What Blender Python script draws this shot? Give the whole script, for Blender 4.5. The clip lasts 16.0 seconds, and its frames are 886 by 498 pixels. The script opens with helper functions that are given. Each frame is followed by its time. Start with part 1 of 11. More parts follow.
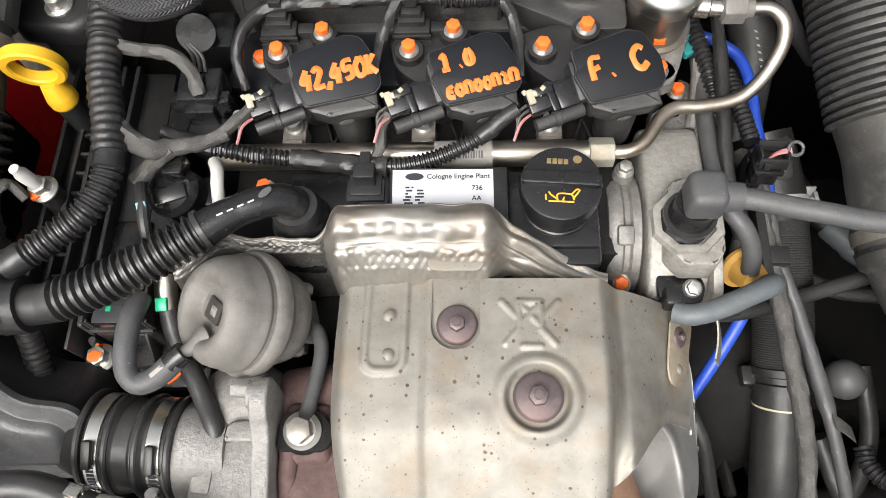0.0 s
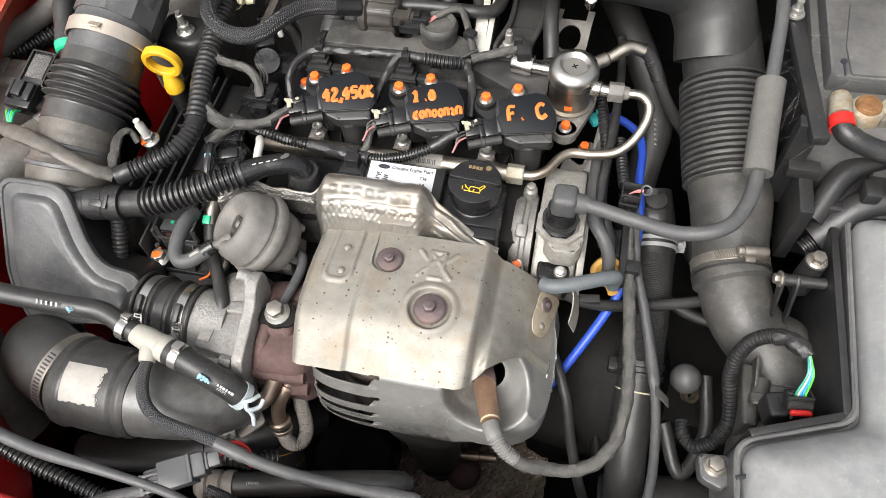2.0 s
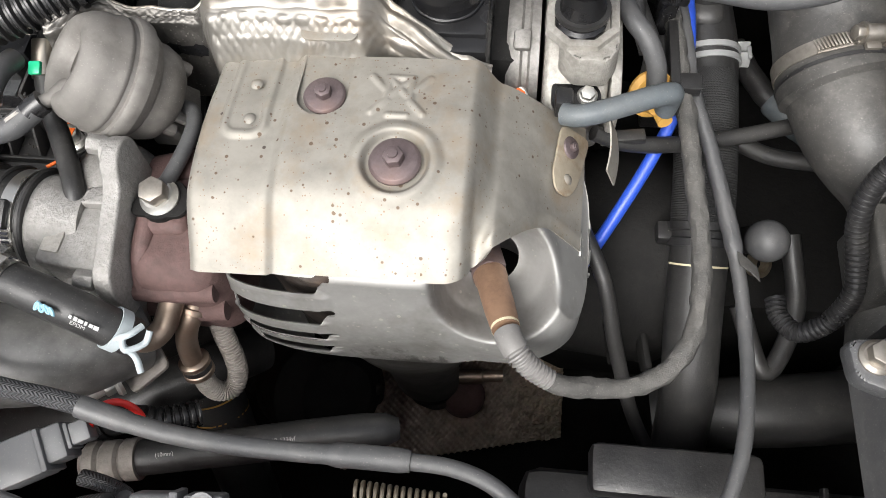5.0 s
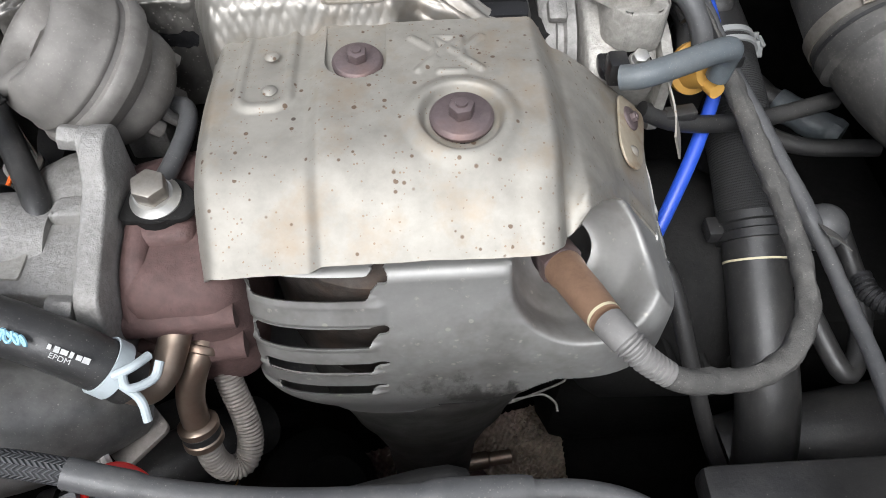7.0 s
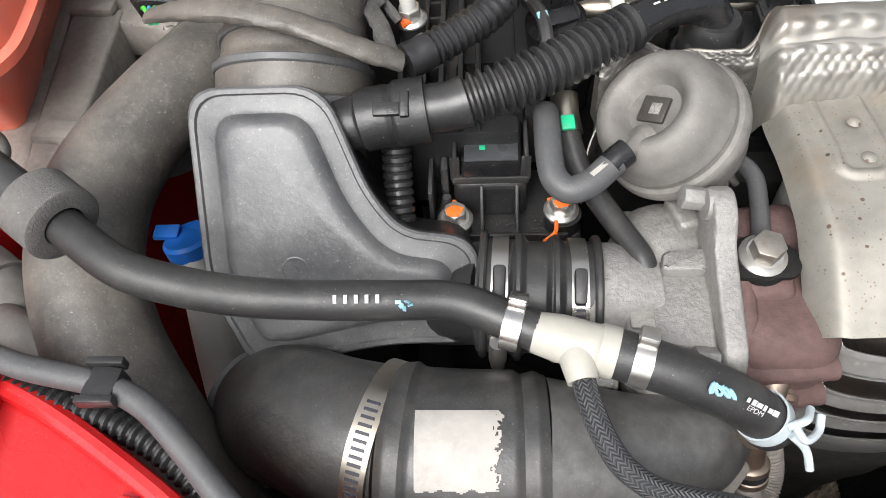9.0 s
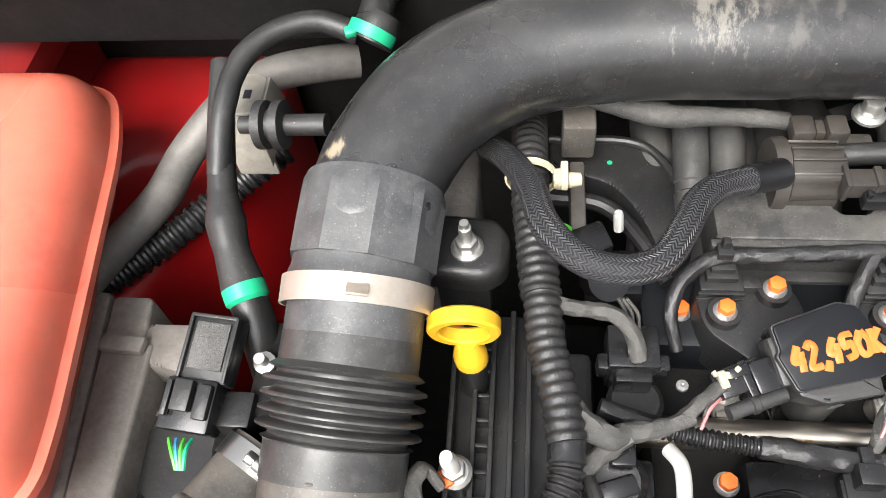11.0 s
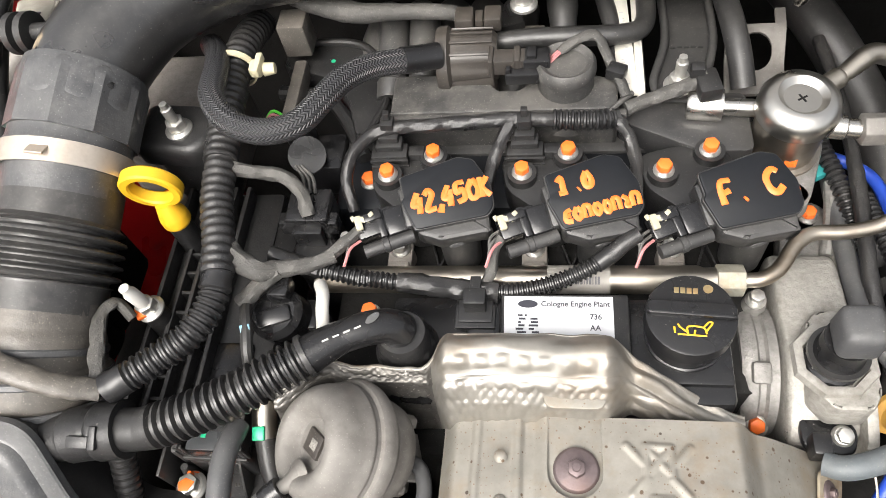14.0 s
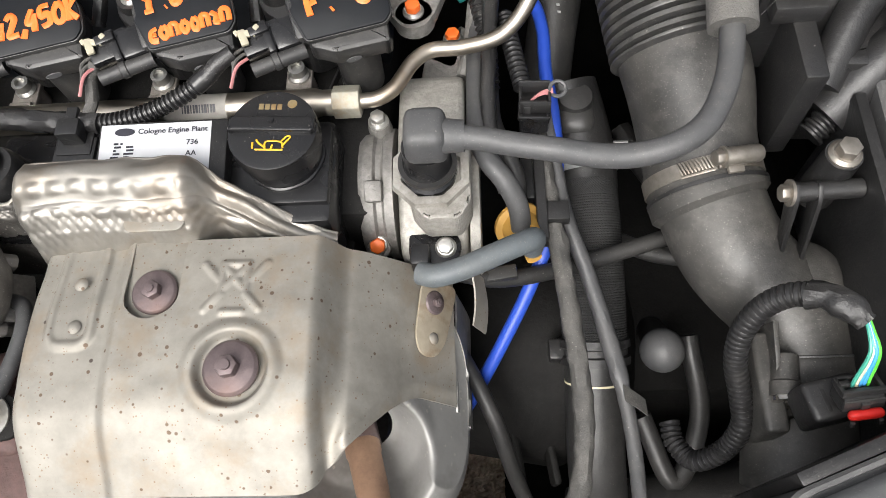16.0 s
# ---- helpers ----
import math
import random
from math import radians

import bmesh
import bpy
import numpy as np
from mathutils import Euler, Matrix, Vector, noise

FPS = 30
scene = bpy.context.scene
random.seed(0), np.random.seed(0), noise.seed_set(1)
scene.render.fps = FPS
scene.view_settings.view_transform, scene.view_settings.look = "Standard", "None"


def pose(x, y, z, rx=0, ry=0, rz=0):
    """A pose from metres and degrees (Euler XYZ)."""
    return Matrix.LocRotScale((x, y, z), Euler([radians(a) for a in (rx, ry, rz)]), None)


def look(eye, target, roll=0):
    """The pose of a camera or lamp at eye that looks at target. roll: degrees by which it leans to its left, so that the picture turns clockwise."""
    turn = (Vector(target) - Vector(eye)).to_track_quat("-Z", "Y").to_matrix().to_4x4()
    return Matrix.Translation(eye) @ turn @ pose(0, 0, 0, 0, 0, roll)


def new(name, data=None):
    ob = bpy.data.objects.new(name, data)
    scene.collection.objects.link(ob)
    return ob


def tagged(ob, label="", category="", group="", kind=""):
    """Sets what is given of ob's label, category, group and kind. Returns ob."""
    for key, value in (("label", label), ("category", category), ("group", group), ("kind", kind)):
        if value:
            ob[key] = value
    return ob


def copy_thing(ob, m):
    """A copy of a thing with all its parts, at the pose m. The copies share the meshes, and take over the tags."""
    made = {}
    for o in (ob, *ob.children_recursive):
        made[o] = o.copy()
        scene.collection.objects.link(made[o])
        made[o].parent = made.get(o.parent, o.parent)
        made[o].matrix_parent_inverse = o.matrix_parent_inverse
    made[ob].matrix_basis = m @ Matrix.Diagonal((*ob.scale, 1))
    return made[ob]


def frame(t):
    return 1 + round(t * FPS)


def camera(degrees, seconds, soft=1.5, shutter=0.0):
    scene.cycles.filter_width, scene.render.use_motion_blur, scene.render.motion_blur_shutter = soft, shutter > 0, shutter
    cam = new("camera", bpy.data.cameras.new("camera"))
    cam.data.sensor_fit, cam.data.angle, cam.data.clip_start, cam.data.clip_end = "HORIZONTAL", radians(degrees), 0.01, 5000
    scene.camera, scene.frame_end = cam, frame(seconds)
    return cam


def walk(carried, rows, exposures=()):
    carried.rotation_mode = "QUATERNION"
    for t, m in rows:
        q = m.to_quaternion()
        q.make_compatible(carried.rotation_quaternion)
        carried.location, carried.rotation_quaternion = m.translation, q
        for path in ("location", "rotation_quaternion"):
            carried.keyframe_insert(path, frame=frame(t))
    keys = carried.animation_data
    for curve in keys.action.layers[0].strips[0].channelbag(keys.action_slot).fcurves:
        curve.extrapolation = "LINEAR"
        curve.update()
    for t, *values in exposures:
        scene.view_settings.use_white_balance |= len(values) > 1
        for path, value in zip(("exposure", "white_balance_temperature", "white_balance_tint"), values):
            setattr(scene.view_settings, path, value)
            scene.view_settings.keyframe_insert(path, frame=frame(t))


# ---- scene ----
cam = camera(61.3, 16.0, soft=0.65)
METRES, EYE, TILT, LEAN, TURN = 1.8, 1.25, -67.0, 2.9, 1.0
EXPOSE = 0.82
ROWS = [
    (0.0, 0.0, 0.0, 0.0, 0.0, 0.0, -0.0),
    (0.5, -0.0193, -0.0697, -0.0326, -1.15, 4.71, 2.42),
    (1.0, -0.0232, -0.1111, -0.0615, -1.39, 7.61, 2.52),
    (1.5, 0.0097, -0.117, -0.0618, 0.74, 8.29, -2.5),
    (2.0, 0.0588, -0.1085, -0.0595, 4.08, 7.91, -9.98),
    (2.5, 0.105, -0.0925, -0.0563, 6.31, 8.19, -14.42),
    (3.0, 0.1298, -0.0822, -0.0597, 7.37, 8.31, -17.98),
    (3.5, 0.1317, -0.0737, -0.0587, 8.44, 6.3, -19.94),
    (4.0, 0.105, -0.0482, -0.0622, 8.43, 2.76, -17.2),
    (4.5, 0.0643, -0.0183, -0.0622, 6.12, 0.89, -11.11),
    (4.7, 0.0571, -0.0045, -0.0639, 4.63, 1.2, -7.8),
    (7.0, 0.0084, 0.0579, -0.1069, -4.1, 12.81, 3.03),
    (7.5, -0.0361, 0.0544, -0.1027, -3.62, 13.26, 3.43),
    (8.0, -0.0774, 0.0521, -0.0977, -2.1, 13.6, 2.15),
    (8.5, -0.1089, 0.0477, -0.0979, -0.26, 13.53, 1.18),
    (9.0, -0.118, 0.0457, -0.0921, 0.67, 12.32, -0.14),
    (9.5, -0.1281, 0.0442, -0.0591, 1.38, 11.3, -2.37),
    (10.0, -0.1352, 0.0422, -0.0181, 2.81, 10.6, -2.5),
    (10.2, -0.1379, 0.0424, -0.0011, 3.24, 10.03, -2.54),
    (12.3, -0.0577, 0.024, 0.0588, 2.7, 13.38, -1.85),
    (12.5, -0.0469, 0.0238, 0.0519, 2.75, 13.94, -1.69),
    (13.0, -0.0334, 0.0199, 0.0407, 3.63, 12.39, -1.26),
    (13.5, -0.025, 0.0139, 0.0201, 4.93, 11.01, -1.48),
    (14.0, -0.0112, 0.013, 0.0055, 5.81, 8.49, -1.57),
    (14.5, 0.017, 0.0146, -0.0016, 5.33, 6.3, -0.73),
    (15.0, 0.0425, 0.0163, -0.0076, 3.76, 4.39, 0.57),
    (15.5, 0.0647, 0.0214, -0.0154, 1.85, 2.78, 1.37),
    (16.0, 0.0831, 0.0253, -0.0179, 0.67, 1.19, 1.93),
]
walk(cam, [(t, pose(0, 0, EYE, TILT, LEAN, TURN) @ pose(METRES * x, METRES * y, METRES * z, 90 + pitch, roll, yaw)) for t, x, y, z, yaw, pitch, roll in ROWS],
     [(t, EXPOSE + e, k, 10.0) for t, e, k in ((0.0, 0.07, 6500), (2.5, 0.12, 6480), (4.5, 0.18, 6450), (7.0, -0.12, 6050), (7.5, -0.10, 6050), (8.0, -0.05, 6100), (9.0, 0.12, 6300), (10.0, 0.42, 6200), (12.5, 0.52, 6750), (13.5, 0.50, 6650), (14.5, 0.26, 6550), (16.0, 0.03, 6450))])

# ---- light: a bright overcast sky, with the raised bonnet over the bay ----
world = bpy.data.worlds.new("overcast")
scene.world = world
world.use_nodes = True
wn = world.node_tree.nodes
sky = wn.new("ShaderNodeTexSky")
sky.sky_type, sky.sun_disc = "NISHITA", False
sky.sun_elevation, sky.sun_rotation = radians(52), radians(200)
sky.air_density, sky.dust_density, sky.ozone_density = 1.0, 6.0, 1.0
hs = wn.new("ShaderNodeHueSaturation")
hs.inputs["Saturation"].default_value = 0.25
world.node_tree.links.new(sky.outputs[0], hs.inputs["Color"])
world.node_tree.links.new(hs.outputs[0], wn["Background"].inputs[0])
wn["Background"].inputs[1].default_value = 0.122
sun = new("sun", bpy.data.lights.new("sun", "SUN"))
sun.data.energy, sun.data.angle, sun.data.color = 1.9, radians(40), (1.0, 0.97, 0.92)
sun.matrix_world = look((-0.6, -1.5, 3.0), (0, 0.2, 0.8))

# ---- materials ----
def mat(name, color, rough=0.5, metal=0.0, grain=0.15, scale=60.0, bump=0.15, dust=0.0, dust_color=(0.262, 0.246, 0.220),
        stain=None, stain_amount=0.0, stain_scale=14.0, specks=0.0, speck_color=(0.05, 0.03, 0.02), speck_scale=220.0, coat=0.0, spec=0.5):
    """A worn surface: colour varied at two scales, a film of dust, stains and specks, uneven gloss and fine relief."""
    m = bpy.data.materials.new(name)
    m.use_nodes = True
    nt, nd = m.node_tree, m.node_tree.nodes
    b = nd["Principled BSDF"]
    co = nd.new("ShaderNodeTexCoord").outputs["Object"]

    def noise_tex(sc, detail=4.0, rough_=0.6):
        n = nd.new("ShaderNodeTexNoise")
        n.inputs["Scale"].default_value, n.inputs["Detail"].default_value, n.inputs["Roughness"].default_value = sc, detail, rough_
        nt.links.new(co, n.inputs["Vector"])
        return n.outputs["Fac"]

    def ramp(fac, lo, hi, a=0.0, c=1.0):
        r = nd.new("ShaderNodeMapRange")
        r.inputs["From Min"].default_value, r.inputs["From Max"].default_value = lo, hi
        r.inputs["To Min"].default_value, r.inputs["To Max"].default_value = a, c
        nt.links.new(fac, r.inputs["Value"])
        return r.outputs["Result"]

    def mix(fac, a, c, kind="MIX"):
        x = nd.new("ShaderNodeMix")
        x.data_type, x.blend_type = "RGBA", kind
        for s, v in ((x.inputs["Factor"], fac), (x.inputs[6], a), (x.inputs[7], c)):
            if isinstance(v, (int, float)):
                s.default_value = v
            elif isinstance(v, tuple):
                s.default_value = (*v[:3], 1)
            else:
                nt.links.new(v, s)
        return x.outputs[2]

    fine, broad = noise_tex(scale, 6, 0.65), noise_tex(scale / 9, 3)
    dark = tuple(c * (1 - grain) for c in color)
    light = tuple(min(1, c * (1 + grain)) for c in color)
    col = mix(ramp(fine, 0.3, 0.7), dark, light)
    col = mix(ramp(broad, 0.35, 0.7, 0.0, 0.6), col, tuple(c * (1 - 0.8 * grain) for c in color))
    if stain:
        col = mix(ramp(noise_tex(stain_scale, 5, 0.7), 0.5, 0.72, 0.0, stain_amount), col, stain)
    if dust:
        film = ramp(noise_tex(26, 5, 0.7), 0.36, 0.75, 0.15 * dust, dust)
        # Dust lies thicker on upward faces, which also paints tops lighter than sides.
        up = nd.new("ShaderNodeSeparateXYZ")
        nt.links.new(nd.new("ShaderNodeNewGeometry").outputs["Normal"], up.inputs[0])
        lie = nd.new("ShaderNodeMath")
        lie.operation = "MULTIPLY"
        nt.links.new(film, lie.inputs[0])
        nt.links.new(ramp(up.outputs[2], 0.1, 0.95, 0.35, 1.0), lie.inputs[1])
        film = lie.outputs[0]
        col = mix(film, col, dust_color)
        grit = noise_tex(1300, 2, 0.5)
        col = mix(ramp(grit, 0.66, 0.72, 0.0, min(0.8, 0.05 + dust)), col, tuple(min(1, 1.6 * c) for c in dust_color))
        smear = noise_tex(70, 6, 0.75)
        col = mix(ramp(smear, 0.52, 0.72, 0.0, min(0.6, 0.01 + 0.7 * dust)), col, tuple(0.8 * c for c in dust_color))
    if specks:
        v = nd.new("ShaderNodeTexVoronoi")
        v.inputs["Scale"].default_value = speck_scale
        nt.links.new(co, v.inputs["Vector"])
        spot = ramp(v.outputs["Distance"], 0.20, 0.32, 1.0, 0.0)
        mul = nd.new("ShaderNodeMath")
        mul.operation = "MULTIPLY"
        nt.links.new(spot, mul.inputs[0])
        nt.links.new(ramp(noise_tex(110, 4, 0.7), 0.53, 0.61, 0.0, specks), mul.inputs[1])
        col = mix(mul.outputs[0], col, speck_color)
    nt.links.new(col, b.inputs["Base Color"])
    nt.links.new(ramp(broad, 0.3, 0.7, max(0.02, rough - 0.09), min(1.0, rough + 0.1)), b.inputs["Roughness"])
    b.inputs["Metallic"].default_value = metal
    b.inputs["Coat Weight"].default_value = coat
    b.inputs["Coat Roughness"].default_value = 0.08
    b.inputs["Specular IOR Level"].default_value = spec
    if bump:
        bp = nd.new("ShaderNodeBump")
        bp.inputs["Strength"].default_value, bp.inputs["Distance"].default_value = bump, 0.0012
        nt.links.new(fine, bp.inputs["Height"])
        nt.links.new(bp.outputs[0], b.inputs["Normal"])
    return m


def uv_weave(m, pitch_u, pitch_v, strength, tint, depth=0.0006, chevron=False):
    """Adds a woven relief along a hose, from its UV: u round it, v along it, in metres. chevron: rows of slanted strands."""
    nt, nd = m.node_tree, m.node_tree.nodes
    b = nd["Principled BSDF"]
    uv = nd.new("ShaderNodeTexCoord").outputs["UV"]
    sep = nd.new("ShaderNodeSeparateXYZ")
    nt.links.new(uv, sep.inputs[0])

    def calc(op, a, c):
        x = nd.new("ShaderNodeMath")
        x.operation = op
        for s, v in zip(x.inputs, (a, c)):
            if isinstance(v, (int, float)):
                s.default_value = v
            else:
                nt.links.new(v, s)
        return x.outputs[0]

    pu, pv = calc("MULTIPLY", sep.outputs[0], 2 * math.pi / pitch_u), calc("MULTIPLY", sep.outputs[1], 2 * math.pi / pitch_v)
    one = calc("SINE", calc("ADD", pu, pv), 0)
    two = calc("SINE", calc("SUBTRACT", pu, pv), 0)
    h = calc("MAXIMUM", one, two)
    if chevron:
        slant = calc("MULTIPLY", calc("PINGPONG", calc("DIVIDE", sep.outputs[0], pitch_u), 1.0), 2 * math.pi)
        h = calc("MINIMUM", calc("SINE", calc("ADD", pv, slant), 0), calc("SUBTRACT", 1.4, calc("POWER", calc("ABSOLUTE", calc("COSINE", calc("DIVIDE", calc("MULTIPLY", sep.outputs[0], math.pi), pitch_u), 0), 0), 6)))
    h = calc("ADD", calc("MULTIPLY", h, 0.5), 0.5)
    bp = nd.new("ShaderNodeBump")
    bp.inputs["Strength"].default_value, bp.inputs["Distance"].default_value = strength, depth
    nt.links.new(h, bp.inputs["Height"])
    nt.links.new(bp.outputs[0], b.inputs["Normal"])
    x = nd.new("ShaderNodeMix")
    x.data_type = "RGBA"
    old = b.inputs["Base Color"].links[0].from_socket
    nt.links.new(calc("MULTIPLY", h, 0.8), x.inputs["Factor"])
    nt.links.new(old, x.inputs[6])
    x.inputs[7].default_value = (*tint, 1)
    nt.links.new(x.outputs[2], b.inputs["Base Color"])
    return m


def spotted(m, layers):
    """Scatters round spots of uneven size over a surface. A layer: cells per metre, largest radius and share of cells, colour, strength and the size of the patches they keep to."""
    nt, nd = m.node_tree, m.node_tree.nodes
    b = nd["Principled BSDF"]
    co = nd.new("ShaderNodeTexCoord").outputs["Object"]
    for cells, radius, share, colour, strength, patch in layers:
        v = nd.new("ShaderNodeTexVoronoi")
        v.inputs["Scale"].default_value = cells
        nt.links.new(co, v.inputs["Vector"])
        sep = nd.new("ShaderNodeSeparateColor")
        nt.links.new(v.outputs["Color"], sep.inputs[0])
        n = nd.new("ShaderNodeTexNoise")
        n.inputs["Scale"].default_value, n.inputs["Detail"].default_value = patch, 3.0
        nt.links.new(co, n.inputs["Vector"])

        def calc(op, a, c):
            x = nd.new("ShaderNodeMath")
            x.operation, x.use_clamp = op, op == "MULTIPLY"
            for s, q in zip(x.inputs, (a, c)):
                if isinstance(q, (int, float)):
                    s.default_value = q
                else:
                    nt.links.new(q, s)
            return x.outputs[0]

        wide = calc("MULTIPLY", calc("POWER", sep.outputs[1], 2.0), radius)
        inside = calc("MULTIPLY", calc("SUBTRACT", wide, v.outputs["Distance"]), 3.0 / radius)
        chosen = calc("LESS_THAN", sep.outputs[0], calc("MULTIPLY", calc("SUBTRACT", n.outputs["Fac"], 0.30), 2.5 * share))
        x = nd.new("ShaderNodeMix")
        x.data_type = "RGBA"
        nt.links.new(calc("MULTIPLY", calc("MULTIPLY", inside, chosen), strength), x.inputs["Factor"])
        nt.links.new(b.inputs["Base Color"].links[0].from_socket, x.inputs[6])
        x.inputs[7].default_value = (*colour, 1)
        nt.links.new(x.outputs[2], b.inputs["Base Color"])
    return m


M = {}
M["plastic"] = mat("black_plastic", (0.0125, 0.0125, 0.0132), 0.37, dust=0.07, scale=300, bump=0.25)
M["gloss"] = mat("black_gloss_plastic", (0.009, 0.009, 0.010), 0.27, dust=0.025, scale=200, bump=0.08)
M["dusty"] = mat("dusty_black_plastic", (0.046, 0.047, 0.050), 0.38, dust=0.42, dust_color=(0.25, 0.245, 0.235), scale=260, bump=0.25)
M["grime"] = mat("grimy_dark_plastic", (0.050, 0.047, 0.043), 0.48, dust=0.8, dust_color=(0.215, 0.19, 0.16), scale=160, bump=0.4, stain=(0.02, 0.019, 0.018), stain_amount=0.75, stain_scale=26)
M["rubber"] = mat("black_rubber", (0.016, 0.016, 0.0165), 0.44, dust=0.12, scale=240, bump=0.2)
M["rubber_grey"] = mat("grey_worn_rubber", (0.058, 0.059, 0.062), 0.5, dust=0.16, scale=240, bump=0.2)
M["tape"] = mat("grey_cloth_tape", (0.042, 0.041, 0.039), 0.7, dust=0.35, scale=500, bump=0.5)
M["loom"] = mat("black_loom_tape", (0.012, 0.012, 0.013), 0.36, dust=0.12, scale=420, bump=0.4)
M["conduit"] = mat("split_conduit", (0.011, 0.011, 0.012), 0.33, dust=0.07, scale=200, bump=0.05)
M["foam"] = mat("foam_sleeve", (0.085, 0.082, 0.078), 0.9, dust=0.35, scale=700, bump=0.6)
M["braid"] = uv_weave(mat("woven_sleeve", (0.010, 0.010, 0.011), 0.42, dust=0.02, scale=300, bump=0), 0.0021, 0.0021, 1.0, (0.062, 0.062, 0.066), 0.0006, True)
M["knit"] = uv_weave(mat("knitted_hose", (0.012, 0.012, 0.012), 0.6, dust=0.04, scale=300, bump=0, spec=0.3), 0.0010, 0.0012, 0.7, (0.030, 0.030, 0.030), 0.0003)
M["bellow"] = mat("bellows_rubber", (0.024, 0.024, 0.025), 0.36, dust=0.25, scale=200, bump=0.15)
M["shield"] = spotted(mat("stamped_steel_shield", (0.288, 0.271, 0.238), 0.60, 0.48, grain=0.2, scale=70, bump=0.09, stain=(0.26, 0.205, 0.145), stain_amount=0.8, stain_scale=30),
                      ((150, 0.20, 0.26, (0.05, 0.034, 0.025), 0.9, 12), (320, 0.42, 0.42, (0.10, 0.062, 0.036), 0.9, 18), (800, 0.5, 0.5, (0.19, 0.125, 0.075), 0.75, 26)))
M["foil"] = mat("embossed_foil", (0.285, 0.270, 0.243), 0.44, 0.7, grain=0.2, scale=60, bump=0.1, stain=(0.22, 0.175, 0.13), stain_amount=0.7, stain_scale=22)
M["shield_low"] = mat("grey_steel_shield", (0.30, 0.295, 0.282), 0.52, 0.5, grain=0.12, scale=90, bump=0.06, stain=(0.10, 0.09, 0.08), stain_amount=0.65, specks=0.5, speck_color=(0.5, 0.47, 0.4))
M["cast"] = mat("cast_aluminium", (0.285, 0.275, 0.26), 0.58, 0.4, grain=0.22, scale=380, bump=0.7, stain=(0.12, 0.11, 0.10), stain_amount=0.5, stain_scale=40)
M["cast_light"] = mat("pale_cast_aluminium", (0.345, 0.33, 0.30), 0.58, 0.35, grain=0.25, scale=300, bump=0.6, stain=(0.13, 0.115, 0.095), stain_amount=0.65, stain_scale=34)
M["alu_grime"] = mat("dull_aluminium", (0.27, 0.26, 0.245), 0.6, 0.55, grain=0.25, scale=300, bump=0.6, stain=(0.08, 0.07, 0.06), stain_amount=0.6, stain_scale=35)
M["zinc"] = mat("dull_zinc", (0.165, 0.155, 0.143), 0.62, 0.25, grain=0.25, scale=90, bump=0.15, dust=0.3, stain=(0.065, 0.058, 0.05), stain_amount=0.8, stain_scale=28)
M["steel"] = mat("bright_steel", (0.58, 0.56, 0.52), 0.26, 1.0, grain=0.06, scale=120, bump=0.05, stain=(0.3, 0.22, 0.15), stain_amount=0.3)
M["steel_dull"] = mat("brushed_steel_rail", (0.46, 0.42, 0.36), 0.36, 1.0, grain=0.1, scale=140, bump=0.06, stain=(0.24, 0.16, 0.09), stain_amount=0.5)
M["bolt"] = mat("zinc_bolt", (0.52, 0.51, 0.48), 0.4, 0.8, grain=0.15, scale=300, bump=0.1)
M["bolt_rust"] = mat("purple_brown_bolt", (0.16, 0.125, 0.125), 0.5, 0.6, grain=0.25, scale=200, bump=0.25, stain=(0.15, 0.07, 0.04), stain_amount=0.5)
M["rust"] = mat("red_brown_iron", (0.115, 0.068, 0.062), 0.75, 0.1, grain=0.3, scale=220, bump=0.6, stain=(0.06, 0.035, 0.03), stain_amount=0.6)
M["heat"] = mat("heat_tinted_steel", (0.36, 0.285, 0.225), 0.42, 0.85, grain=0.15, scale=80, bump=0.06, stain=(0.16, 0.09, 0.06), stain_amount=0.6, stain_scale=40)
M["brass"] = mat("old_brass", (0.50, 0.38, 0.20), 0.42, 0.8, grain=0.2, scale=120, bump=0.2, stain=(0.35, 0.14, 0.03), stain_amount=0.7, stain_scale=60)
M["orange"] = mat("orange_marker_paint", (0.92, 0.17, 0.025), 0.45, grain=0.08, scale=300, bump=0.15)
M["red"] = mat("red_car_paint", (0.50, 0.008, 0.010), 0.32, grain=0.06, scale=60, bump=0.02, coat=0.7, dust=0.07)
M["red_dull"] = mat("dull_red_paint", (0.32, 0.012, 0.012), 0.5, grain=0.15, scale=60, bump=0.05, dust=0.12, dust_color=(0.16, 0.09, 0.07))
M["yellow"] = mat("yellow_plastic", (0.70, 0.40, 0.020), 0.45, grain=0.06, scale=80, bump=0.04)
M["amber"] = mat("amber_plastic", (0.50, 0.28, 0.06), 0.5, grain=0.1, scale=80, bump=0.04)
M["blue"] = mat("blue_plastic_tube", (0.025, 0.075, 0.46), 0.35, grain=0.1, scale=80, bump=0.04)
M["teal"] = mat("teal_plastic", (0.02, 0.22, 0.22), 0.45, scale=80, bump=0.03)
M["bluecap"] = mat("blue_cap", (0.02, 0.16, 0.62), 0.35, scale=80, bump=0.03)
M["green"] = mat("green_plastic", (0.02, 0.46, 0.22), 0.4, scale=80, bump=0.03)
M["white"] = mat("white_plastic", (0.50, 0.49, 0.46), 0.5, grain=0.08, scale=80, bump=0.04, dust=0.15)
M["cream"] = mat("cream_plastic", (0.62, 0.56, 0.38), 0.5, grain=0.08, scale=80, bump=0.04)
M["beige"] = mat("grey_beige_plastic", (0.36, 0.345, 0.30), 0.5, grain=0.08, scale=90, bump=0.06, dust=0.12)
M["paper"] = mat("label_paper", (0.60, 0.61, 0.63), 0.5, grain=0.04, scale=60, bump=0.02)
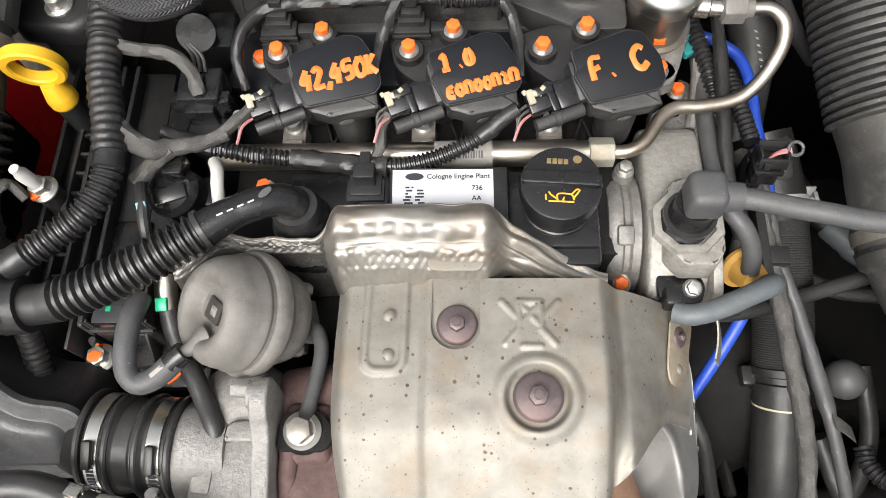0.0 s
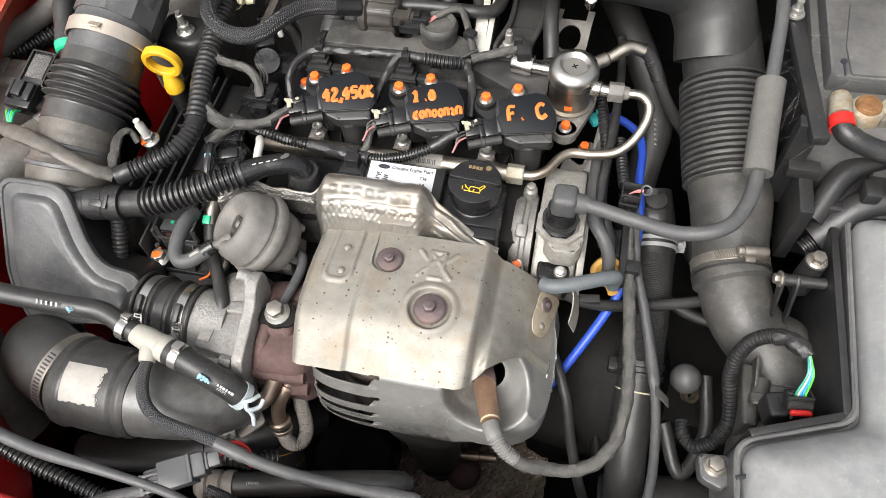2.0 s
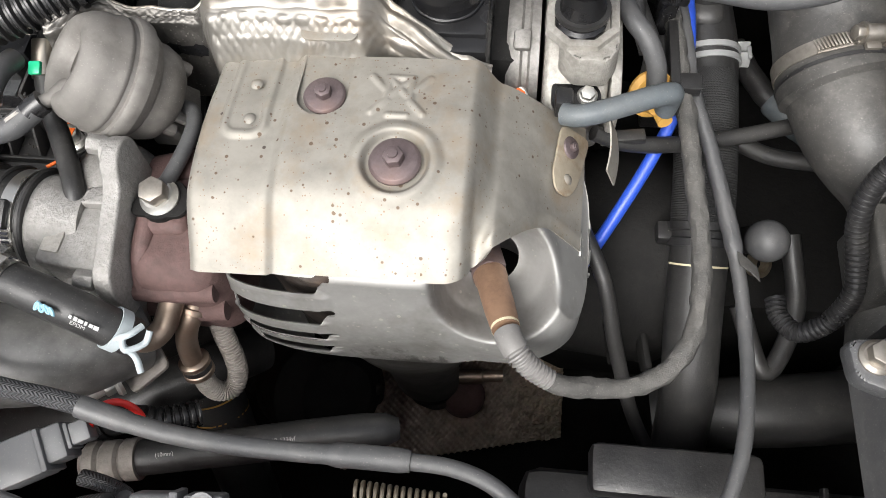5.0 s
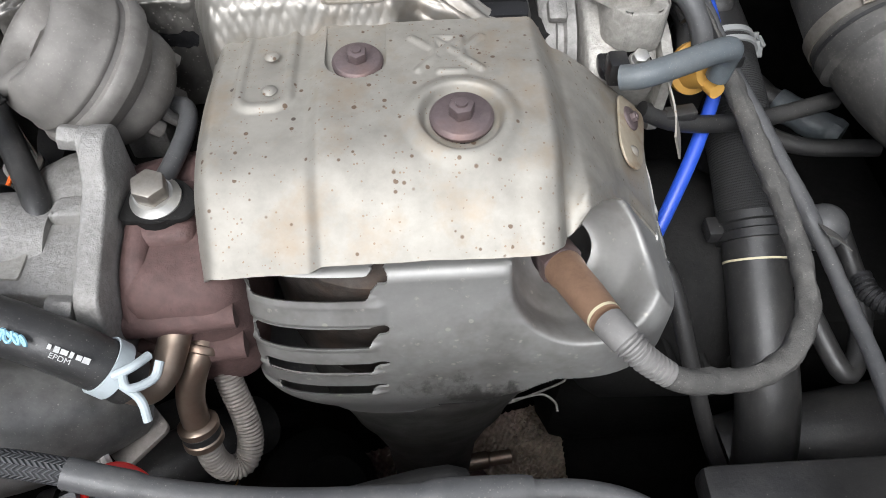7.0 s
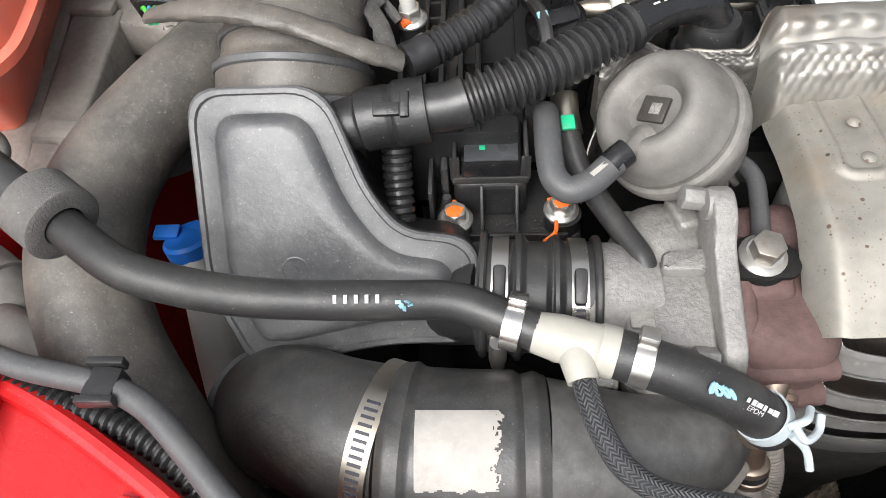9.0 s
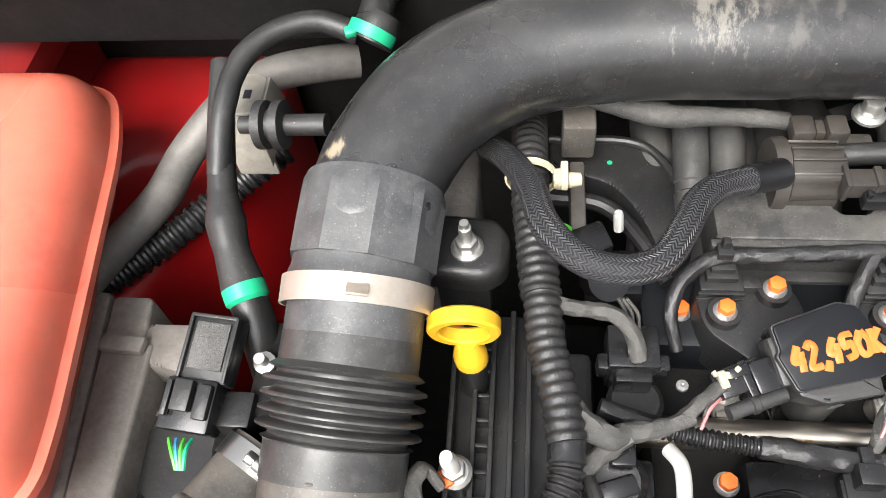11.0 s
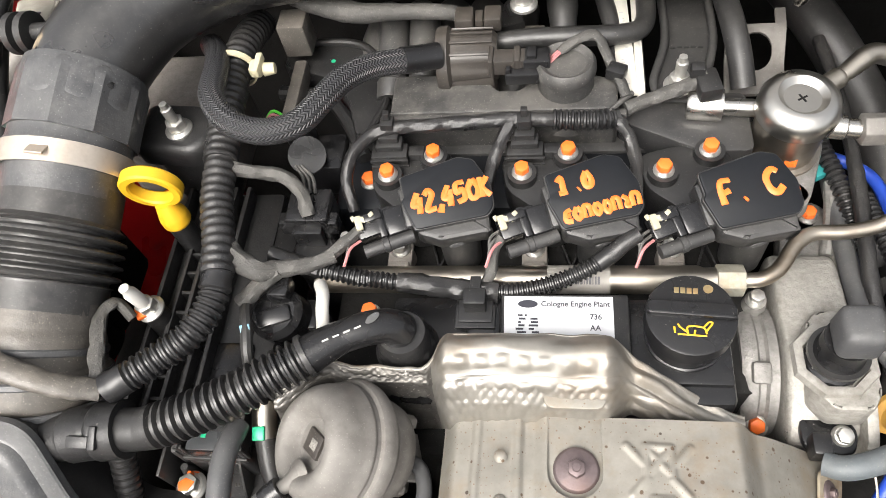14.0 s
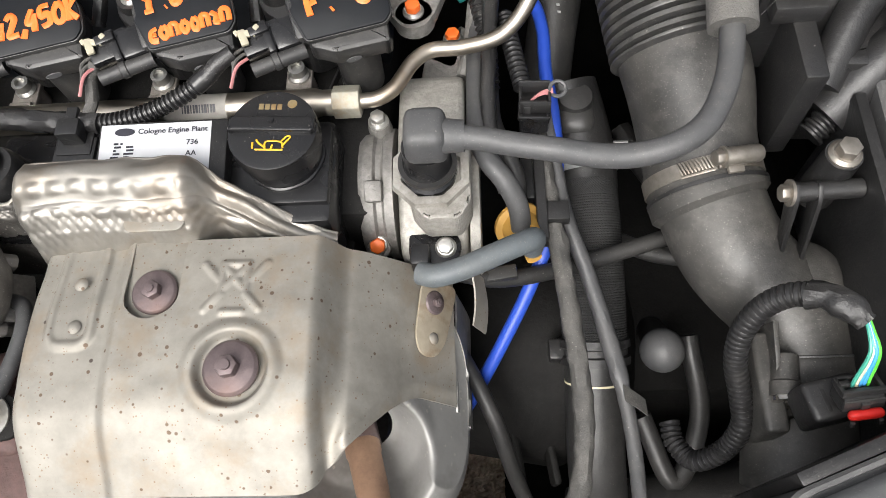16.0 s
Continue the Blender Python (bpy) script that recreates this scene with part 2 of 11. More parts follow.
M["tag_paper"] = mat("worn_tag_paper", (0.56, 0.54, 0.48), 0.6, grain=0.12, scale=120, bump=0.05, stain=(0.34, 0.30, 0.24), stain_amount=0.6, stain_scale=60)
M["oldpaper"] = mat("smudged_label", (0.36, 0.34, 0.31), 0.65, grain=0.25, scale=50, bump=0.05, stain=(0.2, 0.185, 0.165), stain_amount=0.6, stain_scale=60)
M["pipe"] = mat("moulded_pipe_plastic", (0.013, 0.013, 0.014), 0.31, dust=0.14, scale=160, bump=0.10, spec=0.9)
M["band"] = mat("pale_metal_band", (0.54, 0.48, 0.41), 0.42, 0.6, grain=0.12, scale=60, bump=0.06, stain=(0.38, 0.30, 0.22), stain_amount=0.5, stain_scale=40)
M["alu_dust"] = mat("dusty_cast_aluminium", (0.27, 0.245, 0.22), 0.65, 0.25, grain=0.2, scale=200, bump=0.5, stain=(0.13, 0.105, 0.09), stain_amount=0.6, stain_scale=30)
M["coil_top"] = mat("coil_top_plastic", (0.006, 0.007, 0.009), 0.5, scale=200, bump=0.05, spec=0.3)
M["grease"] = mat("greasy_dark_steel", (0.05, 0.046, 0.042), 0.30, 0.7, grain=0.4, scale=160, bump=0.5, stain=(0.20, 0.175, 0.14), stain_amount=0.4, stain_scale=90)
M["bumper"] = mat("grey_bumper_skin", (0.24, 0.245, 0.25), 0.5, grain=0.1, scale=80, bump=0.1, dust=0.2)
M["pale_blue_steel"] = mat("blue_zinc_steel", (0.26, 0.31, 0.36), 0.4, 0.6, grain=0.3, scale=150, bump=0.3, stain=(0.08, 0.07, 0.06), stain_amount=0.6, stain_scale=60)
M["brass_dull"] = mat("dull_spring_steel", (0.42, 0.36, 0.27), 0.4, 0.85, grain=0.2, scale=150, bump=0.2, stain=(0.15, 0.1, 0.06), stain_amount=0.6, stain_scale=80)
M["sensor_tan"] = mat("heat_browned_steel", (0.30, 0.185, 0.12), 0.5, 0.45, grain=0.2, scale=90, bump=0.1, stain=(0.17, 0.10, 0.075), stain_amount=0.7, stain_scale=50)
M["boot_grey"] = mat("pale_grey_rubber", (0.16, 0.155, 0.15), 0.6, grain=0.15, scale=200, bump=0.2, dust=0.25)
M["cowl"] = mat("cowl_plastic", (0.035, 0.035, 0.036), 0.36, dust=0.3, scale=160, bump=0.15, spec=0.7)
M["pot"] = mat("satin_dark_plastic", (0.022, 0.022, 0.023), 0.42, dust=0.16, scale=220, bump=0.15)
M["runner"] = mat("moulded_runner_plastic", (0.03, 0.03, 0.031), 0.34, dust=0.3, scale=160, bump=0.12, spec=0.7)
M["pad_grey"] = mat("grey_textured_pad", (0.07, 0.07, 0.07), 0.6, grain=0.5, scale=500, bump=1.0, dust=0.3)
M["strap"] = mat("brown_stained_strap", (0.40, 0.345, 0.26), 0.58, 0.5, grain=0.2, scale=80, bump=0.15, stain=(0.24, 0.15, 0.08), stain_amount=0.8, stain_scale=60)
M["rim_grey"] = mat("worn_box_rim", (0.07, 0.07, 0.072), 0.42, dust=0.5, dust_color=(0.24, 0.235, 0.22), scale=160, bump=0.2)
M["ink"] = mat("print_ink", (0.03, 0.03, 0.04), 0.5, scale=80, bump=0)
M["grey"] = mat("grey_connector", (0.082, 0.084, 0.088), 0.5, grain=0.1, scale=120, bump=0.1, dust=0.15)
M["lid"] = mat("dusty_grey_lid", (0.215, 0.219, 0.225), 0.45, grain=0.2, scale=110, bump=0.15, dust=0.55, dust_color=(0.31, 0.305, 0.29), stain=(0.31, 0.31, 0.305), stain_amount=0.7, stain_scale=9, specks=0.7, speck_color=(0.42, 0.40, 0.35), speck_scale=700)
M["battery"] = mat("dusty_battery_top", (0.06, 0.06, 0.062), 0.55, grain=0.15, scale=90, bump=0.15, dust=0.42, dust_color=(0.25, 0.235, 0.21))
# Near black: the shade deep in the bay is put into this colour.
M["iron"] = mat("shade_dark_iron", (0.011, 0.0107, 0.0103), 0.7, grain=0.3, scale=180, bump=0.5, dust=0.015, spec=0.15)
M["stay_cream"] = mat("dirty_cream_bracket", (0.40, 0.375, 0.32), 0.55, grain=0.25, scale=90, bump=0.15, dust=0.3, stain=(0.16, 0.13, 0.10), stain_amount=0.5, stain_scale=30)
# Stained shield steel, darkened to paint in the falloff of light below the can.
M["cone_steel"] = mat("shaded_cone_steel", (0.13, 0.125, 0.115), 0.55, 0.5, grain=0.4, scale=70, bump=0.3, stain=(0.05, 0.04, 0.034), stain_amount=0.7, stain_scale=22)
M["label_grey"] = mat("dirty_grey_label", (0.22, 0.21, 0.19), 0.6, grain=0.6, scale=900, bump=0.1)
M["lead_dirty"] = mat("crusted_battery_lead", (0.36, 0.33, 0.26), 0.55, 0.3, grain=0.35, scale=200, bump=0.5, stain=(0.26, 0.13, 0.035), stain_amount=0.75, stain_scale=70)
M["crust"] = mat("brown_terminal_crust", (0.22, 0.105, 0.04), 0.6, 0.1, grain=0.5, scale=260, bump=0.6, stain=(0.34, 0.19, 0.06), stain_amount=0.6, stain_scale=120)
M["web"] = mat("cobweb_silk", (0.35, 0.34, 0.33), 0.7, grain=0, bump=0)
M["tarnish"] = mat("tarnished_clamp_steel", (0.30, 0.275, 0.24), 0.42, 0.75, grain=0.25, scale=160, bump=0.15, stain=(0.12, 0.085, 0.055), stain_amount=0.5, stain_scale=45)
M["pot_dusty"] = mat("dirty_grey_plastic", (0.030, 0.030, 0.031), 0.5, grain=0.35, scale=160, bump=0.3, dust=0.5, stain=(0.012, 0.012, 0.012), stain_amount=0.5, stain_scale=22)
M["wire_teal"] = mat("teal_wire", (0.05, 0.30, 0.22), 0.4, grain=0.1, bump=0)
# Grey lifted to paint in the sky's reflection on the module cover.
M["case_slate"] = mat("sky_greyed_cover", (0.045, 0.048, 0.051), 0.32, grain=0.1, scale=200, bump=0.05, dust=0.04)
M["sooty"] = mat("sooty_rust_casting", (0.055, 0.047, 0.041), 0.75, 0.2, grain=0.5, scale=110, bump=0.7, stain=(0.09, 0.055, 0.036), stain_amount=0.6, stain_scale=28, spec=0.25)
M["lining"] = mat("bonnet_lining", (0.16, 0.16, 0.165), 0.8, grain=0.15, scale=40, bump=0.3)
M["mesh_heat"] = mat("dimpled_metal_sheet", (0.60, 0.52, 0.43), 0.5, 0.5, grain=0.25, scale=80, bump=0.1, stain=(0.07, 0.06, 0.05), stain_amount=0.6)
M["tank"] = mat("coolant_tank_plastic", (0.82, 0.195, 0.125), 0.34, grain=0.15, scale=12, bump=0.03, stain=(0.76, 0.09, 0.065), stain_amount=0.85, stain_scale=7, dust=0.08)
M["tank"].node_tree.nodes["Principled BSDF"].inputs["Subsurface Weight"].default_value = 0.5
M["tank"].node_tree.nodes["Principled BSDF"].inputs["Subsurface Radius"].default_value = (0.03, 0.01, 0.006)
M["wire_red"] = mat("red_wire", (0.6, 0.02, 0.015), 0.4, scale=80, bump=0)
M["wire_pink"] = mat("faded_pink_wire", (0.42, 0.17, 0.17), 0.5, scale=80, bump=0)
M["pale_blue"] = mat("pale_blue_paint", (0.22, 0.42, 0.52), 0.5, scale=200, bump=0.1)
M["wire_green"] = mat("green_wire", (0.10, 0.55, 0.05), 0.4, scale=80, bump=0)
M["wire_blue"] = mat("blue_wire", (0.06, 0.30, 0.62), 0.4, scale=80, bump=0)
M["tabcream"] = mat("grubby_cream_tab", (0.40, 0.37, 0.27), 0.55, grain=0.15, scale=90, bump=0.05, dust=0.2)
M["zincpale"] = mat("pale_corroded_zinc", (0.42, 0.40, 0.33), 0.5, 0.4, grain=0.25, scale=200, bump=0.3, stain=(0.36, 0.20, 0.05), stain_amount=0.5, stain_scale=70)
M["elbow"] = mat("speckled_black_duct", (0.024, 0.0235, 0.0225), 0.48, dust=0.32, scale=240, bump=0.3)
M["hose_worn"] = mat("worn_grey_rubber_hose", (0.026, 0.026, 0.026), 0.42, grain=0.5, scale=120, bump=0.4, dust=0.15, dust_color=(0.21, 0.20, 0.185), stain=(0.09, 0.075, 0.055), stain_amount=0.35, stain_scale=25)
# Rubber paled so that the sky's sheen sits in its base colour.
M["hose_pale"] = mat("sheen_paled_rubber_hose", (0.085, 0.084, 0.082), 0.36, grain=0.5, scale=90, bump=0.2, dust=0.3, dust_color=(0.16, 0.15, 0.135), stain=(0.012, 0.012, 0.012), stain_amount=0.7, stain_scale=30, spec=0.55)
M["valve_brown"] = mat("brown_black_plastic", (0.030, 0.026, 0.023), 0.42, grain=0.2, scale=160, bump=0.15, dust=0.25, dust_color=(0.17, 0.15, 0.125))
M["clip_blue"] = mat("pale_blue_grey_plastic", (0.40, 0.45, 0.47), 0.5, grain=0.12, scale=150, bump=0.1, dust=0.15)
# Stained foil; the trough's shade is also put into its darker base.
M["foil_dark"] = mat("shaded_stained_foil", (0.15, 0.142, 0.13), 0.42, 0.7, grain=0.35, scale=160, bump=0.3, stain=(0.05, 0.046, 0.042), stain_amount=0.8, stain_scale=40, specks=0.8, speck_color=(0.42, 0.40, 0.36), speck_scale=500)
M["breather"] = mat("dusty_corrugated_plastic", (0.014, 0.014, 0.015), 0.33, dust=0.12, scale=200, bump=0.08)
M["hose_bluegrey"] = mat("blue_grey_rubber", (0.085, 0.10, 0.11), 0.5, grain=0.2, scale=200, bump=0.2, dust=0.2)
M["clamp_grey"] = mat("pale_grey_coated_steel", (0.32, 0.325, 0.32), 0.5, 0.2, grain=0.15, scale=150, bump=0.1)
M["clamp_bright"] = mat("bright_clamp_steel", (0.60, 0.585, 0.55), 0.30, 0.95, grain=0.1, scale=120, bump=0.05, stain=(0.3, 0.25, 0.2), stain_amount=0.4, stain_scale=60)
M["braid_fine"] = uv_weave(mat("fine_woven_sleeve", (0.016, 0.016, 0.017), 0.5, dust=0.03, scale=300, bump=0), 0.0019, 0.0020, 1.0, (0.085, 0.087, 0.092), 0.0006, True)
M["alu_pipe"] = mat("bare_aluminium_pipe", (0.66, 0.65, 0.62), 0.42, 0.3, grain=0.12, scale=120, bump=0.1, stain=(0.25, 0.23, 0.2), stain_amount=0.4)
M["print_grey"] = mat("faded_white_print", (0.42, 0.42, 0.41), 0.6, grain=0.3, scale=600, bump=0.05)
def rubbed(m, centre, size, colour, amount, scale):
    """A rubbed patch of streaky marks about a place, fading out towards its rim."""
    nt, nd = m.node_tree, m.node_tree.nodes
    b = nd["Principled BSDF"]
    co = nd.new("ShaderNodeTexCoord").outputs["Object"]
    mp = nd.new("ShaderNodeMapping")
    mp.vector_type = "TEXTURE"
    mp.inputs["Location"].default_value, mp.inputs["Scale"].default_value = centre, size
    nt.links.new(co, mp.inputs["Vector"])
    dist = nd.new("ShaderNodeVectorMath")
    dist.operation = "LENGTH"
    nt.links.new(mp.outputs[0], dist.inputs[0])
    n = nd.new("ShaderNodeTexNoise")
    n.inputs["Scale"].default_value, n.inputs["Detail"].default_value, n.inputs["Roughness"].default_value = scale, 8.0, 0.75
    st = nd.new("ShaderNodeMapping")
    st.inputs["Scale"].default_value = (1.0, 0.45, 0.45)
    nt.links.new(co, st.inputs["Vector"])
    nt.links.new(st.outputs[0], n.inputs["Vector"])
    near = nd.new("ShaderNodeMapRange")
    near.inputs["From Min"].default_value, near.inputs["From Max"].default_value, near.inputs["To Min"].default_value, near.inputs["To Max"].default_value = 0.2, 1.0, 0.17, -0.12
    nt.links.new(dist.outputs["Value"], near.inputs["Value"])
    add = nd.new("ShaderNodeMath")
    nt.links.new(n.outputs["Fac"], add.inputs[0])
    nt.links.new(near.outputs[0], add.inputs[1])
    on = nd.new("ShaderNodeMapRange")
    on.inputs["From Min"].default_value, on.inputs["From Max"].default_value, on.inputs["To Max"].default_value = 0.585, 0.70, amount
    nt.links.new(add.outputs[0], on.inputs["Value"])
    x = nd.new("ShaderNodeMix")
    x.data_type = "RGBA"
    nt.links.new(on.outputs[0], x.inputs["Factor"])
    nt.links.new(b.inputs["Base Color"].links[0].from_socket, x.inputs[6])
    x.inputs[7].default_value = (*colour, 1)
    nt.links.new(x.outputs[2], b.inputs["Base Color"])
    return m


rubbed(M["pipe"], (-0.136, 0.40, 0.985), (0.040, 0.05, 0.05), (0.20, 0.185, 0.155), 0.72, 150)
rubbed(M["pipe"], (-0.100, 0.40, 0.97), (0.045, 0.05, 0.05), (0.10, 0.092, 0.08), 0.6, 120)
rubbed(M["pipe"], (-0.322, 0.320, 0.968), (0.030, 0.010, 0.03), (0.36, 0.29, 0.20), 0.9, 130)
# Dark patch low on the can: oily dirt plus painted-in shade.
rubbed(M["shield_low"], (0.040, 0.020, 0.738), (0.075, 0.060, 0.050), (0.075, 0.070, 0.064), 0.9, 40)
for key in ("plastic", "gloss", "rubber", "conduit", "pipe", "bellow", "elbow", "breather", "loom", "dusty", "runner", "cowl", "hose_worn", "hose_pale", "grime", "rubber_grey"):
    spotted(M[key], ((420, 0.26, 0.07, (0.30, 0.285, 0.255), 0.55, 24), (1000, 0.42, 0.12, (0.22, 0.205, 0.18), 0.5, 15)))
M["asphalt"] = mat("asphalt", (0.05, 0.05, 0.05), 0.85, grain=0.3, scale=90, bump=0.8)

# ---- mesh helpers ----
def smooth_path(points, step):
    """Evenly spaced points on a smooth line through the given ones."""
    p = [Vector(q) for q in points]
    p = [2 * p[0] - p[1], *p, 2 * p[-1] - p[-2]]
    fine = []
    for a, b, c, d in zip(p, p[1:], p[2:], p[3:]):
        ta, tc = (c - a) / 2, (d - b) / 2
        k = (c - b).length
        for end, tan in ((0, ta), (1, tc)):
            if tan.length > k:
                tan *= k / tan.length
        for i in range(24):
            t = i / 24
            fine.append((2 * t**3 - 3 * t**2 + 1) * b + (t**3 - 2 * t**2 + t) * ta + (3 * t**2 - 2 * t**3) * c + (t**3 - t**2) * tc)
    fine.append(p[-2])
    s = [0.0]
    for a, b in zip(fine, fine[1:]):
        s.append(s[-1] + (b - a).length)
    n = max(3, int(round(s[-1] / step)) + 1)
    want = np.linspace(0, s[-1], n)
    xyz = np.stack([np.interp(want, s, [v[i] for v in fine]) for i in range(3)], 1)
    return [Vector(v) for v in xyz], want


def tube(points, r, step=0.004, seg=14, ribs=None, flat=1.0, rough=0.0, ends=True):
    """A hose along a line. r: one radius, or (share of the length, radius) pairs; ribs: (pitch, height, from, to, squareness)."""
    if ribs:
        step = min(step, ribs[0] / 8)
    line, s = smooth_path(points, step)
    length = s[-1]
    rs = np.full(len(s), r) if isinstance(r, (int, float)) else np.interp(s / length, [q[0] for q in r], [q[1] for q in r])
    if ribs:
        pitch, high, lo, hi, sq = ribs
        w = (np.sin(2 * np.pi * s / pitch) + (0.55 if sq > 2.2 else 0.0)) * sq
        w = np.clip(w, -1, 1) * 0.5 + 0.5
        inside = np.clip((s / length - lo) / 0.01 + 0.5, 0, 1) * np.clip((hi - s / length) / 0.01 + 0.5, 0, 1)
        rs = rs + (w - 1) * high * inside
    bm = bmesh.new()
    uv = bm.loops.layers.uv.new("UVMap")
    tan = [(b - a).normalized() for a, b in zip(line[:-1], line[1:])]
    tan = [tan[0], *[(a + b).normalized() for a, b in zip(tan, tan[1:])], tan[-1]]
    up = tan[0].orthogonal().normalized()
    z = Vector((0, 0, 1))
    if abs(tan[0].z) < 0.9:
        up = (z - tan[0] * z.dot(tan[0])).normalized()
    rings = []
    for k, (q, t, rad) in enumerate(zip(line, tan, rs)):
        up = (up - t * up.dot(t)).normalized()
        side = t.cross(up)
        ring = []
        for i in range(seg):
            a = 2 * math.pi * i / seg
            rr = rad * (1 + (rough * noise.noise(Vector((q.x * 160, q.y * 160, q.z * 160 + 3 * math.cos(a)))) if rough else 0))
            ring.append(bm.verts.new(q + side * (rr * math.cos(a)) + up * (rr * flat * math.sin(a))))
        rings.append(ring)
    circ = 2 * math.pi * float(np.mean(rs))
    for k, (a, b) in enumerate(zip(rings, rings[1:])):
        for i in range(seg):
            j = (i + 1) % seg
            f = bm.faces.new((a[i], b[i], b[j], a[j]))
            for lp, (uu, vv) in zip(f.loops, ((i, s[k]), (i, s[k + 1]), (i + 1, s[k + 1]), (i + 1, s[k]))):
                lp[uv].uv = (uu / seg * circ, vv)
    if ends:
        bm.faces.new(rings[0])
        bm.faces.new(rings[-1][::-1])
    bmesh.ops.recalc_face_normals(bm, faces=bm.faces)
    return bm


def axis_at(loc, axis=(0, 0, 1), spin=0.0):
    """A pose whose z axis runs along axis."""
    return Matrix.Translation(loc) @ Vector(axis).to_track_quat("Z", "Y").to_matrix().to_4x4() @ Matrix.Rotation(radians(spin), 4, "Z")


def lathe(profile, m=None, seg=32, wave=None):
    """A turned body: (radius, height) pairs from one end to the other. wave: (count, depth, from height) for grip ribs."""
    bm = bmesh.new()
    rings = []
    for r, h in profile:
        if r < 1e-6:
            rings.append([bm.verts.new((0, 0, h))])
        else:
            ring = []
            for i in range(seg):
                a = 2 * math.pi * i / seg
                rr = r
                if wave and wave[2] <= h <= wave[3]:
                    rr -= wave[1] * (0.5 - 0.5 * math.cos(a * wave[0]))
                ring.append(bm.verts.new((rr * math.cos(a), rr * math.sin(a), h)))
            rings.append(ring)
    for a, b in zip(rings, rings[1:]):
        for i in range(seg):
            j = (i + 1) % seg
            q = [a[i % len(a)], a[j % len(a)], b[j % len(b)], b[i % len(b)]]
            u = []
            for v in q:
                if v not in u:
                    u.append(v)
            if len(u) > 2:
                bm.faces.new(u)
    for ring in () if profile[0] == profile[-1] else (rings[0], rings[-1]):
        if len(ring) > 2:
            bm.faces.new(ring)
    bmesh.ops.recalc_face_normals(bm, faces=bm.faces)
    if m is not None:
        bm.transform(m)
    return bm


def rbox(sx, sy, sz, bev=0.001, m=None, seg=2, taper=1.0):
    """A box with rounded edges, standing on its base at z = 0; taper narrows its top."""
    bm = bmesh.new()
    bmesh.ops.create_cube(bm, size=1)
    for v in bm.verts:
        k = taper if v.co.z > 0 else 1.0
        v.co = Vector((v.co.x * sx * k, v.co.y * sy * k, (v.co.z + 0.5) * sz))
    if bev:
        bmesh.ops.bevel(bm, geom=bm.edges[:], offset=min(bev, 0.45 * min(sx * min(1, taper), sy * min(1, taper), sz)), segments=seg, affect="EDGES", profile=0.5)
    if m is not None:
        bm.transform(m)
    return bm


def prism(poly, h0, h1, bev=0.001, m=None, seg=2):
    """A plate of any outline from height h0 to h1, with rounded edges."""
    bm = bmesh.new()
    low = [bm.verts.new((x, y, h0)) for x, y in poly]
    top = [bm.verts.new((x, y, h1)) for x, y in poly]
    n = len(poly)
    bm.faces.new(low[::-1])
    f = bm.faces.new(top)
    for i in range(n):
        bm.faces.new((low[i], low[(i + 1) % n], top[(i + 1) % n], top[i]))
    bmesh.ops.recalc_face_normals(bm, faces=bm.faces)
    if bev:
        bmesh.ops.bevel(bm, geom=bm.edges[:], offset=bev, segments=seg, affect="EDGES", profile=0.5)
    if m is not None:
        bm.transform(m)
    return bm


def round_poly(poly, r, seg=5):
    """Rounds the corners of an outline."""
    out = []
    n = len(poly)
    for i in range(n):
        a, b, c = (Vector(poly[k % n]) for k in (i - 1, i, i + 1))
        u, v = (a - b), (c - b)
        d = min(r, 0.45 * u.length, 0.45 * v.length)
        p, q = b + u.normalized() * d, b + v.normalized() * d
        for k in range(seg + 1):
            t = k / seg
            out.append(tuple((1 - t) ** 2 * p + 2 * t * (1 - t) * b + t * t * q))
    return out


def inset(poly, d):
    """A counter-clockwise outline moved inwards by d, corner by corner."""
    n = len(poly)
    out = []
    for i in range(n):
        a, b, c = (Vector(poly[k % n]) for k in (i - 1, i, i + 1))
        u, v = (b - a).normalized(), (c - b).normalized()
        nu, nv = Vector((-u.y, u.x)), Vector((-v.y, v.x))
        k = max(0.35, 1 + nu.dot(nv))
        out.append(tuple(b + (nu + nv) * (d / k)))
    return out


def stacked(poly, r, levels, m=None, seg=6):
    """A shaped lid: a counter-clockwise outline with rounded corners, lofted through (inset, height) levels and closed at both ends."""
    bm = bmesh.new()
    rings = [[bm.verts.new((x, y, h)) for x, y in round_poly(inset(poly, d), max(r - 0.3 * d, 0.004), seg)] for d, h in levels]
    n = len(rings[0])
    for a, b in zip(rings, rings[1:]):
        for i in range(n):
            j = (i + 1) % n
            bm.faces.new((a[i], a[j], b[j], b[i]))
    bm.faces.new(rings[0][::-1])
    bm.faces.new(rings[-1])
    bmesh.ops.recalc_face_normals(bm, faces=bm.faces)
    if m is not None:
        bm.transform(m)
    return bm


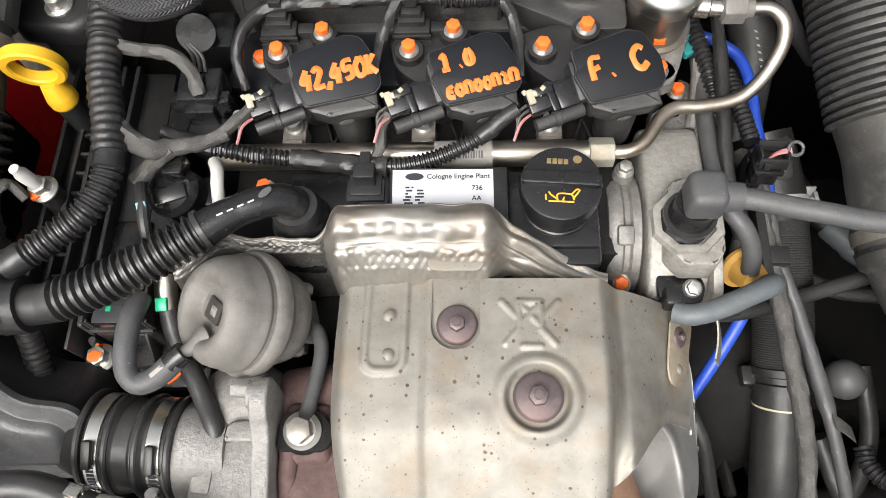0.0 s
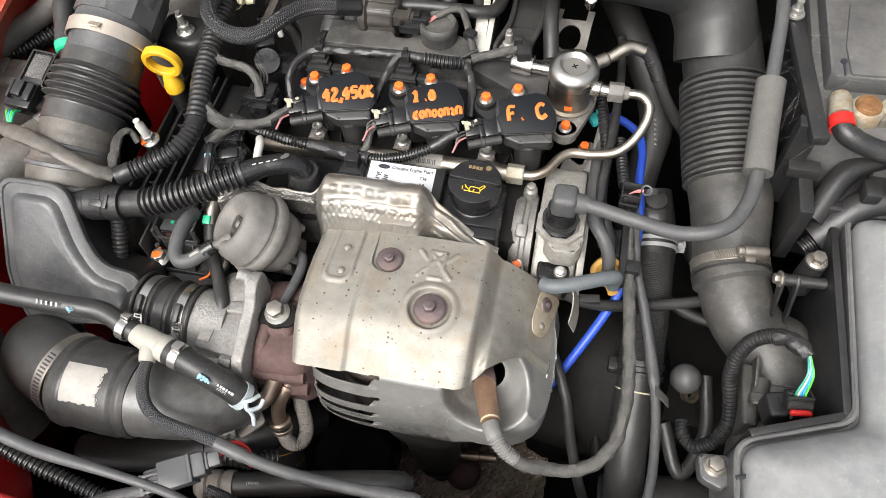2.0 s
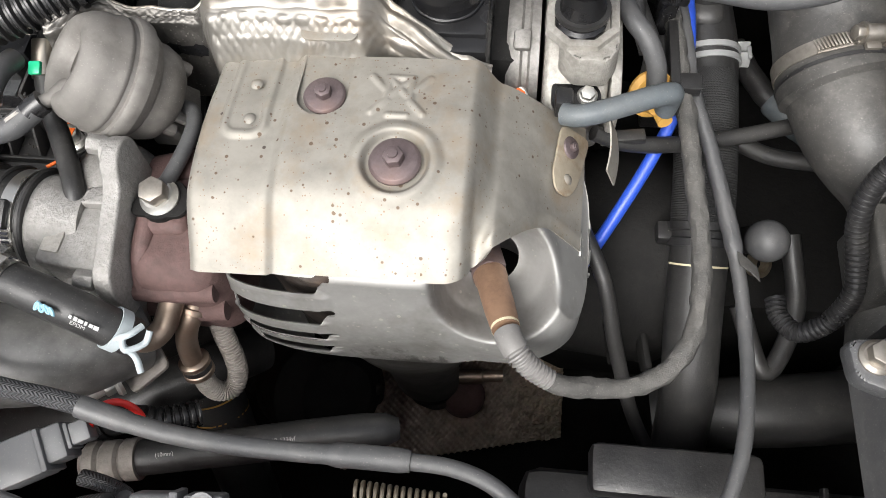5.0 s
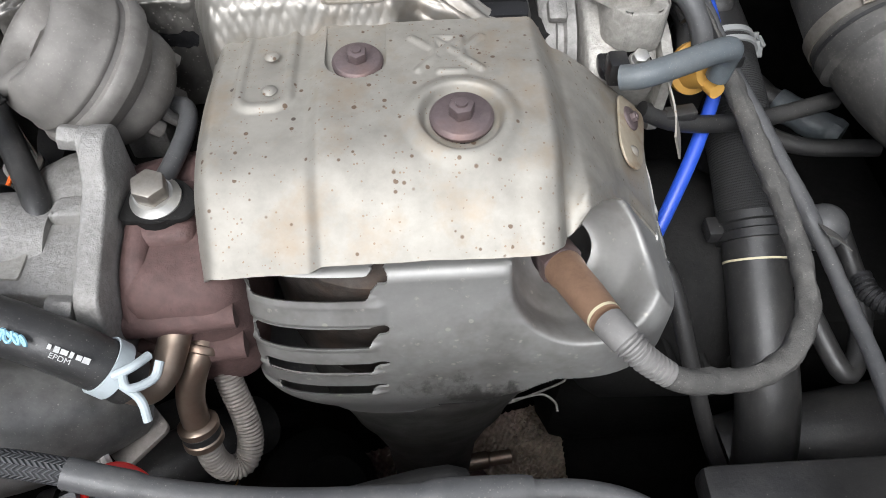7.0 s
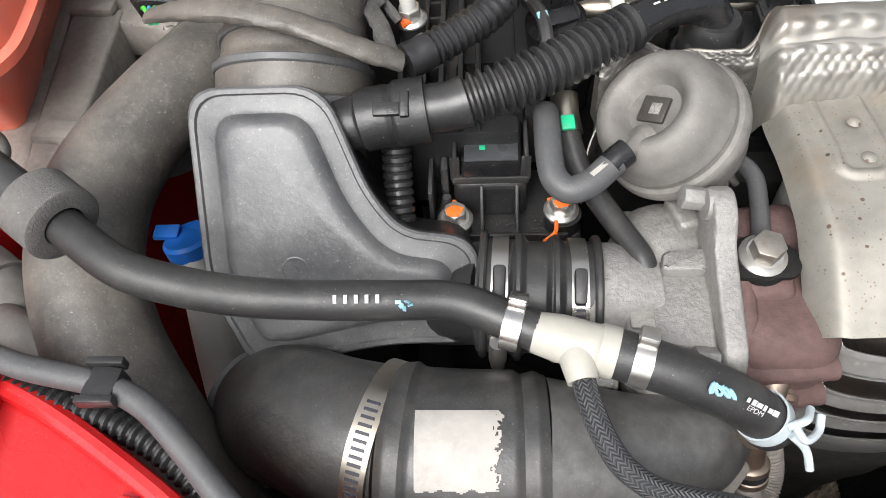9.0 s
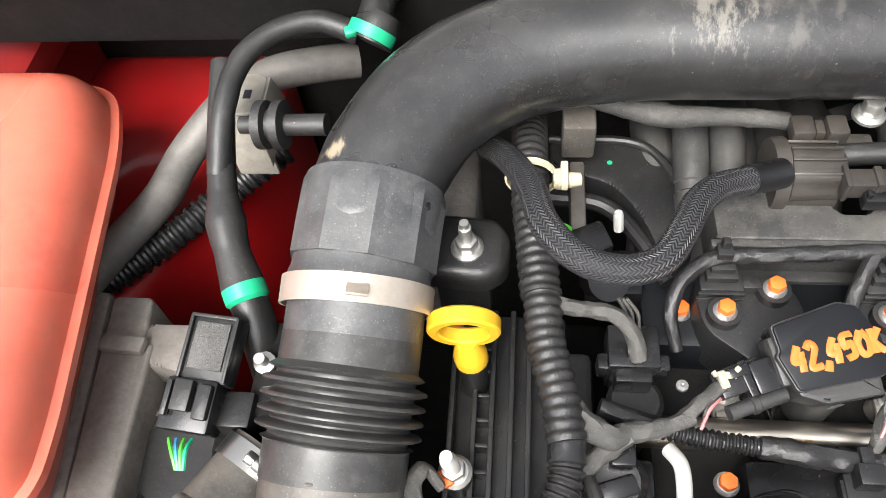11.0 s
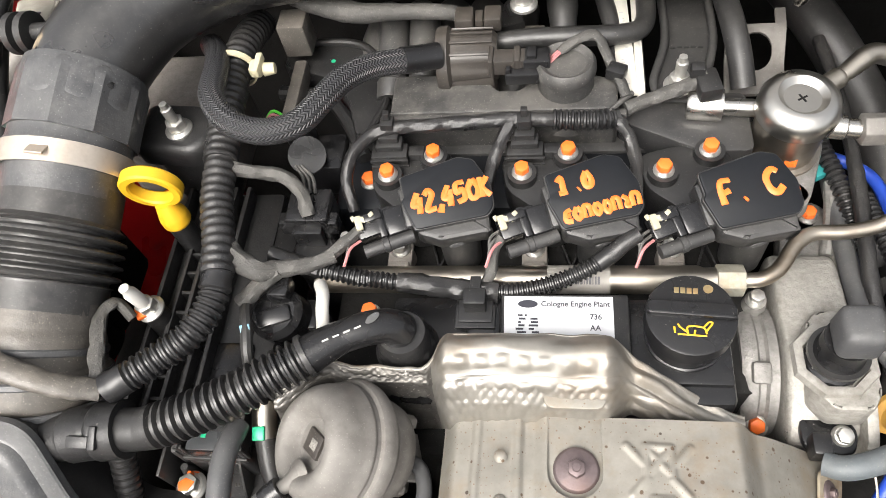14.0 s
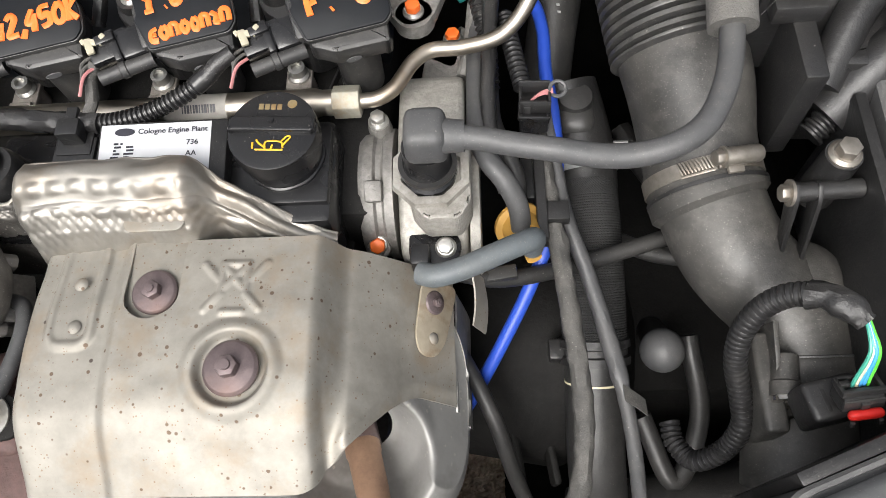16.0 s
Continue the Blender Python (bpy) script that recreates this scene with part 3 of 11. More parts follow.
def sheet(fn, us, vs, thick, keep=None):
    """A bent sheet of metal: fn(u, v) gives its outer side; keep(u, v) says where metal is left."""
    us, vs = list(us), list(vs)
    pts = [[Vector(fn(u, v)) for v in vs] for u in us]
    bm = bmesh.new()
    nu, nv = len(us), len(vs)
    nor = [[None] * nv for _ in us]
    for i in range(nu):
        for j in range(nv):
            du = pts[min(i + 1, nu - 1)][j] - pts[max(i - 1, 0)][j]
            dv = pts[i][min(j + 1, nv - 1)] - pts[i][max(j - 1, 0)]
            nor[i][j] = du.cross(dv).normalized() if du.cross(dv).length > 1e-12 else Vector((0, 0, 1))
    top = [[bm.verts.new(pts[i][j]) for j in range(nv)] for i in range(nu)]
    low = [[bm.verts.new(pts[i][j] - nor[i][j] * thick) for j in range(nv)] for i in range(nu)]
    cell = [[keep is None or keep((us[i] + us[i + 1]) / 2, (vs[j] + vs[j + 1]) / 2) for j in range(nv - 1)] for i in range(nu - 1)]
    for i in range(nu - 1):
        for j in range(nv - 1):
            if not cell[i][j]:
                continue
            a, b, c, d = (i, j), (i + 1, j), (i + 1, j + 1), (i, j + 1)
            bm.faces.new([top[p][q] for p, q in (a, b, c, d)])
            bm.faces.new([low[p][q] for p, q in (d, c, b, a)])
            for (p, q), (e, f), (x, y) in ((a, b, (i, j - 1)), (b, c, (i + 1, j)), (c, d, (i, j + 1)), (d, a, (i - 1, j))):
                if not (0 <= x < nu - 1 and 0 <= y < nv - 1 and cell[x][y]):
                    bm.faces.new((top[p][q], low[p][q], low[e][f], top[e][f]))
    for v in [v for v in bm.verts if not v.link_faces]:
        bm.verts.remove(v)
    bmesh.ops.recalc_face_normals(bm, faces=bm.faces)
    return bm


def merge(*bms):
    """Joins bmeshes into one."""
    out = bmesh.new()
    tmp = bpy.data.meshes.new("tmp")
    for b in bms:
        b.to_mesh(tmp)
        b.free()
        out.from_mesh(tmp)
    bpy.data.meshes.remove(tmp)
    return out


def mk(name, bm, material, parent=None, label="", cat="", group="", kind="", angle=35):
    """Links a bmesh, given in world places, as one mesh object: a thing, or a part under parent."""
    me = bpy.data.meshes.new(name)
    bm.to_mesh(me)
    bm.free()
    me.polygons.foreach_set("use_smooth", [True] * len(me.polygons))
    me.set_sharp_from_angle(angle=radians(angle))
    me.materials.append(M[material])
    ob = new(name, me)
    if parent is not None:
        ob.parent = parent
        if parent.type == "EMPTY":
            ob.matrix_parent_inverse = Matrix.Translation(-parent.location)
    return tagged(ob, label, cat, group, kind)


def thing(name, loc, label, cat, group="", kind=""):
    ob = new(name)
    ob.location = loc
    ob.empty_display_size = 0.02
    return tagged(ob, label, cat, group, kind)


def hex_head(r, h, m=None, bev=0.0008):
    return prism([(r * math.cos(radians(60 * i + 30)), r * math.sin(radians(60 * i + 30))) for i in range(6)], 0, h, bev, m)


def sm(a, b, x):
    """A smooth step from 0 at a to 1 at b."""
    t = min(1.0, max(0.0, (x - a) / (b - a)))
    return t * t * (3 - 2 * t)


def bolt_proto(name, label, flange, head, paint=None, metal="bolt", group="", top=None):
    """A flanged hex bolt with its seat at the origin, standing along z; its head may be marked with paint."""
    root = mk(name, lathe([(0, -0.006), (flange * 0.5, -0.006), (flange * 0.5, 0), (flange, 0), (flange, 0.0012), (flange * 0.8, 0.0028), (flange * 0.5, 0.003), (0, 0.003)], seg=24), metal, None, label, "bolt", group)
    mk("head", hex_head(head, head * 1.05, pose(0, 0, 0.0022)), paint or metal, root, "orange marker paint" if paint else "")
    if top:
        mk("stud", lathe([(0, 0), (top, 0), (top, 0.013), (top * 0.7, 0.0135), (top * 0.7, 0.017), (0, 0.0172)], pose(0, 0, head), seg=14), metal, root)
    return root


def place_bolts(proto, spots, axis=(0, 0, 1)):
    """The prototype goes to the first spot, copies to the rest. A spot: x, y, z and, if it leans, an axis."""
    for k, s in enumerate(spots):
        m = axis_at(s[:3], s[3] if len(s) > 3 else axis, 17 * k)
        if k == 0:
            proto.matrix_basis = m
        else:
            copy_thing(proto, m)


def band_clamp(name, loc, axis, r, width, label, worm=None, material="steel", thick=0.0008, holes=24):
    """A hose clamp: a band with slots and, where worm names a direction, a screw housing on its outside."""
    t = thing(name, loc, label, "hose clamp")
    m = axis_at(loc, axis)
    mk("band", lathe([(r, -width / 2), (r + thick, -width / 2), (r + thick, width / 2), (r, width / 2), (r, -width / 2)], m, 48), material, t)
    if worm and name == "ear_clamp":
        d = Vector(worm)
        ax = Vector(axis).normalized()
        d = (d - ax * d.dot(ax)).normalized()
        turn = Matrix((ax, ax.cross(d).normalized(), d)).transposed().to_4x4()
        mk("ear", merge(rbox(width, 0.0022, 0.0042, 0.0007, Matrix.Translation(Vector(loc) + d * (r + 0.0002)) @ turn @ pose(0, -0.0026, 0)), rbox(width, 0.0022, 0.0042, 0.0007, Matrix.Translation(Vector(loc) + d * (r + 0.0002)) @ turn @ pose(0, 0.0026, 0)),
           rbox(width, 0.0074, 0.0016, 0.0007, Matrix.Translation(Vector(loc) + d * (r + 0.0036)) @ turn)), material, t)
        for a in (-1.25, -0.95, -0.65):
            da = d * math.cos(a) + ax.cross(d) * math.sin(a)
            mk("dimple", lathe([(0, 0.0003), (0.0008, 0.0003), (0.001, 0), (0, 0)], Matrix.Translation(Vector(loc) + da * (r + thick)) @ da.to_track_quat("Z", "Y").to_matrix().to_4x4(), 10), "ink", t)
    elif worm:
        d = Vector(worm)
        ax = Vector(axis).normalized()
        d = (d - ax * d.dot(ax)).normalized()
        c = Vector(loc) + d * (r + thick + 0.0035)
        tang = ax.cross(d).normalized()
        mk("housing", merge(lathe([(0, -0.007), (0.0036, -0.007), (0.004, -0.005), (0.004, 0.006), (0, 0.006)], axis_at(c, tang), 14),
                            rbox(width * 0.9, 0.013, 0.0045, 0.0008, Matrix.Translation(c - d * 0.0035) @ Matrix((ax, tang, d)).transposed().to_4x4())), material, t)
        mk("screw", hex_head(0.0037, 0.005, axis_at(c + tang * 0.006, tang)), material, t)
        base = Vector(loc)
        for k in range(holes):
            a = 0.28 + 0.09 * k
            dd = d * math.cos(a) - tang * math.sin(a)
            mk("slot", rbox(width * 0.55, 0.0013, 0.0005, 0, Matrix.Translation(base + dd * (r + thick - 0.0001)) @ Matrix((ax, ax.cross(dd).normalized(), dd)).transposed().to_4x4()), "ink", t)
    return t

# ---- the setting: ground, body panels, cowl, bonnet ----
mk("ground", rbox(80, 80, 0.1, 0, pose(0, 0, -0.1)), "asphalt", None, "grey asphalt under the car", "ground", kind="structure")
# Added dark floor, so that gaps between the parts read as black.
mk("undertray", prism([(-0.75, -0.25), (0.75, -0.25), (0.75, 0.62), (-0.75, 0.62)], 0.22, 0.235, 0.002), "iron", None, "near-black floor added below the engine to keep the gaps dark", "undertray", kind="structure")
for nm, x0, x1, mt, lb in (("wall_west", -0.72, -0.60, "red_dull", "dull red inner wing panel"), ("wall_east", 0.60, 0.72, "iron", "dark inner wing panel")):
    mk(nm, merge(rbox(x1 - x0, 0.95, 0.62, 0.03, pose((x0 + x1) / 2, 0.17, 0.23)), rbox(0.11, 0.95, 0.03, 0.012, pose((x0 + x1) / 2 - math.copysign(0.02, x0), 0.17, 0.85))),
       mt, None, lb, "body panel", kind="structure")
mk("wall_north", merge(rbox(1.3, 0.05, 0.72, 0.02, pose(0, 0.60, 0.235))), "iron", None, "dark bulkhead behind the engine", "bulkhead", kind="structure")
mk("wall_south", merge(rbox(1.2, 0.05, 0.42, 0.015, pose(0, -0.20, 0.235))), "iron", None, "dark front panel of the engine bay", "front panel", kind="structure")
# the suspension turret and the inner wing, in body colour
mk("inner_wing", stacked([(-0.62, 0.02), (-0.515, 0.10), (-0.50, 0.22), (-0.49, 0.36), (-0.45, 0.42), (-0.43, 0.50), (-0.43, 0.585), (-0.62, 0.585)], 0.03, [(0.0, 0.40), (0.0, 0.780), (0.003, 0.790), (0.009, 0.797), (0.018, 0.80)]), "red",
   None, "red painted inner wing beside the coolant tank", "body panel", kind="structure")
mk("front_wing_panel", merge(prism(round_poly([(-0.72, 0.05), (-0.43, 0.012), (-0.394, -0.006), (-0.352, -0.030), (-0.315, -0.056), (-0.285, -0.085), (-0.25, -0.14), (-0.25, -0.24), (-0.72, -0.24)], 0.006), 0.76, 0.862, 0.006, seg=3),
   tube([(-0.45, 0.012, 0.862), (-0.394, -0.010, 0.864), (-0.352, -0.034, 0.864), (-0.315, -0.060, 0.862), (-0.287, -0.088, 0.858), (-0.252, -0.142, 0.85)], 0.0045, 0.008, 10),
   rbox(0.008, 0.15, 0.004, 0.0015, pose(-0.36, -0.12, 0.8615, 0, 0, -12)), rbox(0.010, 0.13, 0.004, 0.0015, pose(-0.318, -0.14, 0.8615, 0, 0, -14)),
   rbox(0.006, 0.12, 0.02, 0.002, pose(-0.405, -0.06, 0.855, 0, 0, 4))), "red", None, "glossy red front panel with raised ribs", "body panel", kind="structure")
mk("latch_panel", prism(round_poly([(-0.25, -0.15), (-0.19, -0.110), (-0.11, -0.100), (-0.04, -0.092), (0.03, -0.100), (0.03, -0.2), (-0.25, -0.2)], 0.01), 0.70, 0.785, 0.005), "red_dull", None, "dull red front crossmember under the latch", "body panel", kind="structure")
mk("panel_rim", tube([(-0.30, -0.115, 0.848), (-0.20, -0.122, 0.842), (-0.13, -0.127, 0.836), (-0.08, -0.128, 0.833), (-0.045, -0.132, 0.832), (-0.02, -0.145, 0.828), (-0.01, -0.18, 0.82)], 0.0075, 0.006, 14, flat=0.8), "red", None, "glossy red rolled edge of the front panel", "body panel", kind="structure")
mk("bumper_skin", prism([(-0.32, -0.134), (-0.03, -0.146), (-0.03, -0.26), (-0.32, -0.26)], 0.80, 0.826, 0.006), "bumper", None, "grey plastic skin in front of the red rim", "bumper", kind="structure")
# windscreen cowl with its rubber seal
cw = [mk("cowl", merge(rbox(1.45, 0.10, 0.05, 0.018, pose(0, 0.515, 0.976), seg=4), rbox(1.45, 0.012, 0.016, 0.004, pose(0, 0.452, 0.985), seg=3)), "cowl", None, "black plastic windscreen cowl", "cowl", kind="structure")]
mk("trim", merge(tube([(-0.72, 0.438, 0.987), (0, 0.440, 0.990), (0.72, 0.444, 0.990)], 0.0105, 0.05, 16), tube([(-0.72, 0.468, 1.001), (0, 0.466, 1.004), (0.72, 0.468, 1.001)], 0.008, 0.05, 16)),
   "cowl", None, "rounded rubber bonnet seal on the cowl", "seal", kind="structure")
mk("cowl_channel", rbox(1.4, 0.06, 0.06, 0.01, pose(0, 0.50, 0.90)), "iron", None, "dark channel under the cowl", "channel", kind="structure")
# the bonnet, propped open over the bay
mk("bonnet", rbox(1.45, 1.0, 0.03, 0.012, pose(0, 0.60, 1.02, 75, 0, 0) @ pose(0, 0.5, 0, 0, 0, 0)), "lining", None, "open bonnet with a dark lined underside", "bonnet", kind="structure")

# ---- engine block and masses coloured near black for the shade under the hoses ----
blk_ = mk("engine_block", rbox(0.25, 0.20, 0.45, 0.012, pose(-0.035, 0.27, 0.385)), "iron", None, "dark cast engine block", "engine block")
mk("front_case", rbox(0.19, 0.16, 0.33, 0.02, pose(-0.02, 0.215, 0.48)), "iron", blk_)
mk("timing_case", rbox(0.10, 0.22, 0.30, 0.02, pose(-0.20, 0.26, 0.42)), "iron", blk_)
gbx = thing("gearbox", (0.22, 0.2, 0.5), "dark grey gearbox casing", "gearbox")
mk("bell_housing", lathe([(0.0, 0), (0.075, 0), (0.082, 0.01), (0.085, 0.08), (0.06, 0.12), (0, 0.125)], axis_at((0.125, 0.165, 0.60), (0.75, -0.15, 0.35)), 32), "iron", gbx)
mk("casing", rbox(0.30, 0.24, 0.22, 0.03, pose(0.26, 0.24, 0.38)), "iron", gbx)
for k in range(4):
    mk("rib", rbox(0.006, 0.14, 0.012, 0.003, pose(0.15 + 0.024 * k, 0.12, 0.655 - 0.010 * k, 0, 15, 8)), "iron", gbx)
rad = thing("radiator", (0.05, -0.128, 0.25), "black radiator with its top tank", "radiator")
mk("core", rbox(0.92, 0.05, 0.42, 0.012, pose(0.05, -0.128, 0.255)), "plastic", rad)
mk("top_tank", rbox(0.40, 0.055, 0.05, 0.012, pose(0.30, -0.055, 0.645)), "plastic", rad)
mk("fan_shroud", rbox(0.10, 0.03, 0.02, 0.005, pose(0.19, -0.03, 0.70)), "plastic", rad)
for k in range(5):
    mk("rib", rbox(0.004, 0.056, 0.006, 0.001, pose(0.16 + 0.06 * k, -0.055, 0.693)), "plastic", rad)
# dimpled heat mat low in the bay
def mat_fn(u, v):
    z = 0.292 + 0.012 * v
    if u < 0.80:
        z += 0.0022 * math.sin(u * 215) * math.sin(v * 108)
    else:
        z += 0.007 * noise.noise(Vector((u * 70, v * 44, 0))) - 0.03 * (u - 0.80)
    return (-0.100 + 0.252 * u, 0.014 + 0.060 * u + 0.135 * v, z)
mk("heat_mat", sheet(mat_fn, np.linspace(0, 1, 300), np.linspace(0, 1, 160), 0.0015), "mesh_heat", None, "dimpled metal heat mat low in the bay", "heat shield")

# ---- air intake: long pipe, bellows, resonator box ----
pipe = thing("intake_pipe", (-0.10, 0.40, 0.95), "long black plastic intake pipe with pale scuffs", "intake pipe")
mk("pipe", tube([(0.060, 0.409, 0.953), (0.0, 0.406, 0.955), (-0.10, 0.404, 0.957), (-0.18, 0.402, 0.958), (-0.235, 0.391, 0.957), (-0.273, 0.366, 0.952), (-0.294, 0.332, 0.945), (-0.300, 0.314, 0.939)], [(0, 0.0300), (0.55, 0.0303), (0.8, 0.0325), (1, 0.0325)], 0.005, 48), "pipe", pipe)
mk("socket", merge(lathe([(0.030, 0), (0.0328, 0.001), (0.0333, 0.004), (0.0318, 0.007), (0.0318, 0.034), (0.0335, 0.036), (0.0335, 0.05), (0.030, 0.052), (0.030, 0)], axis_at((0.044, 0.4085, 0.953), (1, 0.03, -0.02)), 48),
   rbox(0.030, 0.004, 0.016, 0.001, pose(0.064, 0.3770, 0.941)), rbox(0.012, 0.0012, 0.002, 0.0003, pose(0.067, 0.384, 0.9725))), "plastic", pipe)
mk("label", rbox(0.030, 0.0006, 0.006, 0, pose(0.064, 0.3742, 0.947)), "oldpaper", pipe, "narrow pale sticker")
mk("end_ring", lathe([(0.032, 0), (0.0365, 0.001), (0.0375, 0.005), (0.0375, 0.011), (0.0345, 0.014), (0.0362, 0.018), (0.0362, 0.03), (0.031, 0.032), (0.031, 0)], axis_at((0.092, 0.4100, 0.9515), (1, 0.03, -0.02)), 40), "plastic", pipe)
band_clamp("hose_clamp", (0.1135, 0.41, 0.9500), (1, 0.03, -0.02), 0.0385, 0.011, "steel worm-drive clamp with a slotted screw", (0, -0.86, -0.5), "steel")
tih = thing("turbo_intake_hose", (0.17, 0.41, 0.93), "black rubber elbow behind the bellows", "hose")
mk("elbow", tube([(0.10, 0.41, 0.950), (0.16, 0.412, 0.945), (0.205, 0.414, 0.93), (0.226, 0.40, 0.905), (0.233, 0.372, 0.880)], 0.0365, 0.004, 36), "rubber", tih)
mk("seam", tube([(0.118, 0.3745, 0.9515), (0.16, 0.3755, 0.9465), (0.194, 0.381, 0.9325), (0.206, 0.378, 0.912), (0.2085, 0.357, 0.8905)], 0.0011, 0.003, 8), "rubber", tih)
socket = thing("intake_socket", (-0.303, 0.29, 0.93), "grey-black plastic intake sleeve with a metal band", "intake pipe")
mk("facet_collar", tube([(-0.2997, 0.316, 0.9405), (-0.3015, 0.300, 0.935), (-0.3035, 0.280, 0.9275)], [(0, 0.0352), (0.06, 0.0366), (1, 0.0366)], 0.004, 10), "dusty", socket)
mk("sleeve", tube([(-0.2995, 0.318, 0.941), (-0.3015, 0.300, 0.935), (-0.3045, 0.268, 0.923), (-0.306, 0.248, 0.9145)], [(0, 0.0345), (0.12, 0.0355), (0.3, 0.0355), (0.34, 0.0340), (0.6, 0.0340), (0.64, 0.0352), (0.75, 0.0352), (0.8, 0.0332), (1, 0.0332)], 0.002, 40), "dusty", socket)
mk("latch", merge(rbox(0.008, 0.004, 0.003, 0.0006, pose(-0.274, 0.298, 0.954, 0, 50, 0)), rbox(0.003, 0.014, 0.003, 0.0006, pose(-0.275, 0.298, 0.9535, 0, 50, 0))), "plastic", socket)
mband = band_clamp("metal_band", (-0.3050, 0.266, 0.9218), (-0.05, -1, -0.40), 0.0357, 0.013, "plain bright metal band clamp", None, "band", 0.0012)
mk("overlap", rbox(0.010, 0.0125, 0.0016, 0.0004, pose(-0.297, 0.2525, 0.9546, -22, 11, 0)), "band", mband)
bel = thing("intake_bellows", (-0.306, 0.21, 0.90), "ribbed black rubber intake bellows", "bellows")
mk("bellows", tube([(-0.3055, 0.254, 0.9165), (-0.3075, 0.232, 0.908), (-0.3105, 0.203, 0.8955), (-0.3115, 0.187, 0.889)], [(0, 0.0332), (0.28, 0.0335), (0.33, 0.0390), (0.73, 0.0390), (0.77, 0.0342), (1, 0.0342)], 0.001, 40, (0.0068, 0.006, 0.30, 0.75, 1.4)), "bellow", bel)
mk("neck", tube([(-0.3110, 0.193, 0.8905), (-0.3118, 0.174, 0.882), (-0.3125, 0.155, 0.869), (-0.3130, 0.138, 0.852), (-0.3130, 0.122, 0.832)], [(0, 0.0342), (0.16, 0.0342), (0.20, 0.0352), (0.36, 0.0362), (0.39, 0.0385), (0.53, 0.0385), (0.56, 0.0355), (0.66, 0.0355), (0.69, 0.0375), (0.78, 0.0375), (0.81, 0.034), (1, 0.034)], 0.001, 40), "grime", bel)
mk("tab", rbox(0.004, 0.009, 0.004, 0.0008, pose(-0.313, 0.178, 0.9165, -25, 0, 0)), "grime", bel)
for y, z, ay, az, r in ((0.170, 0.8795, -1, -0.55, 0.0372), (0.159, 0.8722, -1, -0.72, 0.0398), (0.148, 0.8620, -1, -0.88, 0.0398), (0.136, 0.8495, -1, -1.2, 0.0378)):
    mk("neck_ring", lathe([(0.033, -0.0022), (r - 0.0008, -0.0022), (r, -0.0014), (r, 0.0014), (r - 0.0008, 0.0022), (0.033, 0.0022)], axis_at((-0.3126, y, z), (-0.03, ay, az)), 44), "dusty", bel)

# resonator box: a broad flat face that leans towards the front of the car
RES = Matrix.Translation((-0.351, 0.122, 0.899)) @ Matrix(((1, 0, 0), (0, 0.644, -0.765), (0, 0.765, 0.644))).to_4x4()
outline = [(0.0, 0.0), (0.0, -0.092), (0.018, -0.131), (0.040, -0.131), (0.085, -0.121), (0.129, -0.121), (0.129, -0.070), (0.094, -0.066), (0.080, -0.048), (0.062, 0.0)]
res = thing("resonator_box", (-0.29, 0.06, 0.82), "dusty black plastic air resonator box with a raised lid", "resonator box")
mk("lid", stacked(outline, 0.016, [(0.001, -0.004), (0.0, -0.003), (0.0, 0.0012), (0.0010, 0.0022), (0.0030, 0.0022), (0.0038, 0.0010), (0.0105, 0.0010), (0.0118, 0.0016), (0.0130, 0.0042), (0.0150, 0.0066), (0.0185, 0.0076)], RES), "dusty", res)
mk("body", stacked(outline, 0.016, [(0.010, -0.05), (0.004, -0.045), (0.003, -0.0035), (0.004, -0.003)], RES), "plastic", res)
mk("injection_mark", merge(lathe([(0.0062, 0), (0.0062, 0.0004), (0.0056, 0.0006), (0.005, 0.0004), (0.005, 0)], RES @ pose(0.045, -0.082, 0.0075), 24), lathe([(0, 0), (0.0012, 0), (0.0012, 0.001), (0, 0.0012)], RES @ pose(0.045, -0.082, 0.0075), 12)), "dusty", res)
mk("outlet", tube([(-0.245, 0.072, 0.800), (-0.232, 0.066, 0.810), (-0.216, 0.0625, 0.818)], 0.0225, 0.004, 30), "plastic", res)

# breather hose from the resonator to the rocker cover
br = thing("breather_hose", (-0.20, 0.14, 0.88), "black corrugated breather hose with a quick coupler", "hose")
mk("coupler", merge(tube([(-0.290, 0.120, 0.873), (-0.268, 0.1235, 0.8765), (-0.245, 0.126, 0.8785)], [(0, 0.0125), (0.3, 0.0125), (0.32, 0.0145), (0.62, 0.0145), (0.64, 0.0135), (0.7, 0.0155), (1, 0.0155)], 0.001, 24),
   rbox(0.012, 0.006, 0.003, 0.0006, pose(-0.262, 0.1155, 0.8885, 25, 0, 0)), rbox(0.004, 0.012, 0.003, 0.0006, pose(-0.254, 0.1175, 0.8895, 25, 0, 0))), "plastic", br)
mk("corrugated_hose", tube([(-0.247, 0.1255, 0.8785), (-0.232, 0.1265, 0.8805), (-0.210, 0.1330, 0.8840), (-0.182, 0.1460, 0.8870), (-0.150, 0.1655, 0.8895)], [(0, 0.0115), (0.12, 0.0112), (0.2, 0.0122), (1, 0.0118)], 0.001, 24, (0.0047, 0.0026, 0.18, 0.98, 1.6)), "breather", br)
mk("smooth_end", tube([(-0.152, 0.1640, 0.8893), (-0.136, 0.1740, 0.8905), (-0.121, 0.1810, 0.8892), (-0.111, 0.1845, 0.8850), (-0.106, 0.185, 0.877)], [(0, 0.0105), (0.4, 0.0088), (0.8, 0.0092), (1, 0.0105)], 0.002, 24), "gloss", br)
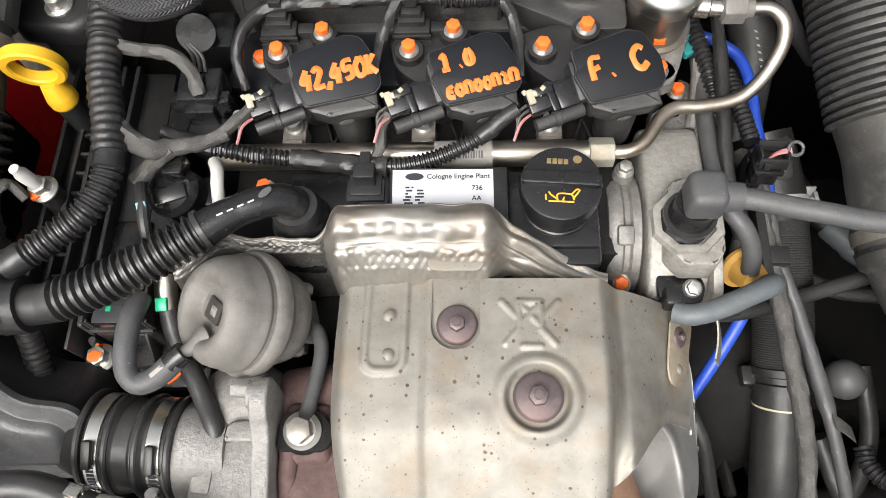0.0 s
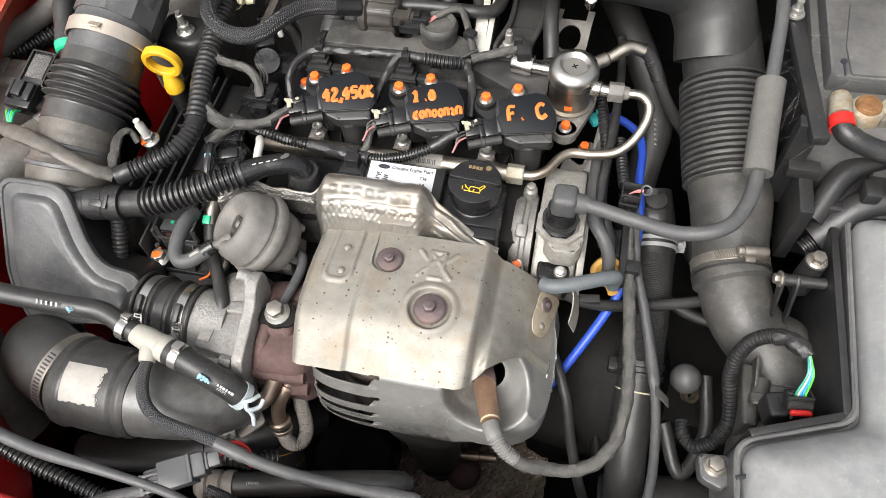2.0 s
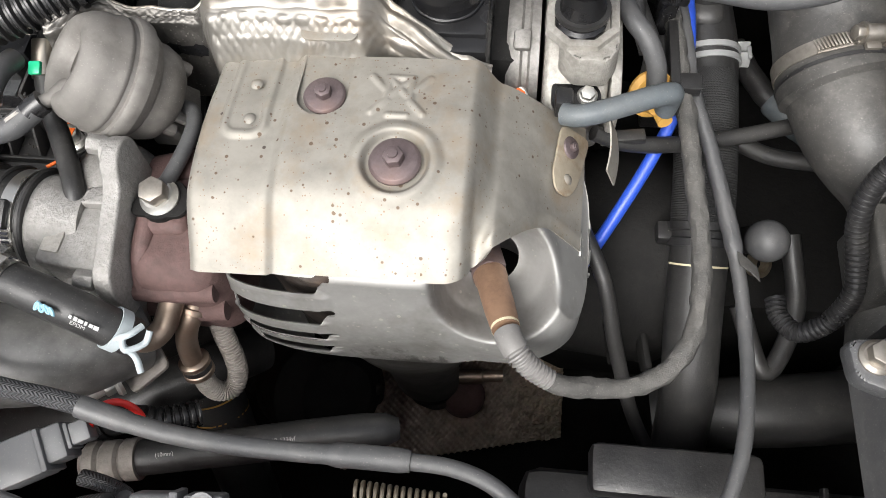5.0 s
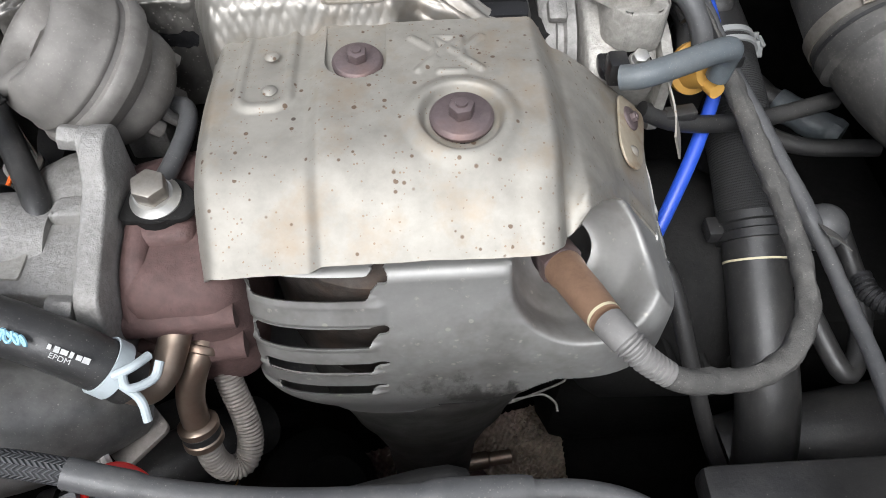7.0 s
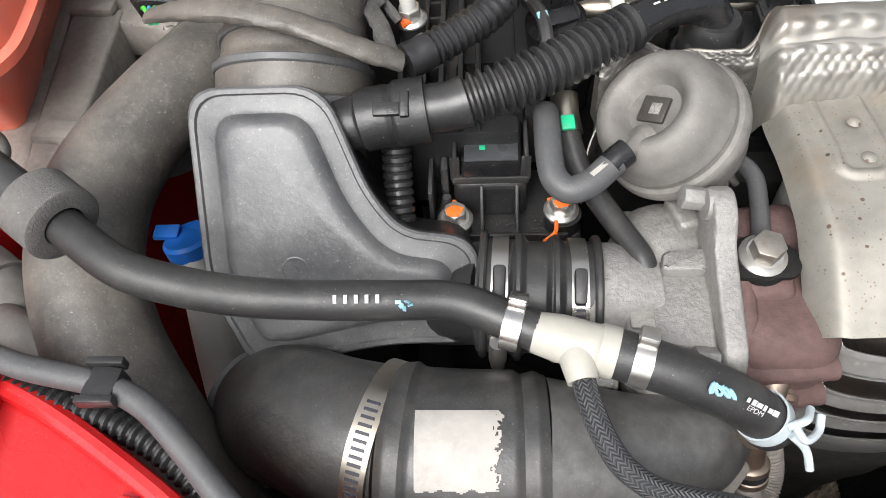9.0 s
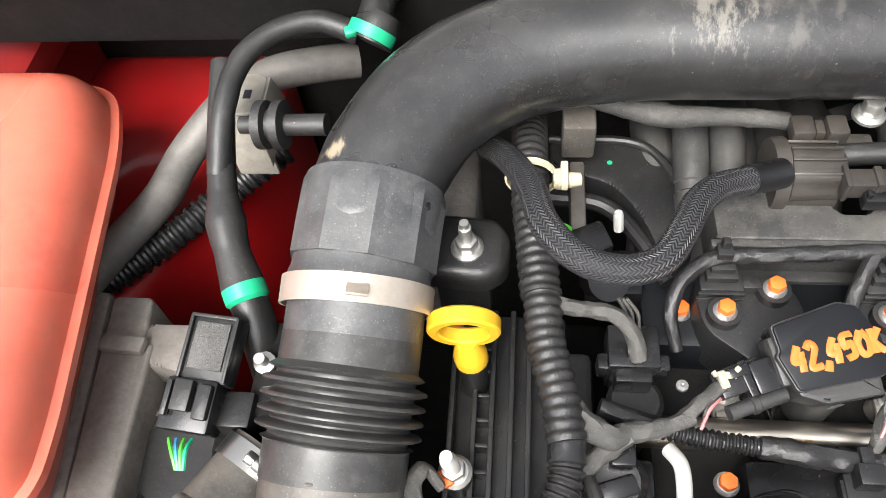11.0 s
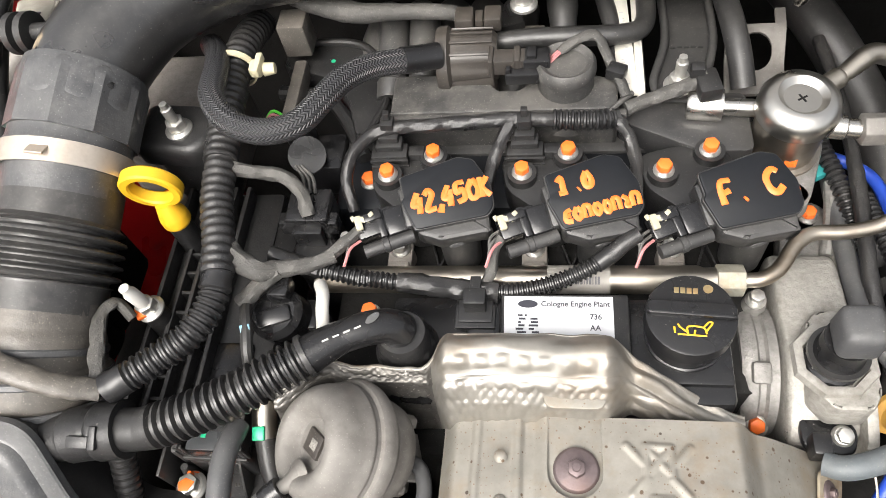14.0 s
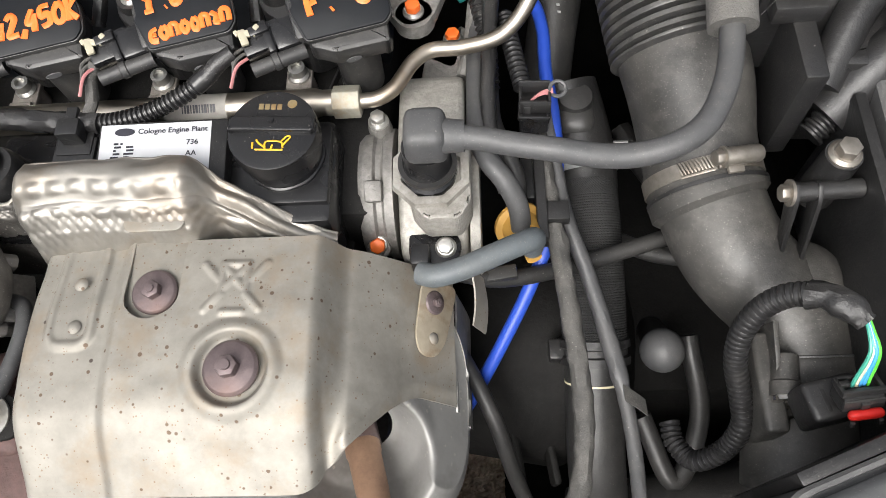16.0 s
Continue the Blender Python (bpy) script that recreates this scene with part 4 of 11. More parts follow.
mk("oval_badge", lathe([(0, 0.0003), (0.0042, 0.0003), (0.0044, 0), (0, 0)], axis_at((-0.1165, 0.1825, 0.8985), (0.25, -0.1, 1), -20) @ Matrix.Diagonal((1, 0.45, 1, 1)), 20), "dusty", br)
mk("elbow_base", lathe([(0, 0), (0.018, 0), (0.018, 0.006), (0.0165, 0.008), (0.0165, 0.014), (0.0145, 0.016), (0.0145, 0.022), (0.0125, 0.026), (0, 0.027)], axis_at((-0.105, 0.184, 0.853)), 32, (10, 0.0012, 0.007, 0.015)), "plastic", br)
mk("print", merge(*[rbox(0.0035, 0.0009, 0.0002, 0, Matrix.Translation((-0.139 + 0.0052 * k, 0.1690 + 0.0026 * k, 0.8998 - 0.0002 * k)) @ pose(0, 0, 0, 30, 0, 27)) for k in range(4)]), "white", br, "white printed marks")

# ---- exhaust side: heat shields, turbocharger, manifold ----
LOGO = (((0.010, 0.132), (0.018, 0.123)), ((0.040, 0.132), (0.032, 0.123)), ((0.012, 0.108), (0.019, 0.116)), ((0.038, 0.108), (0.031, 0.116)), ((0.019, 0.118), (0.019, 0.131)),
        ((0.031, 0.118), (0.031, 0.131)), ((0.019, 0.131), (0.031, 0.118)), ((0.031, 0.131), (0.019, 0.118)), ((0.021, 0.1065), (0.030, 0.1065)), ((0.019, 0.132), (0.031, 0.132)))


def seg_far(x, y, a, b):
    ax, ay, bx, by = *a, *b
    t = max(0, min(1, ((x - ax) * (bx - ax) + (y - ay) * (by - ay)) / ((bx - ax) ** 2 + (by - ay) ** 2)))
    return math.hypot(x - ax - t * (bx - ax), y - ay - t * (by - ay))


def shield_z(x, y, front):
    z = 0.869 - 0.005 * sm(0.10, 0.150, y) - 0.002 * sm(-0.02, -0.085, x)
    d = 0.033 - (y - front)
    plate = 1 - sm(0.066, 0.078, x)
    z -= 0.38 * (d + math.sqrt(d * d + 0.00012)) * plate + 0.003 * (1 - sm(0.0, 0.008, y - front)) * (1 - plate)
    z -= 0.014 * (1 - sm(-0.0845, -0.072, x)) ** 1.4
    z -= 0.0036 * (1 - sm(-0.0355, -0.0285, x))
    s = x - 0.080
    z -= 0.017 * sm(0.062, 0.077, x) + 0.725 * (s + math.sqrt(s * s + 0.00007)) * sm(0.06, 0.085, x) * (1 - 0.34 * sm(0.085, 0.145, y))
    if -0.072 < x < -0.034 and y > 0.075:
        px = max(0, abs(x + 0.053) - 0.0035)
        py = max(0, 0.101 - y)
        d2 = math.hypot(px, py)
        z += 0.0022 * sm(0.0105, 0.0075, d2) - 0.0012 * sm(0.0060, 0.0040, d2)
    r = math.hypot(x - 0.028, y - 0.080)
    z += 0.0022 * sm(0.0250, 0.0195, r) - 0.0050 * sm(0.0180, 0.0145, r)
    if 0.004 < x < 0.046 and 0.10 < y < 0.138:
        k = min(seg_far(x, y, a, b) for a, b in LOGO)
        z += 0.0013 * sm(0.0026, 0.0006, k)
    z += 0.0007 * noise.noise(Vector((x * 40, y * 40, 0))) + 0.0004 * noise.noise(Vector((x * 95, y * 95, 7)))
    return z


def corner(x0, r, x):
    """How far a rounded corner of radius r draws back past x0."""
    q = min(1.0, max(0.0, (x - x0) / r))
    return r * (1 - math.sqrt(1 - q * q))


def main_shield(u, v):
    x = -0.0825 + 0.2075 * u
    front = 0.0275 + 0.0405 * sm(0.062, 0.110, x) + corner(0.054, 0.013, x) * 0.010 / 0.013 + corner(0.0695, 0.013, -x)
    back = 0.1462 - 0.002 * sm(-0.05, -0.08, x) + 0.002 * sm(0.108, 0.125, x)
    y = front + (back - front) * v
    return (x + 0.0015 * sm(0.3, 0.0, v) * sm(0.3, 0, u), y, shield_z(x, y, front))


def main_cut(u, v):
    """The plate with clean rims at the bolt's hole and the notch."""
    x, y, z = main_shield(u, v)
    r = math.hypot(x - 0.028, y - 0.080)
    if 0.0090 < r < 0.0112:
        x, y = 0.028 + (x - 0.028) * 0.0112 / r, 0.080 + (y - 0.080) * 0.0112 / r
    r = math.hypot(x + 0.0147, y - 0.118)
    if y < 0.118 and 0.0110 < r < 0.0132:
        x, y = -0.0147 + (x + 0.0147) * 0.0132 / r, 0.118 + (y - 0.118) * 0.0132 / r
    elif y >= 0.118 and 0.0110 < abs(x + 0.0147) < 0.0132:
        x = -0.0147 + math.copysign(0.0132, x + 0.0147)
    return (x, y, z)


def main_keep(u, v):
    x, y, _ = main_shield(u, v)
    notch = abs(x + 0.0147) < 0.0132 and (y > 0.118 or math.hypot(x + 0.0147, y - 0.118) < 0.0132)
    return math.hypot(x - 0.028, y - 0.080) > 0.0112 and not notch


ms = thing("turbo_heat_shield", (0.02, 0.09, 0.83), "silver stamped steel heat shield with rust specks", "heat shield")
mk("upper_shell", sheet(main_cut, np.linspace(0, 1, 250), np.linspace(0, 1, 140), 0.0012, main_keep), "shield", ms, angle=60)
rv = mk("rivet", lathe([(0, 0.0016), (0.0018, 0.0014), (0.0031, 0.0004), (0.0034, 0), (0, 0)], pose(-0.051, 0.124, 0.8655), 16), "shield", ms)
for p in ((-0.0505, 0.1025, 0.8655), (0.1150, 0.1085, 0.8115)):
    mk("rivet", lathe([(0, 0.0016), (0.0018, 0.0014), (0.0031, 0.0004), (0.0034, 0), (0, 0)], pose(*p, 0, 50 if p[0] > 0 else 0, 0), 16), "shield", ms)
mk("bracket_tab", merge(prism(round_poly([(-0.0300, 0.1515), (-0.0300, 0.112), (-0.0147, 0.100), (0.0006, 0.112), (0.0006, 0.1515)], 0.008), 0.8620, 0.8636, 0.0005),
   prism(round_poly([(-0.030, 0.162), (-0.030, 0.146), (0.0005, 0.146), (0.0005, 0.162)], 0.006), 0.8745, 0.876, 0.0005), rbox(0.030, 0.0016, 0.0135, 0.0006, pose(-0.0147, 0.150, 0.8620))), "shield", ms)
for dx in (-0.008, 0.008):
    mk("rivet", lathe([(0, 0.0014), (0.0018, 0.0012), (0.0031, 0.0004), (0.0033, 0), (0, 0)], pose(-0.0147 + dx, 0.156, 0.876), 14), "shield", ms)
mk("right_strap", prism(round_poly([(-0.012, 0.020), (-0.012, -0.010), (-0.007, -0.019), (0.004, -0.019), (0.010, -0.010), (0.014, 0.022)], 0.006), 0.0, 0.0015, 0.0005, Matrix.Translation((0.1145, 0.1175, 0.8120)) @ pose(0, 0, 0, 10, 49, 0)), "strap", ms, "brown-stained steel strap")
mk("edge_flange", sheet(lambda u, v: (0.1245 + 0.006 * math.sin(v * 1.4), 0.0755 + 0.068 * u, 0.7825 - 0.050 * v + 0.0012 * math.sin(u * 40 + 6 * v)), np.linspace(0, 1, 30), np.linspace(0, 1, 14), 0.0012), "shield_low", ms)


SLOTS = ((0.8165, 0.8275, -0.064, -0.005), (0.7905, 0.7998, -0.065, -0.006), (0.7700, 0.7775, -0.064, -0.007), (0.7490, 0.7556, -0.062, -0.009))
HOLE, RIM, OUT = Vector((0.0755, 0.0680, 0.7900)), 0.0152, Vector((0.15, -0.72, 0.68)).normalized()


def low_raw(u, v):
    """The lower can: u runs round it, v from its crown down the wall to its foot."""
    a = 2 * math.pi * u
    ca, sa = math.cos(a), math.sin(a)
    pw = 0.40 if ca < 0 else 0.62
    ex, ey = math.copysign(abs(ca) ** pw, ca), math.copysign(abs(sa) ** pw, sa)
    right = sm(0.15, 0.75, ex)
    rr = 0.005 + 0.033 * right * sm(0.3, -0.3, sa)
    top = 0.829 - 0.010 * right
    sx, sy = 0.103, 0.054 + 0.006 * right
    if v < 0.3:
        k, z = 0.25 + 0.75 * v / 0.3, top
        ins = rr * v / 0.3
    elif v < 0.5:
        q = (v - 0.3) / 0.2 * math.pi / 2
        k, ins, z = 1.0, rr * (1 - math.sin(q)), top - rr * (1 - math.cos(q))
    else:
        q = (v - 0.5) / 0.5
        z = (top - rr) + (0.685 - top + rr) * q
        k, ins = 1 - 0.26 * sm(0.745, 0.685, z), 0.0
    x = 0.028 + (sx * k - ins) * ex
    y = 0.085 + (sy * k - ins) * ey
    y -= 0.012 * sm(0.83, 0.775, z) * sm(0.1, -0.5, sa)
    if -0.07 < x < -0.004 and sa < 0 and z > 0.795 and v > 0.5:
        y -= 0.0018 * sm(0.8005, 0.804, z) * sm(0.816, 0.812, z) * sm(-0.005, -0.012, x)
    if -0.072 < x < -0.004 and sa < 0 and v > 0.5:
        y -= sm(-0.008, -0.017, x) * sum(0.0016 * sm(b0 - 0.005, b0 - 0.0008, z) * sm(b0 + 0.0015, b0, z) for b0, b1, x0, x1 in SLOTS)
    z = min(z, shield_z(x, y, -1.0) - 0.0045) if x > 0.03 else z
    p = Vector((x, y, z))
    q = p - HOLE
    h = q.dot(OUT)
    flat = q - OUT * h
    if h > -0.01 and flat.length < 0.038:
        h += (0.019 * sm(0.014, 0.036, flat.length) - h) * sm(0.038, 0.029, flat.length)
        p = HOLE + flat + OUT * h
    return p


def slot_line(x, slot):
    """Middle height and half width of a cooling slot at x: straight, with a right end that hooks up to a round tip."""
    a, b, x0, x1 = slot
    half = (b - a) / 2
    q = sm(x1 - 0.010, x1 - 0.004, x)
    tip = min(1.0, max(0.0, (x1 - x) / 0.0035), max(0.0, (x - x0) / 0.003))
    return (a + b) / 2 + half * 0.85 * q, half * (1 - 0.42 * q) * math.sqrt(max(0.0, 1 - (1 - tip) ** 2))


def low_shell(u, v):
    """The can with a clean rim round the sensor's hole and clean slot edges."""
    p = low_raw(u, v)
    if p.y < 0.08 and v > 0.5:
        for s in SLOTS:
            if s[2] < p.x < s[3]:
                mid, half = slot_line(p.x, s)
                off = p.z - mid
                if half > 0.0004 and abs(abs(off) - half) < 0.00055:
                    p.z = mid + math.copysign(half, off)
    c = HOLE
    d = p - c
    if RIM - 0.004 < d.length < RIM:
        p = c + d * (RIM / d.length)
    return tuple(p)


def low_keep(u, v):
    p = low_raw(u, v)
    if p.y < 0.08 and any(x0 < p.x < x1 and abs(p.z - slot_line(p.x, s)[0]) < slot_line(p.x, s)[1] for s in SLOTS for x0, x1 in (s[2:],)):
        return False
    if p.y < 0.085 and v > 0.5 and p.z < 0.692 + 0.9 * min(0.07, max(0.0, p.x)):
        return False
    return (p - HOLE).length > RIM - 0.001


mk("lower_shell", sheet(low_shell, np.r_[np.linspace(0, 0.5, 80, endpoint=False), 1 - np.arccos(-np.abs((np.linspace(-0.0745, 0.012, 190) - 0.028) / 0.103) ** 2.5) / (2 * np.pi), np.linspace(0.7515, 1, 150)], np.r_[np.linspace(0, 0.3, 16, endpoint=False), np.linspace(0.3, 0.5, 46), np.linspace(0.505, 0.80, 130, endpoint=False), np.linspace(0.80, 1, 40)], -0.0012, low_keep), "shield_low", ms, "dull grey steel with cooling slots", angle=60)
# Sooty colour stands in for the deep shade inside the slots.
mk("dark_core", lathe([(0, 0), (0.05, 0), (0.058, 0.02), (0.058, 0.10), (0.04, 0.115), (0, 0.115)], pose(-0.008, 0.092, 0.715), 28), "sooty", ms, "turbine housing behind the slots, coloured for the dark inside")
mk("outlet_cone", lathe([(0, 0), (0.030, 0), (0.034, 0.08), (0.046, 0.13), (0.052, 0.148), (0.0535, 0.150), (0.0535, 0.154), (0.060, 0.18), (0.073, 0.222), (0.076, 0.240), (0.068, 0.262), (0, 0.262)], Matrix.Translation((0.010, 0.082, 0.455)) @ Matrix.Diagonal((1, 0.66, 1, 1)), 48), "cone_steel", ms, "exhaust cone, its steel darkened for the shade under the can")


# the big shield bolts, purple-brown from heat
sb = mk("shield_bolt", merge(lathe([(0, 0), (0.0128, 0), (0.0130, 0.0015), (0.0118, 0.003), (0.0112, 0.0034), (0.0, 0.0034)], seg=32)), "bolt_rust", None, "heat-stained purple-brown shield bolt", "bolt", "shield bolts")
mk("head", merge(hex_head(0.0054, 0.0055, pose(0, 0, 0.003)), lathe([(0, 0), (0.0026, 0), (0.0024, 0.0012), (0, 0.0012)], pose(0, 0, 0.0083), 12)), "bolt_rust", sb)
sb.matrix_basis = axis_at((0.028, 0.080, 0.8665), (-0.02, -0.05, 1))
o = copy_thing(sb, axis_at((-0.0140, 0.1190, 0.8640), (0, -0.05, 1)) @ Matrix.Scale(0.86, 4))
copy_thing(sb, axis_at((0.1155, 0.1270, 0.8150), (0.74, -0.15, 0.66)) @ Matrix.Scale(0.5, 4))


# upper shield of crinkled foil behind the actuator and the main shield
def foil(u, v):
    x = -0.166 + 0.236 * u
    blk = sm(-0.092, -0.078, x) * (1 - sm(0.000, 0.016, x))
    rgt = sm(0.000, 0.016, x)
    lft = 1 - sm(-0.092, -0.078, x)
    ty = 0.166 * lft + 0.1795 * blk + (0.176 - 0.022 * (x - 0.005) / 0.06) * rgt - 0.020 * sm(-0.140, -0.166, x)
    tz = (0.873 + 0.012 * sm(-0.125, -0.155, x)) * lft + 0.887 * blk + (0.878 - 0.026 * sm(0.005, 0.066, x)) * rgt
    if v < 0.4:
        k = v / 0.4
        y = ty - 0.020 * k * (blk + 0.3 * lft + 0.5 * rgt)
        z = tz + 0.006 * math.sin(k * math.pi) * blk - 0.004 * k
    else:
        k = (v - 0.4) / 0.6
        y = ty - 0.020 * (blk + 0.3 * lft + 0.5 * rgt) - (0.018 - 0.012 * lft) * k * (1 - 0.5 * rgt)
        z = tz - 0.004 - (0.026 + 0.006 * lft - 0.012 * rgt) * k * k - (0.006 + 0.018 * lft) * k
    n = noise.noise(Vector((x * 55, v * 6, 1.0)))
    z += (0.0016 + 0.0016 * rgt) * n
    y += 0.0010 * noise.noise(Vector((x * 90, v * 9, 5.0)))
    dim = math.sin(x * 2 * math.pi / 0.0050) * math.sin(v * 2 * math.pi * 7)
    k2 = (0.00026 * (1 - blk) * (1 - 0.75 * rgt) + 0.0003 * blk * sm(0.45, 0.6, v)) * dim
    if blk > 0.6:
        k2 += 0.0009 * max(0, math.sin(v * 2 * math.pi * 4.2 + 0.5 * math.sin(x * 90))) * (0.55 + 0.45 * math.sin(x * 2 * math.pi / 0.0105)) * sm(0.1, 0.25, v) * sm(0.85, 0.7, v)
    return (x, y - 0.5 * k2, z + k2)


fs = thing("foil_heat_shield", (-0.05, 0.16, 0.85), "crinkled bright metal foil heat shield with a rolled rim", "heat shield")
mk("foil_sheet", sheet(foil, np.linspace(0.335, 1, 220), np.linspace(0, 1, 90), 0.0008), "foil", fs, angle=80)
mk("left_trough", sheet(foil, np.linspace(0, 0.335, 110), np.linspace(0, 1, 90), 0.0008), "foil_dark", fs, "stained embossed foil, darkened for the shaded trough", angle=80)
mk("rim", tube([foil(u, 0.0) for u in np.linspace(0, 1, 40)], 0.0011, 0.003, 8), "foil", fs)
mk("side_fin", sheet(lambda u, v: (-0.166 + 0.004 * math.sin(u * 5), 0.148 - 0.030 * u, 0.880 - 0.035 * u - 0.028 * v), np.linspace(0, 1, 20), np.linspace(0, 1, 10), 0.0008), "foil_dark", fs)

# wastegate actuator: a dull pressed can
ACT = axis_at((-0.1300, 0.1265, 0.8610), (-0.60, -0.17, 0.78)) @ Matrix.Diagonal((0.91, 0.91, 1.15, 1))
NOZ = ACT.inverted() @ Vector((-0.1530, 0.1045, 0.8730))
act = thing("wastegate_actuator", (-0.13, 0.14, 0.82), "dull grey domed wastegate actuator can", "actuator")
mk("can", lathe([(0, -0.026), (0.020, -0.026), (0.028, -0.021), (0.0305, -0.015), (0.0305, -0.0095), (0.0330, -0.008), (0.0352, -0.0045), (0.0378, -0.0036), (0.0388, -0.001), (0.0388, 0.0018), (0.0375, 0.0034), (0.0352, 0.0040), (0.0348, 0.0058), (0.0358, 0.0070), (0.0358, 0.0082), (0.0344, 0.0100), (0.0336, 0.0150),
   (0.0322, 0.0188), (0.0295, 0.0222), (0.0265, 0.0248), (0.0235, 0.0256), (0.0205, 0.0250), (0.0175, 0.0228), (0.0155, 0.0196), (0.0138, 0.0178), (0, 0.0174)], ACT, 56), "zinc", act)
mk("hump", lathe([(0, 0.0042), (0.0035, 0.0038), (0.0075, 0.0022), (0.0105, -0.001), (0, -0.001)], ACT @ axis_at((0.80 * NOZ.x, 0.80 * NOZ.y, 0.0205), (0.6 * NOZ.x, 0.6 * NOZ.y, 0.045)) @ Matrix.Scale(0.8, 4), 28), "zinc", act)
mk("plate", rbox(0.0150, 0.0135, 0.0022, 0.0008, ACT @ pose(0, 0, 0.0172, 0, 0, 40)), "valve_brown", act, "small dark data plate")
mk("label", rbox(0.0058, 0.0058, 0.0004, 0.0001, ACT @ pose(0.001, 0.001, 0.0193, 0, 0, 40)), "label_grey", act, "tiny pale label")
mk("nozzle", tube([ACT @ Vector((0.75 * NOZ.x, 0.75 * NOZ.y, 0.020)), ACT @ NOZ, (-0.1580, 0.1003, 0.8742)], [(0, 0.0055), (0.5, 0.0042), (1, 0.0035)], 0.002, 16), "zinc", act)
for k in range(3):
    mk("bolt", hex_head(0.0048, 0.010, ACT @ axis_at((0.022 * math.cos(2.1 * k), 0.022 * math.sin(2.1 * k), -0.028))), "zinc", act)
mk("bracket", merge(rbox(0.030, 0.004, 0.030, 0.001, ACT @ pose(0.004, 0.005, -0.040)), rbox(0.02, 0.02, 0.03, 0.002, pose(-0.115, 0.125, 0.815))), "alu_grime", act)

# turbocharger compressor housing and the iron behind it
tb = thing("turbocharger", (-0.13, 0.06, 0.80), "cast aluminium turbo compressor housing", "turbocharger")
mk("housing", merge(lathe([(0, 0), (0.0275, 0), (0.0285, 0.004), (0.0270, 0.022), (0.024, 0.034), (0, 0.036)], axis_at((-0.176, 0.0575, 0.816), (1, 0.02, 0)), 40), rbox(0.044, 0.044, 0.05, 0.004, pose(-0.140, 0.056, 0.782), seg=3)), "cast", tb)
mk("rear_lobe", merge(lathe([(0, 0), (0.025, 0), (0.0255, 0.020), (0.0245, 0.030), (0.020, 0.038), (0.012, 0.042), (0, 0.043)], axis_at((-0.1355, 0.086, 0.796), (0, -0.1, 1)), 32), lathe([(0, 0), (0.0075, 0), (0.006, 0.010), (0, 0.011)], axis_at((-0.150, 0.094, 0.822), (-0.3, 0.3, 1)), 18), rbox(0.012, 0.020, 0.012, 0.003, pose(-0.1275, 0.0925, 0.832, 0, 0, 15), 3)), "alu_grime", tb, "grimy cast rear lobe")
mk("front_block", merge(prism(round_poly([(-0.160, 0.028), (-0.123, 0.0235), (-0.1195, 0.066), (-0.1415, 0.066), (-0.1425, 0.0575), (-0.1585, 0.0565)], 0.0025, 3), 0.775, 0.8365, 0.0018, seg=3), prism(round_poly([(-0.142, 0.060), (-0.1215, 0.060), (-0.1195, 0.072), (-0.140, 0.071)], 0.003, 3), 0.80, 0.842, 0.002)), "cast", tb)
mk("pad", prism(round_poly([(-0.1580, 0.034), (-0.1475, 0.033), (-0.1465, 0.049), (-0.1570, 0.050)], 0.0015, 3), 0.836, 0.8378, 0.0006), "cast_light", tb)
mk("outlet", tube([(-0.14, 0.05, 0.80), (-0.135, 0.02, 0.80), (-0.13, 0.0, 0.79)], 0.022, 0.005, 24), "cast", tb)
mk("flange", merge(prism(round_poly([(0.092, 0.862), (0.082, 0.869), (0.070, 0.866), (0.063, 0.856), (0.045, 0.850), (0.018, 0.842), (0.012, 0.83), (0.012, 0.79), (0.085, 0.79)], 0.006), -0.1225, -0.1125, 0.0018, Matrix(((0, 0, 1, 0), (1, 0, 0, 0), (0, 1, 0, 0), (0, 0, 0, 1))), 3), lathe([(0, 0), (0.0075, 0), (0.007, 0.010), (0, 0.0105)], axis_at((-0.1145, 0.0815, 0.8600), (-1, 0, 0.1)), 20)), "cast", tb)
for p in ((-0.121, 0.085, 0.868), (-0.121, 0.020, 0.842), (-0.160, 0.020, 0.822)):
    mk("bolt", hex_head(0.0055, 0.010, axis_at((p[0] - 0.003, p[1], p[2] - 0.008), (-1, 0, 0.2))), "cast", tb)
mk("inlet_neck", lathe([(0, 0), (0.0255, 0), (0.0255, 0.018), (0.023, 0.022), (0, 0.022)], axis_at((-0.176, 0.0605, 0.819), (1, 0, 0)), 32), "cast", tb)
man = thing("exhaust_manifold", (-0.09, 0.07, 0.80), "red-brown rusty iron turbine inlet and manifold", "manifold")
mk("casting", merge(rbox(0.052, 0.066, 0.080, 0.016, pose(-0.090, 0.055, 0.753), 5), tube([(-0.112, 0.0245, 0.8130), (-0.090, 0.0240, 0.8150), (-0.068, 0.026, 0.8150)], 0.0058, 0.003, 18), tube([(-0.112, 0.0240, 0.7930), (-0.090, 0.0220, 0.7940), (-0.068, 0.024, 0.7940)], 0.0062, 0.003, 18), tube([(-0.112, 0.088, 0.815), (-0.095, 0.090, 0.818), (-0.075, 0.09, 0.82)], 0.018, 0.004, 24), rbox(0.028, 0.034, 0.048, 0.006, pose(-0.097, 0.066, 0.790), seg=3), tube([(-0.108, 0.026, 0.815), (-0.107, 0.040, 0.829), (-0.1065, 0.058, 0.834)], 0.0055, 0.002, 14)), "rust", man)
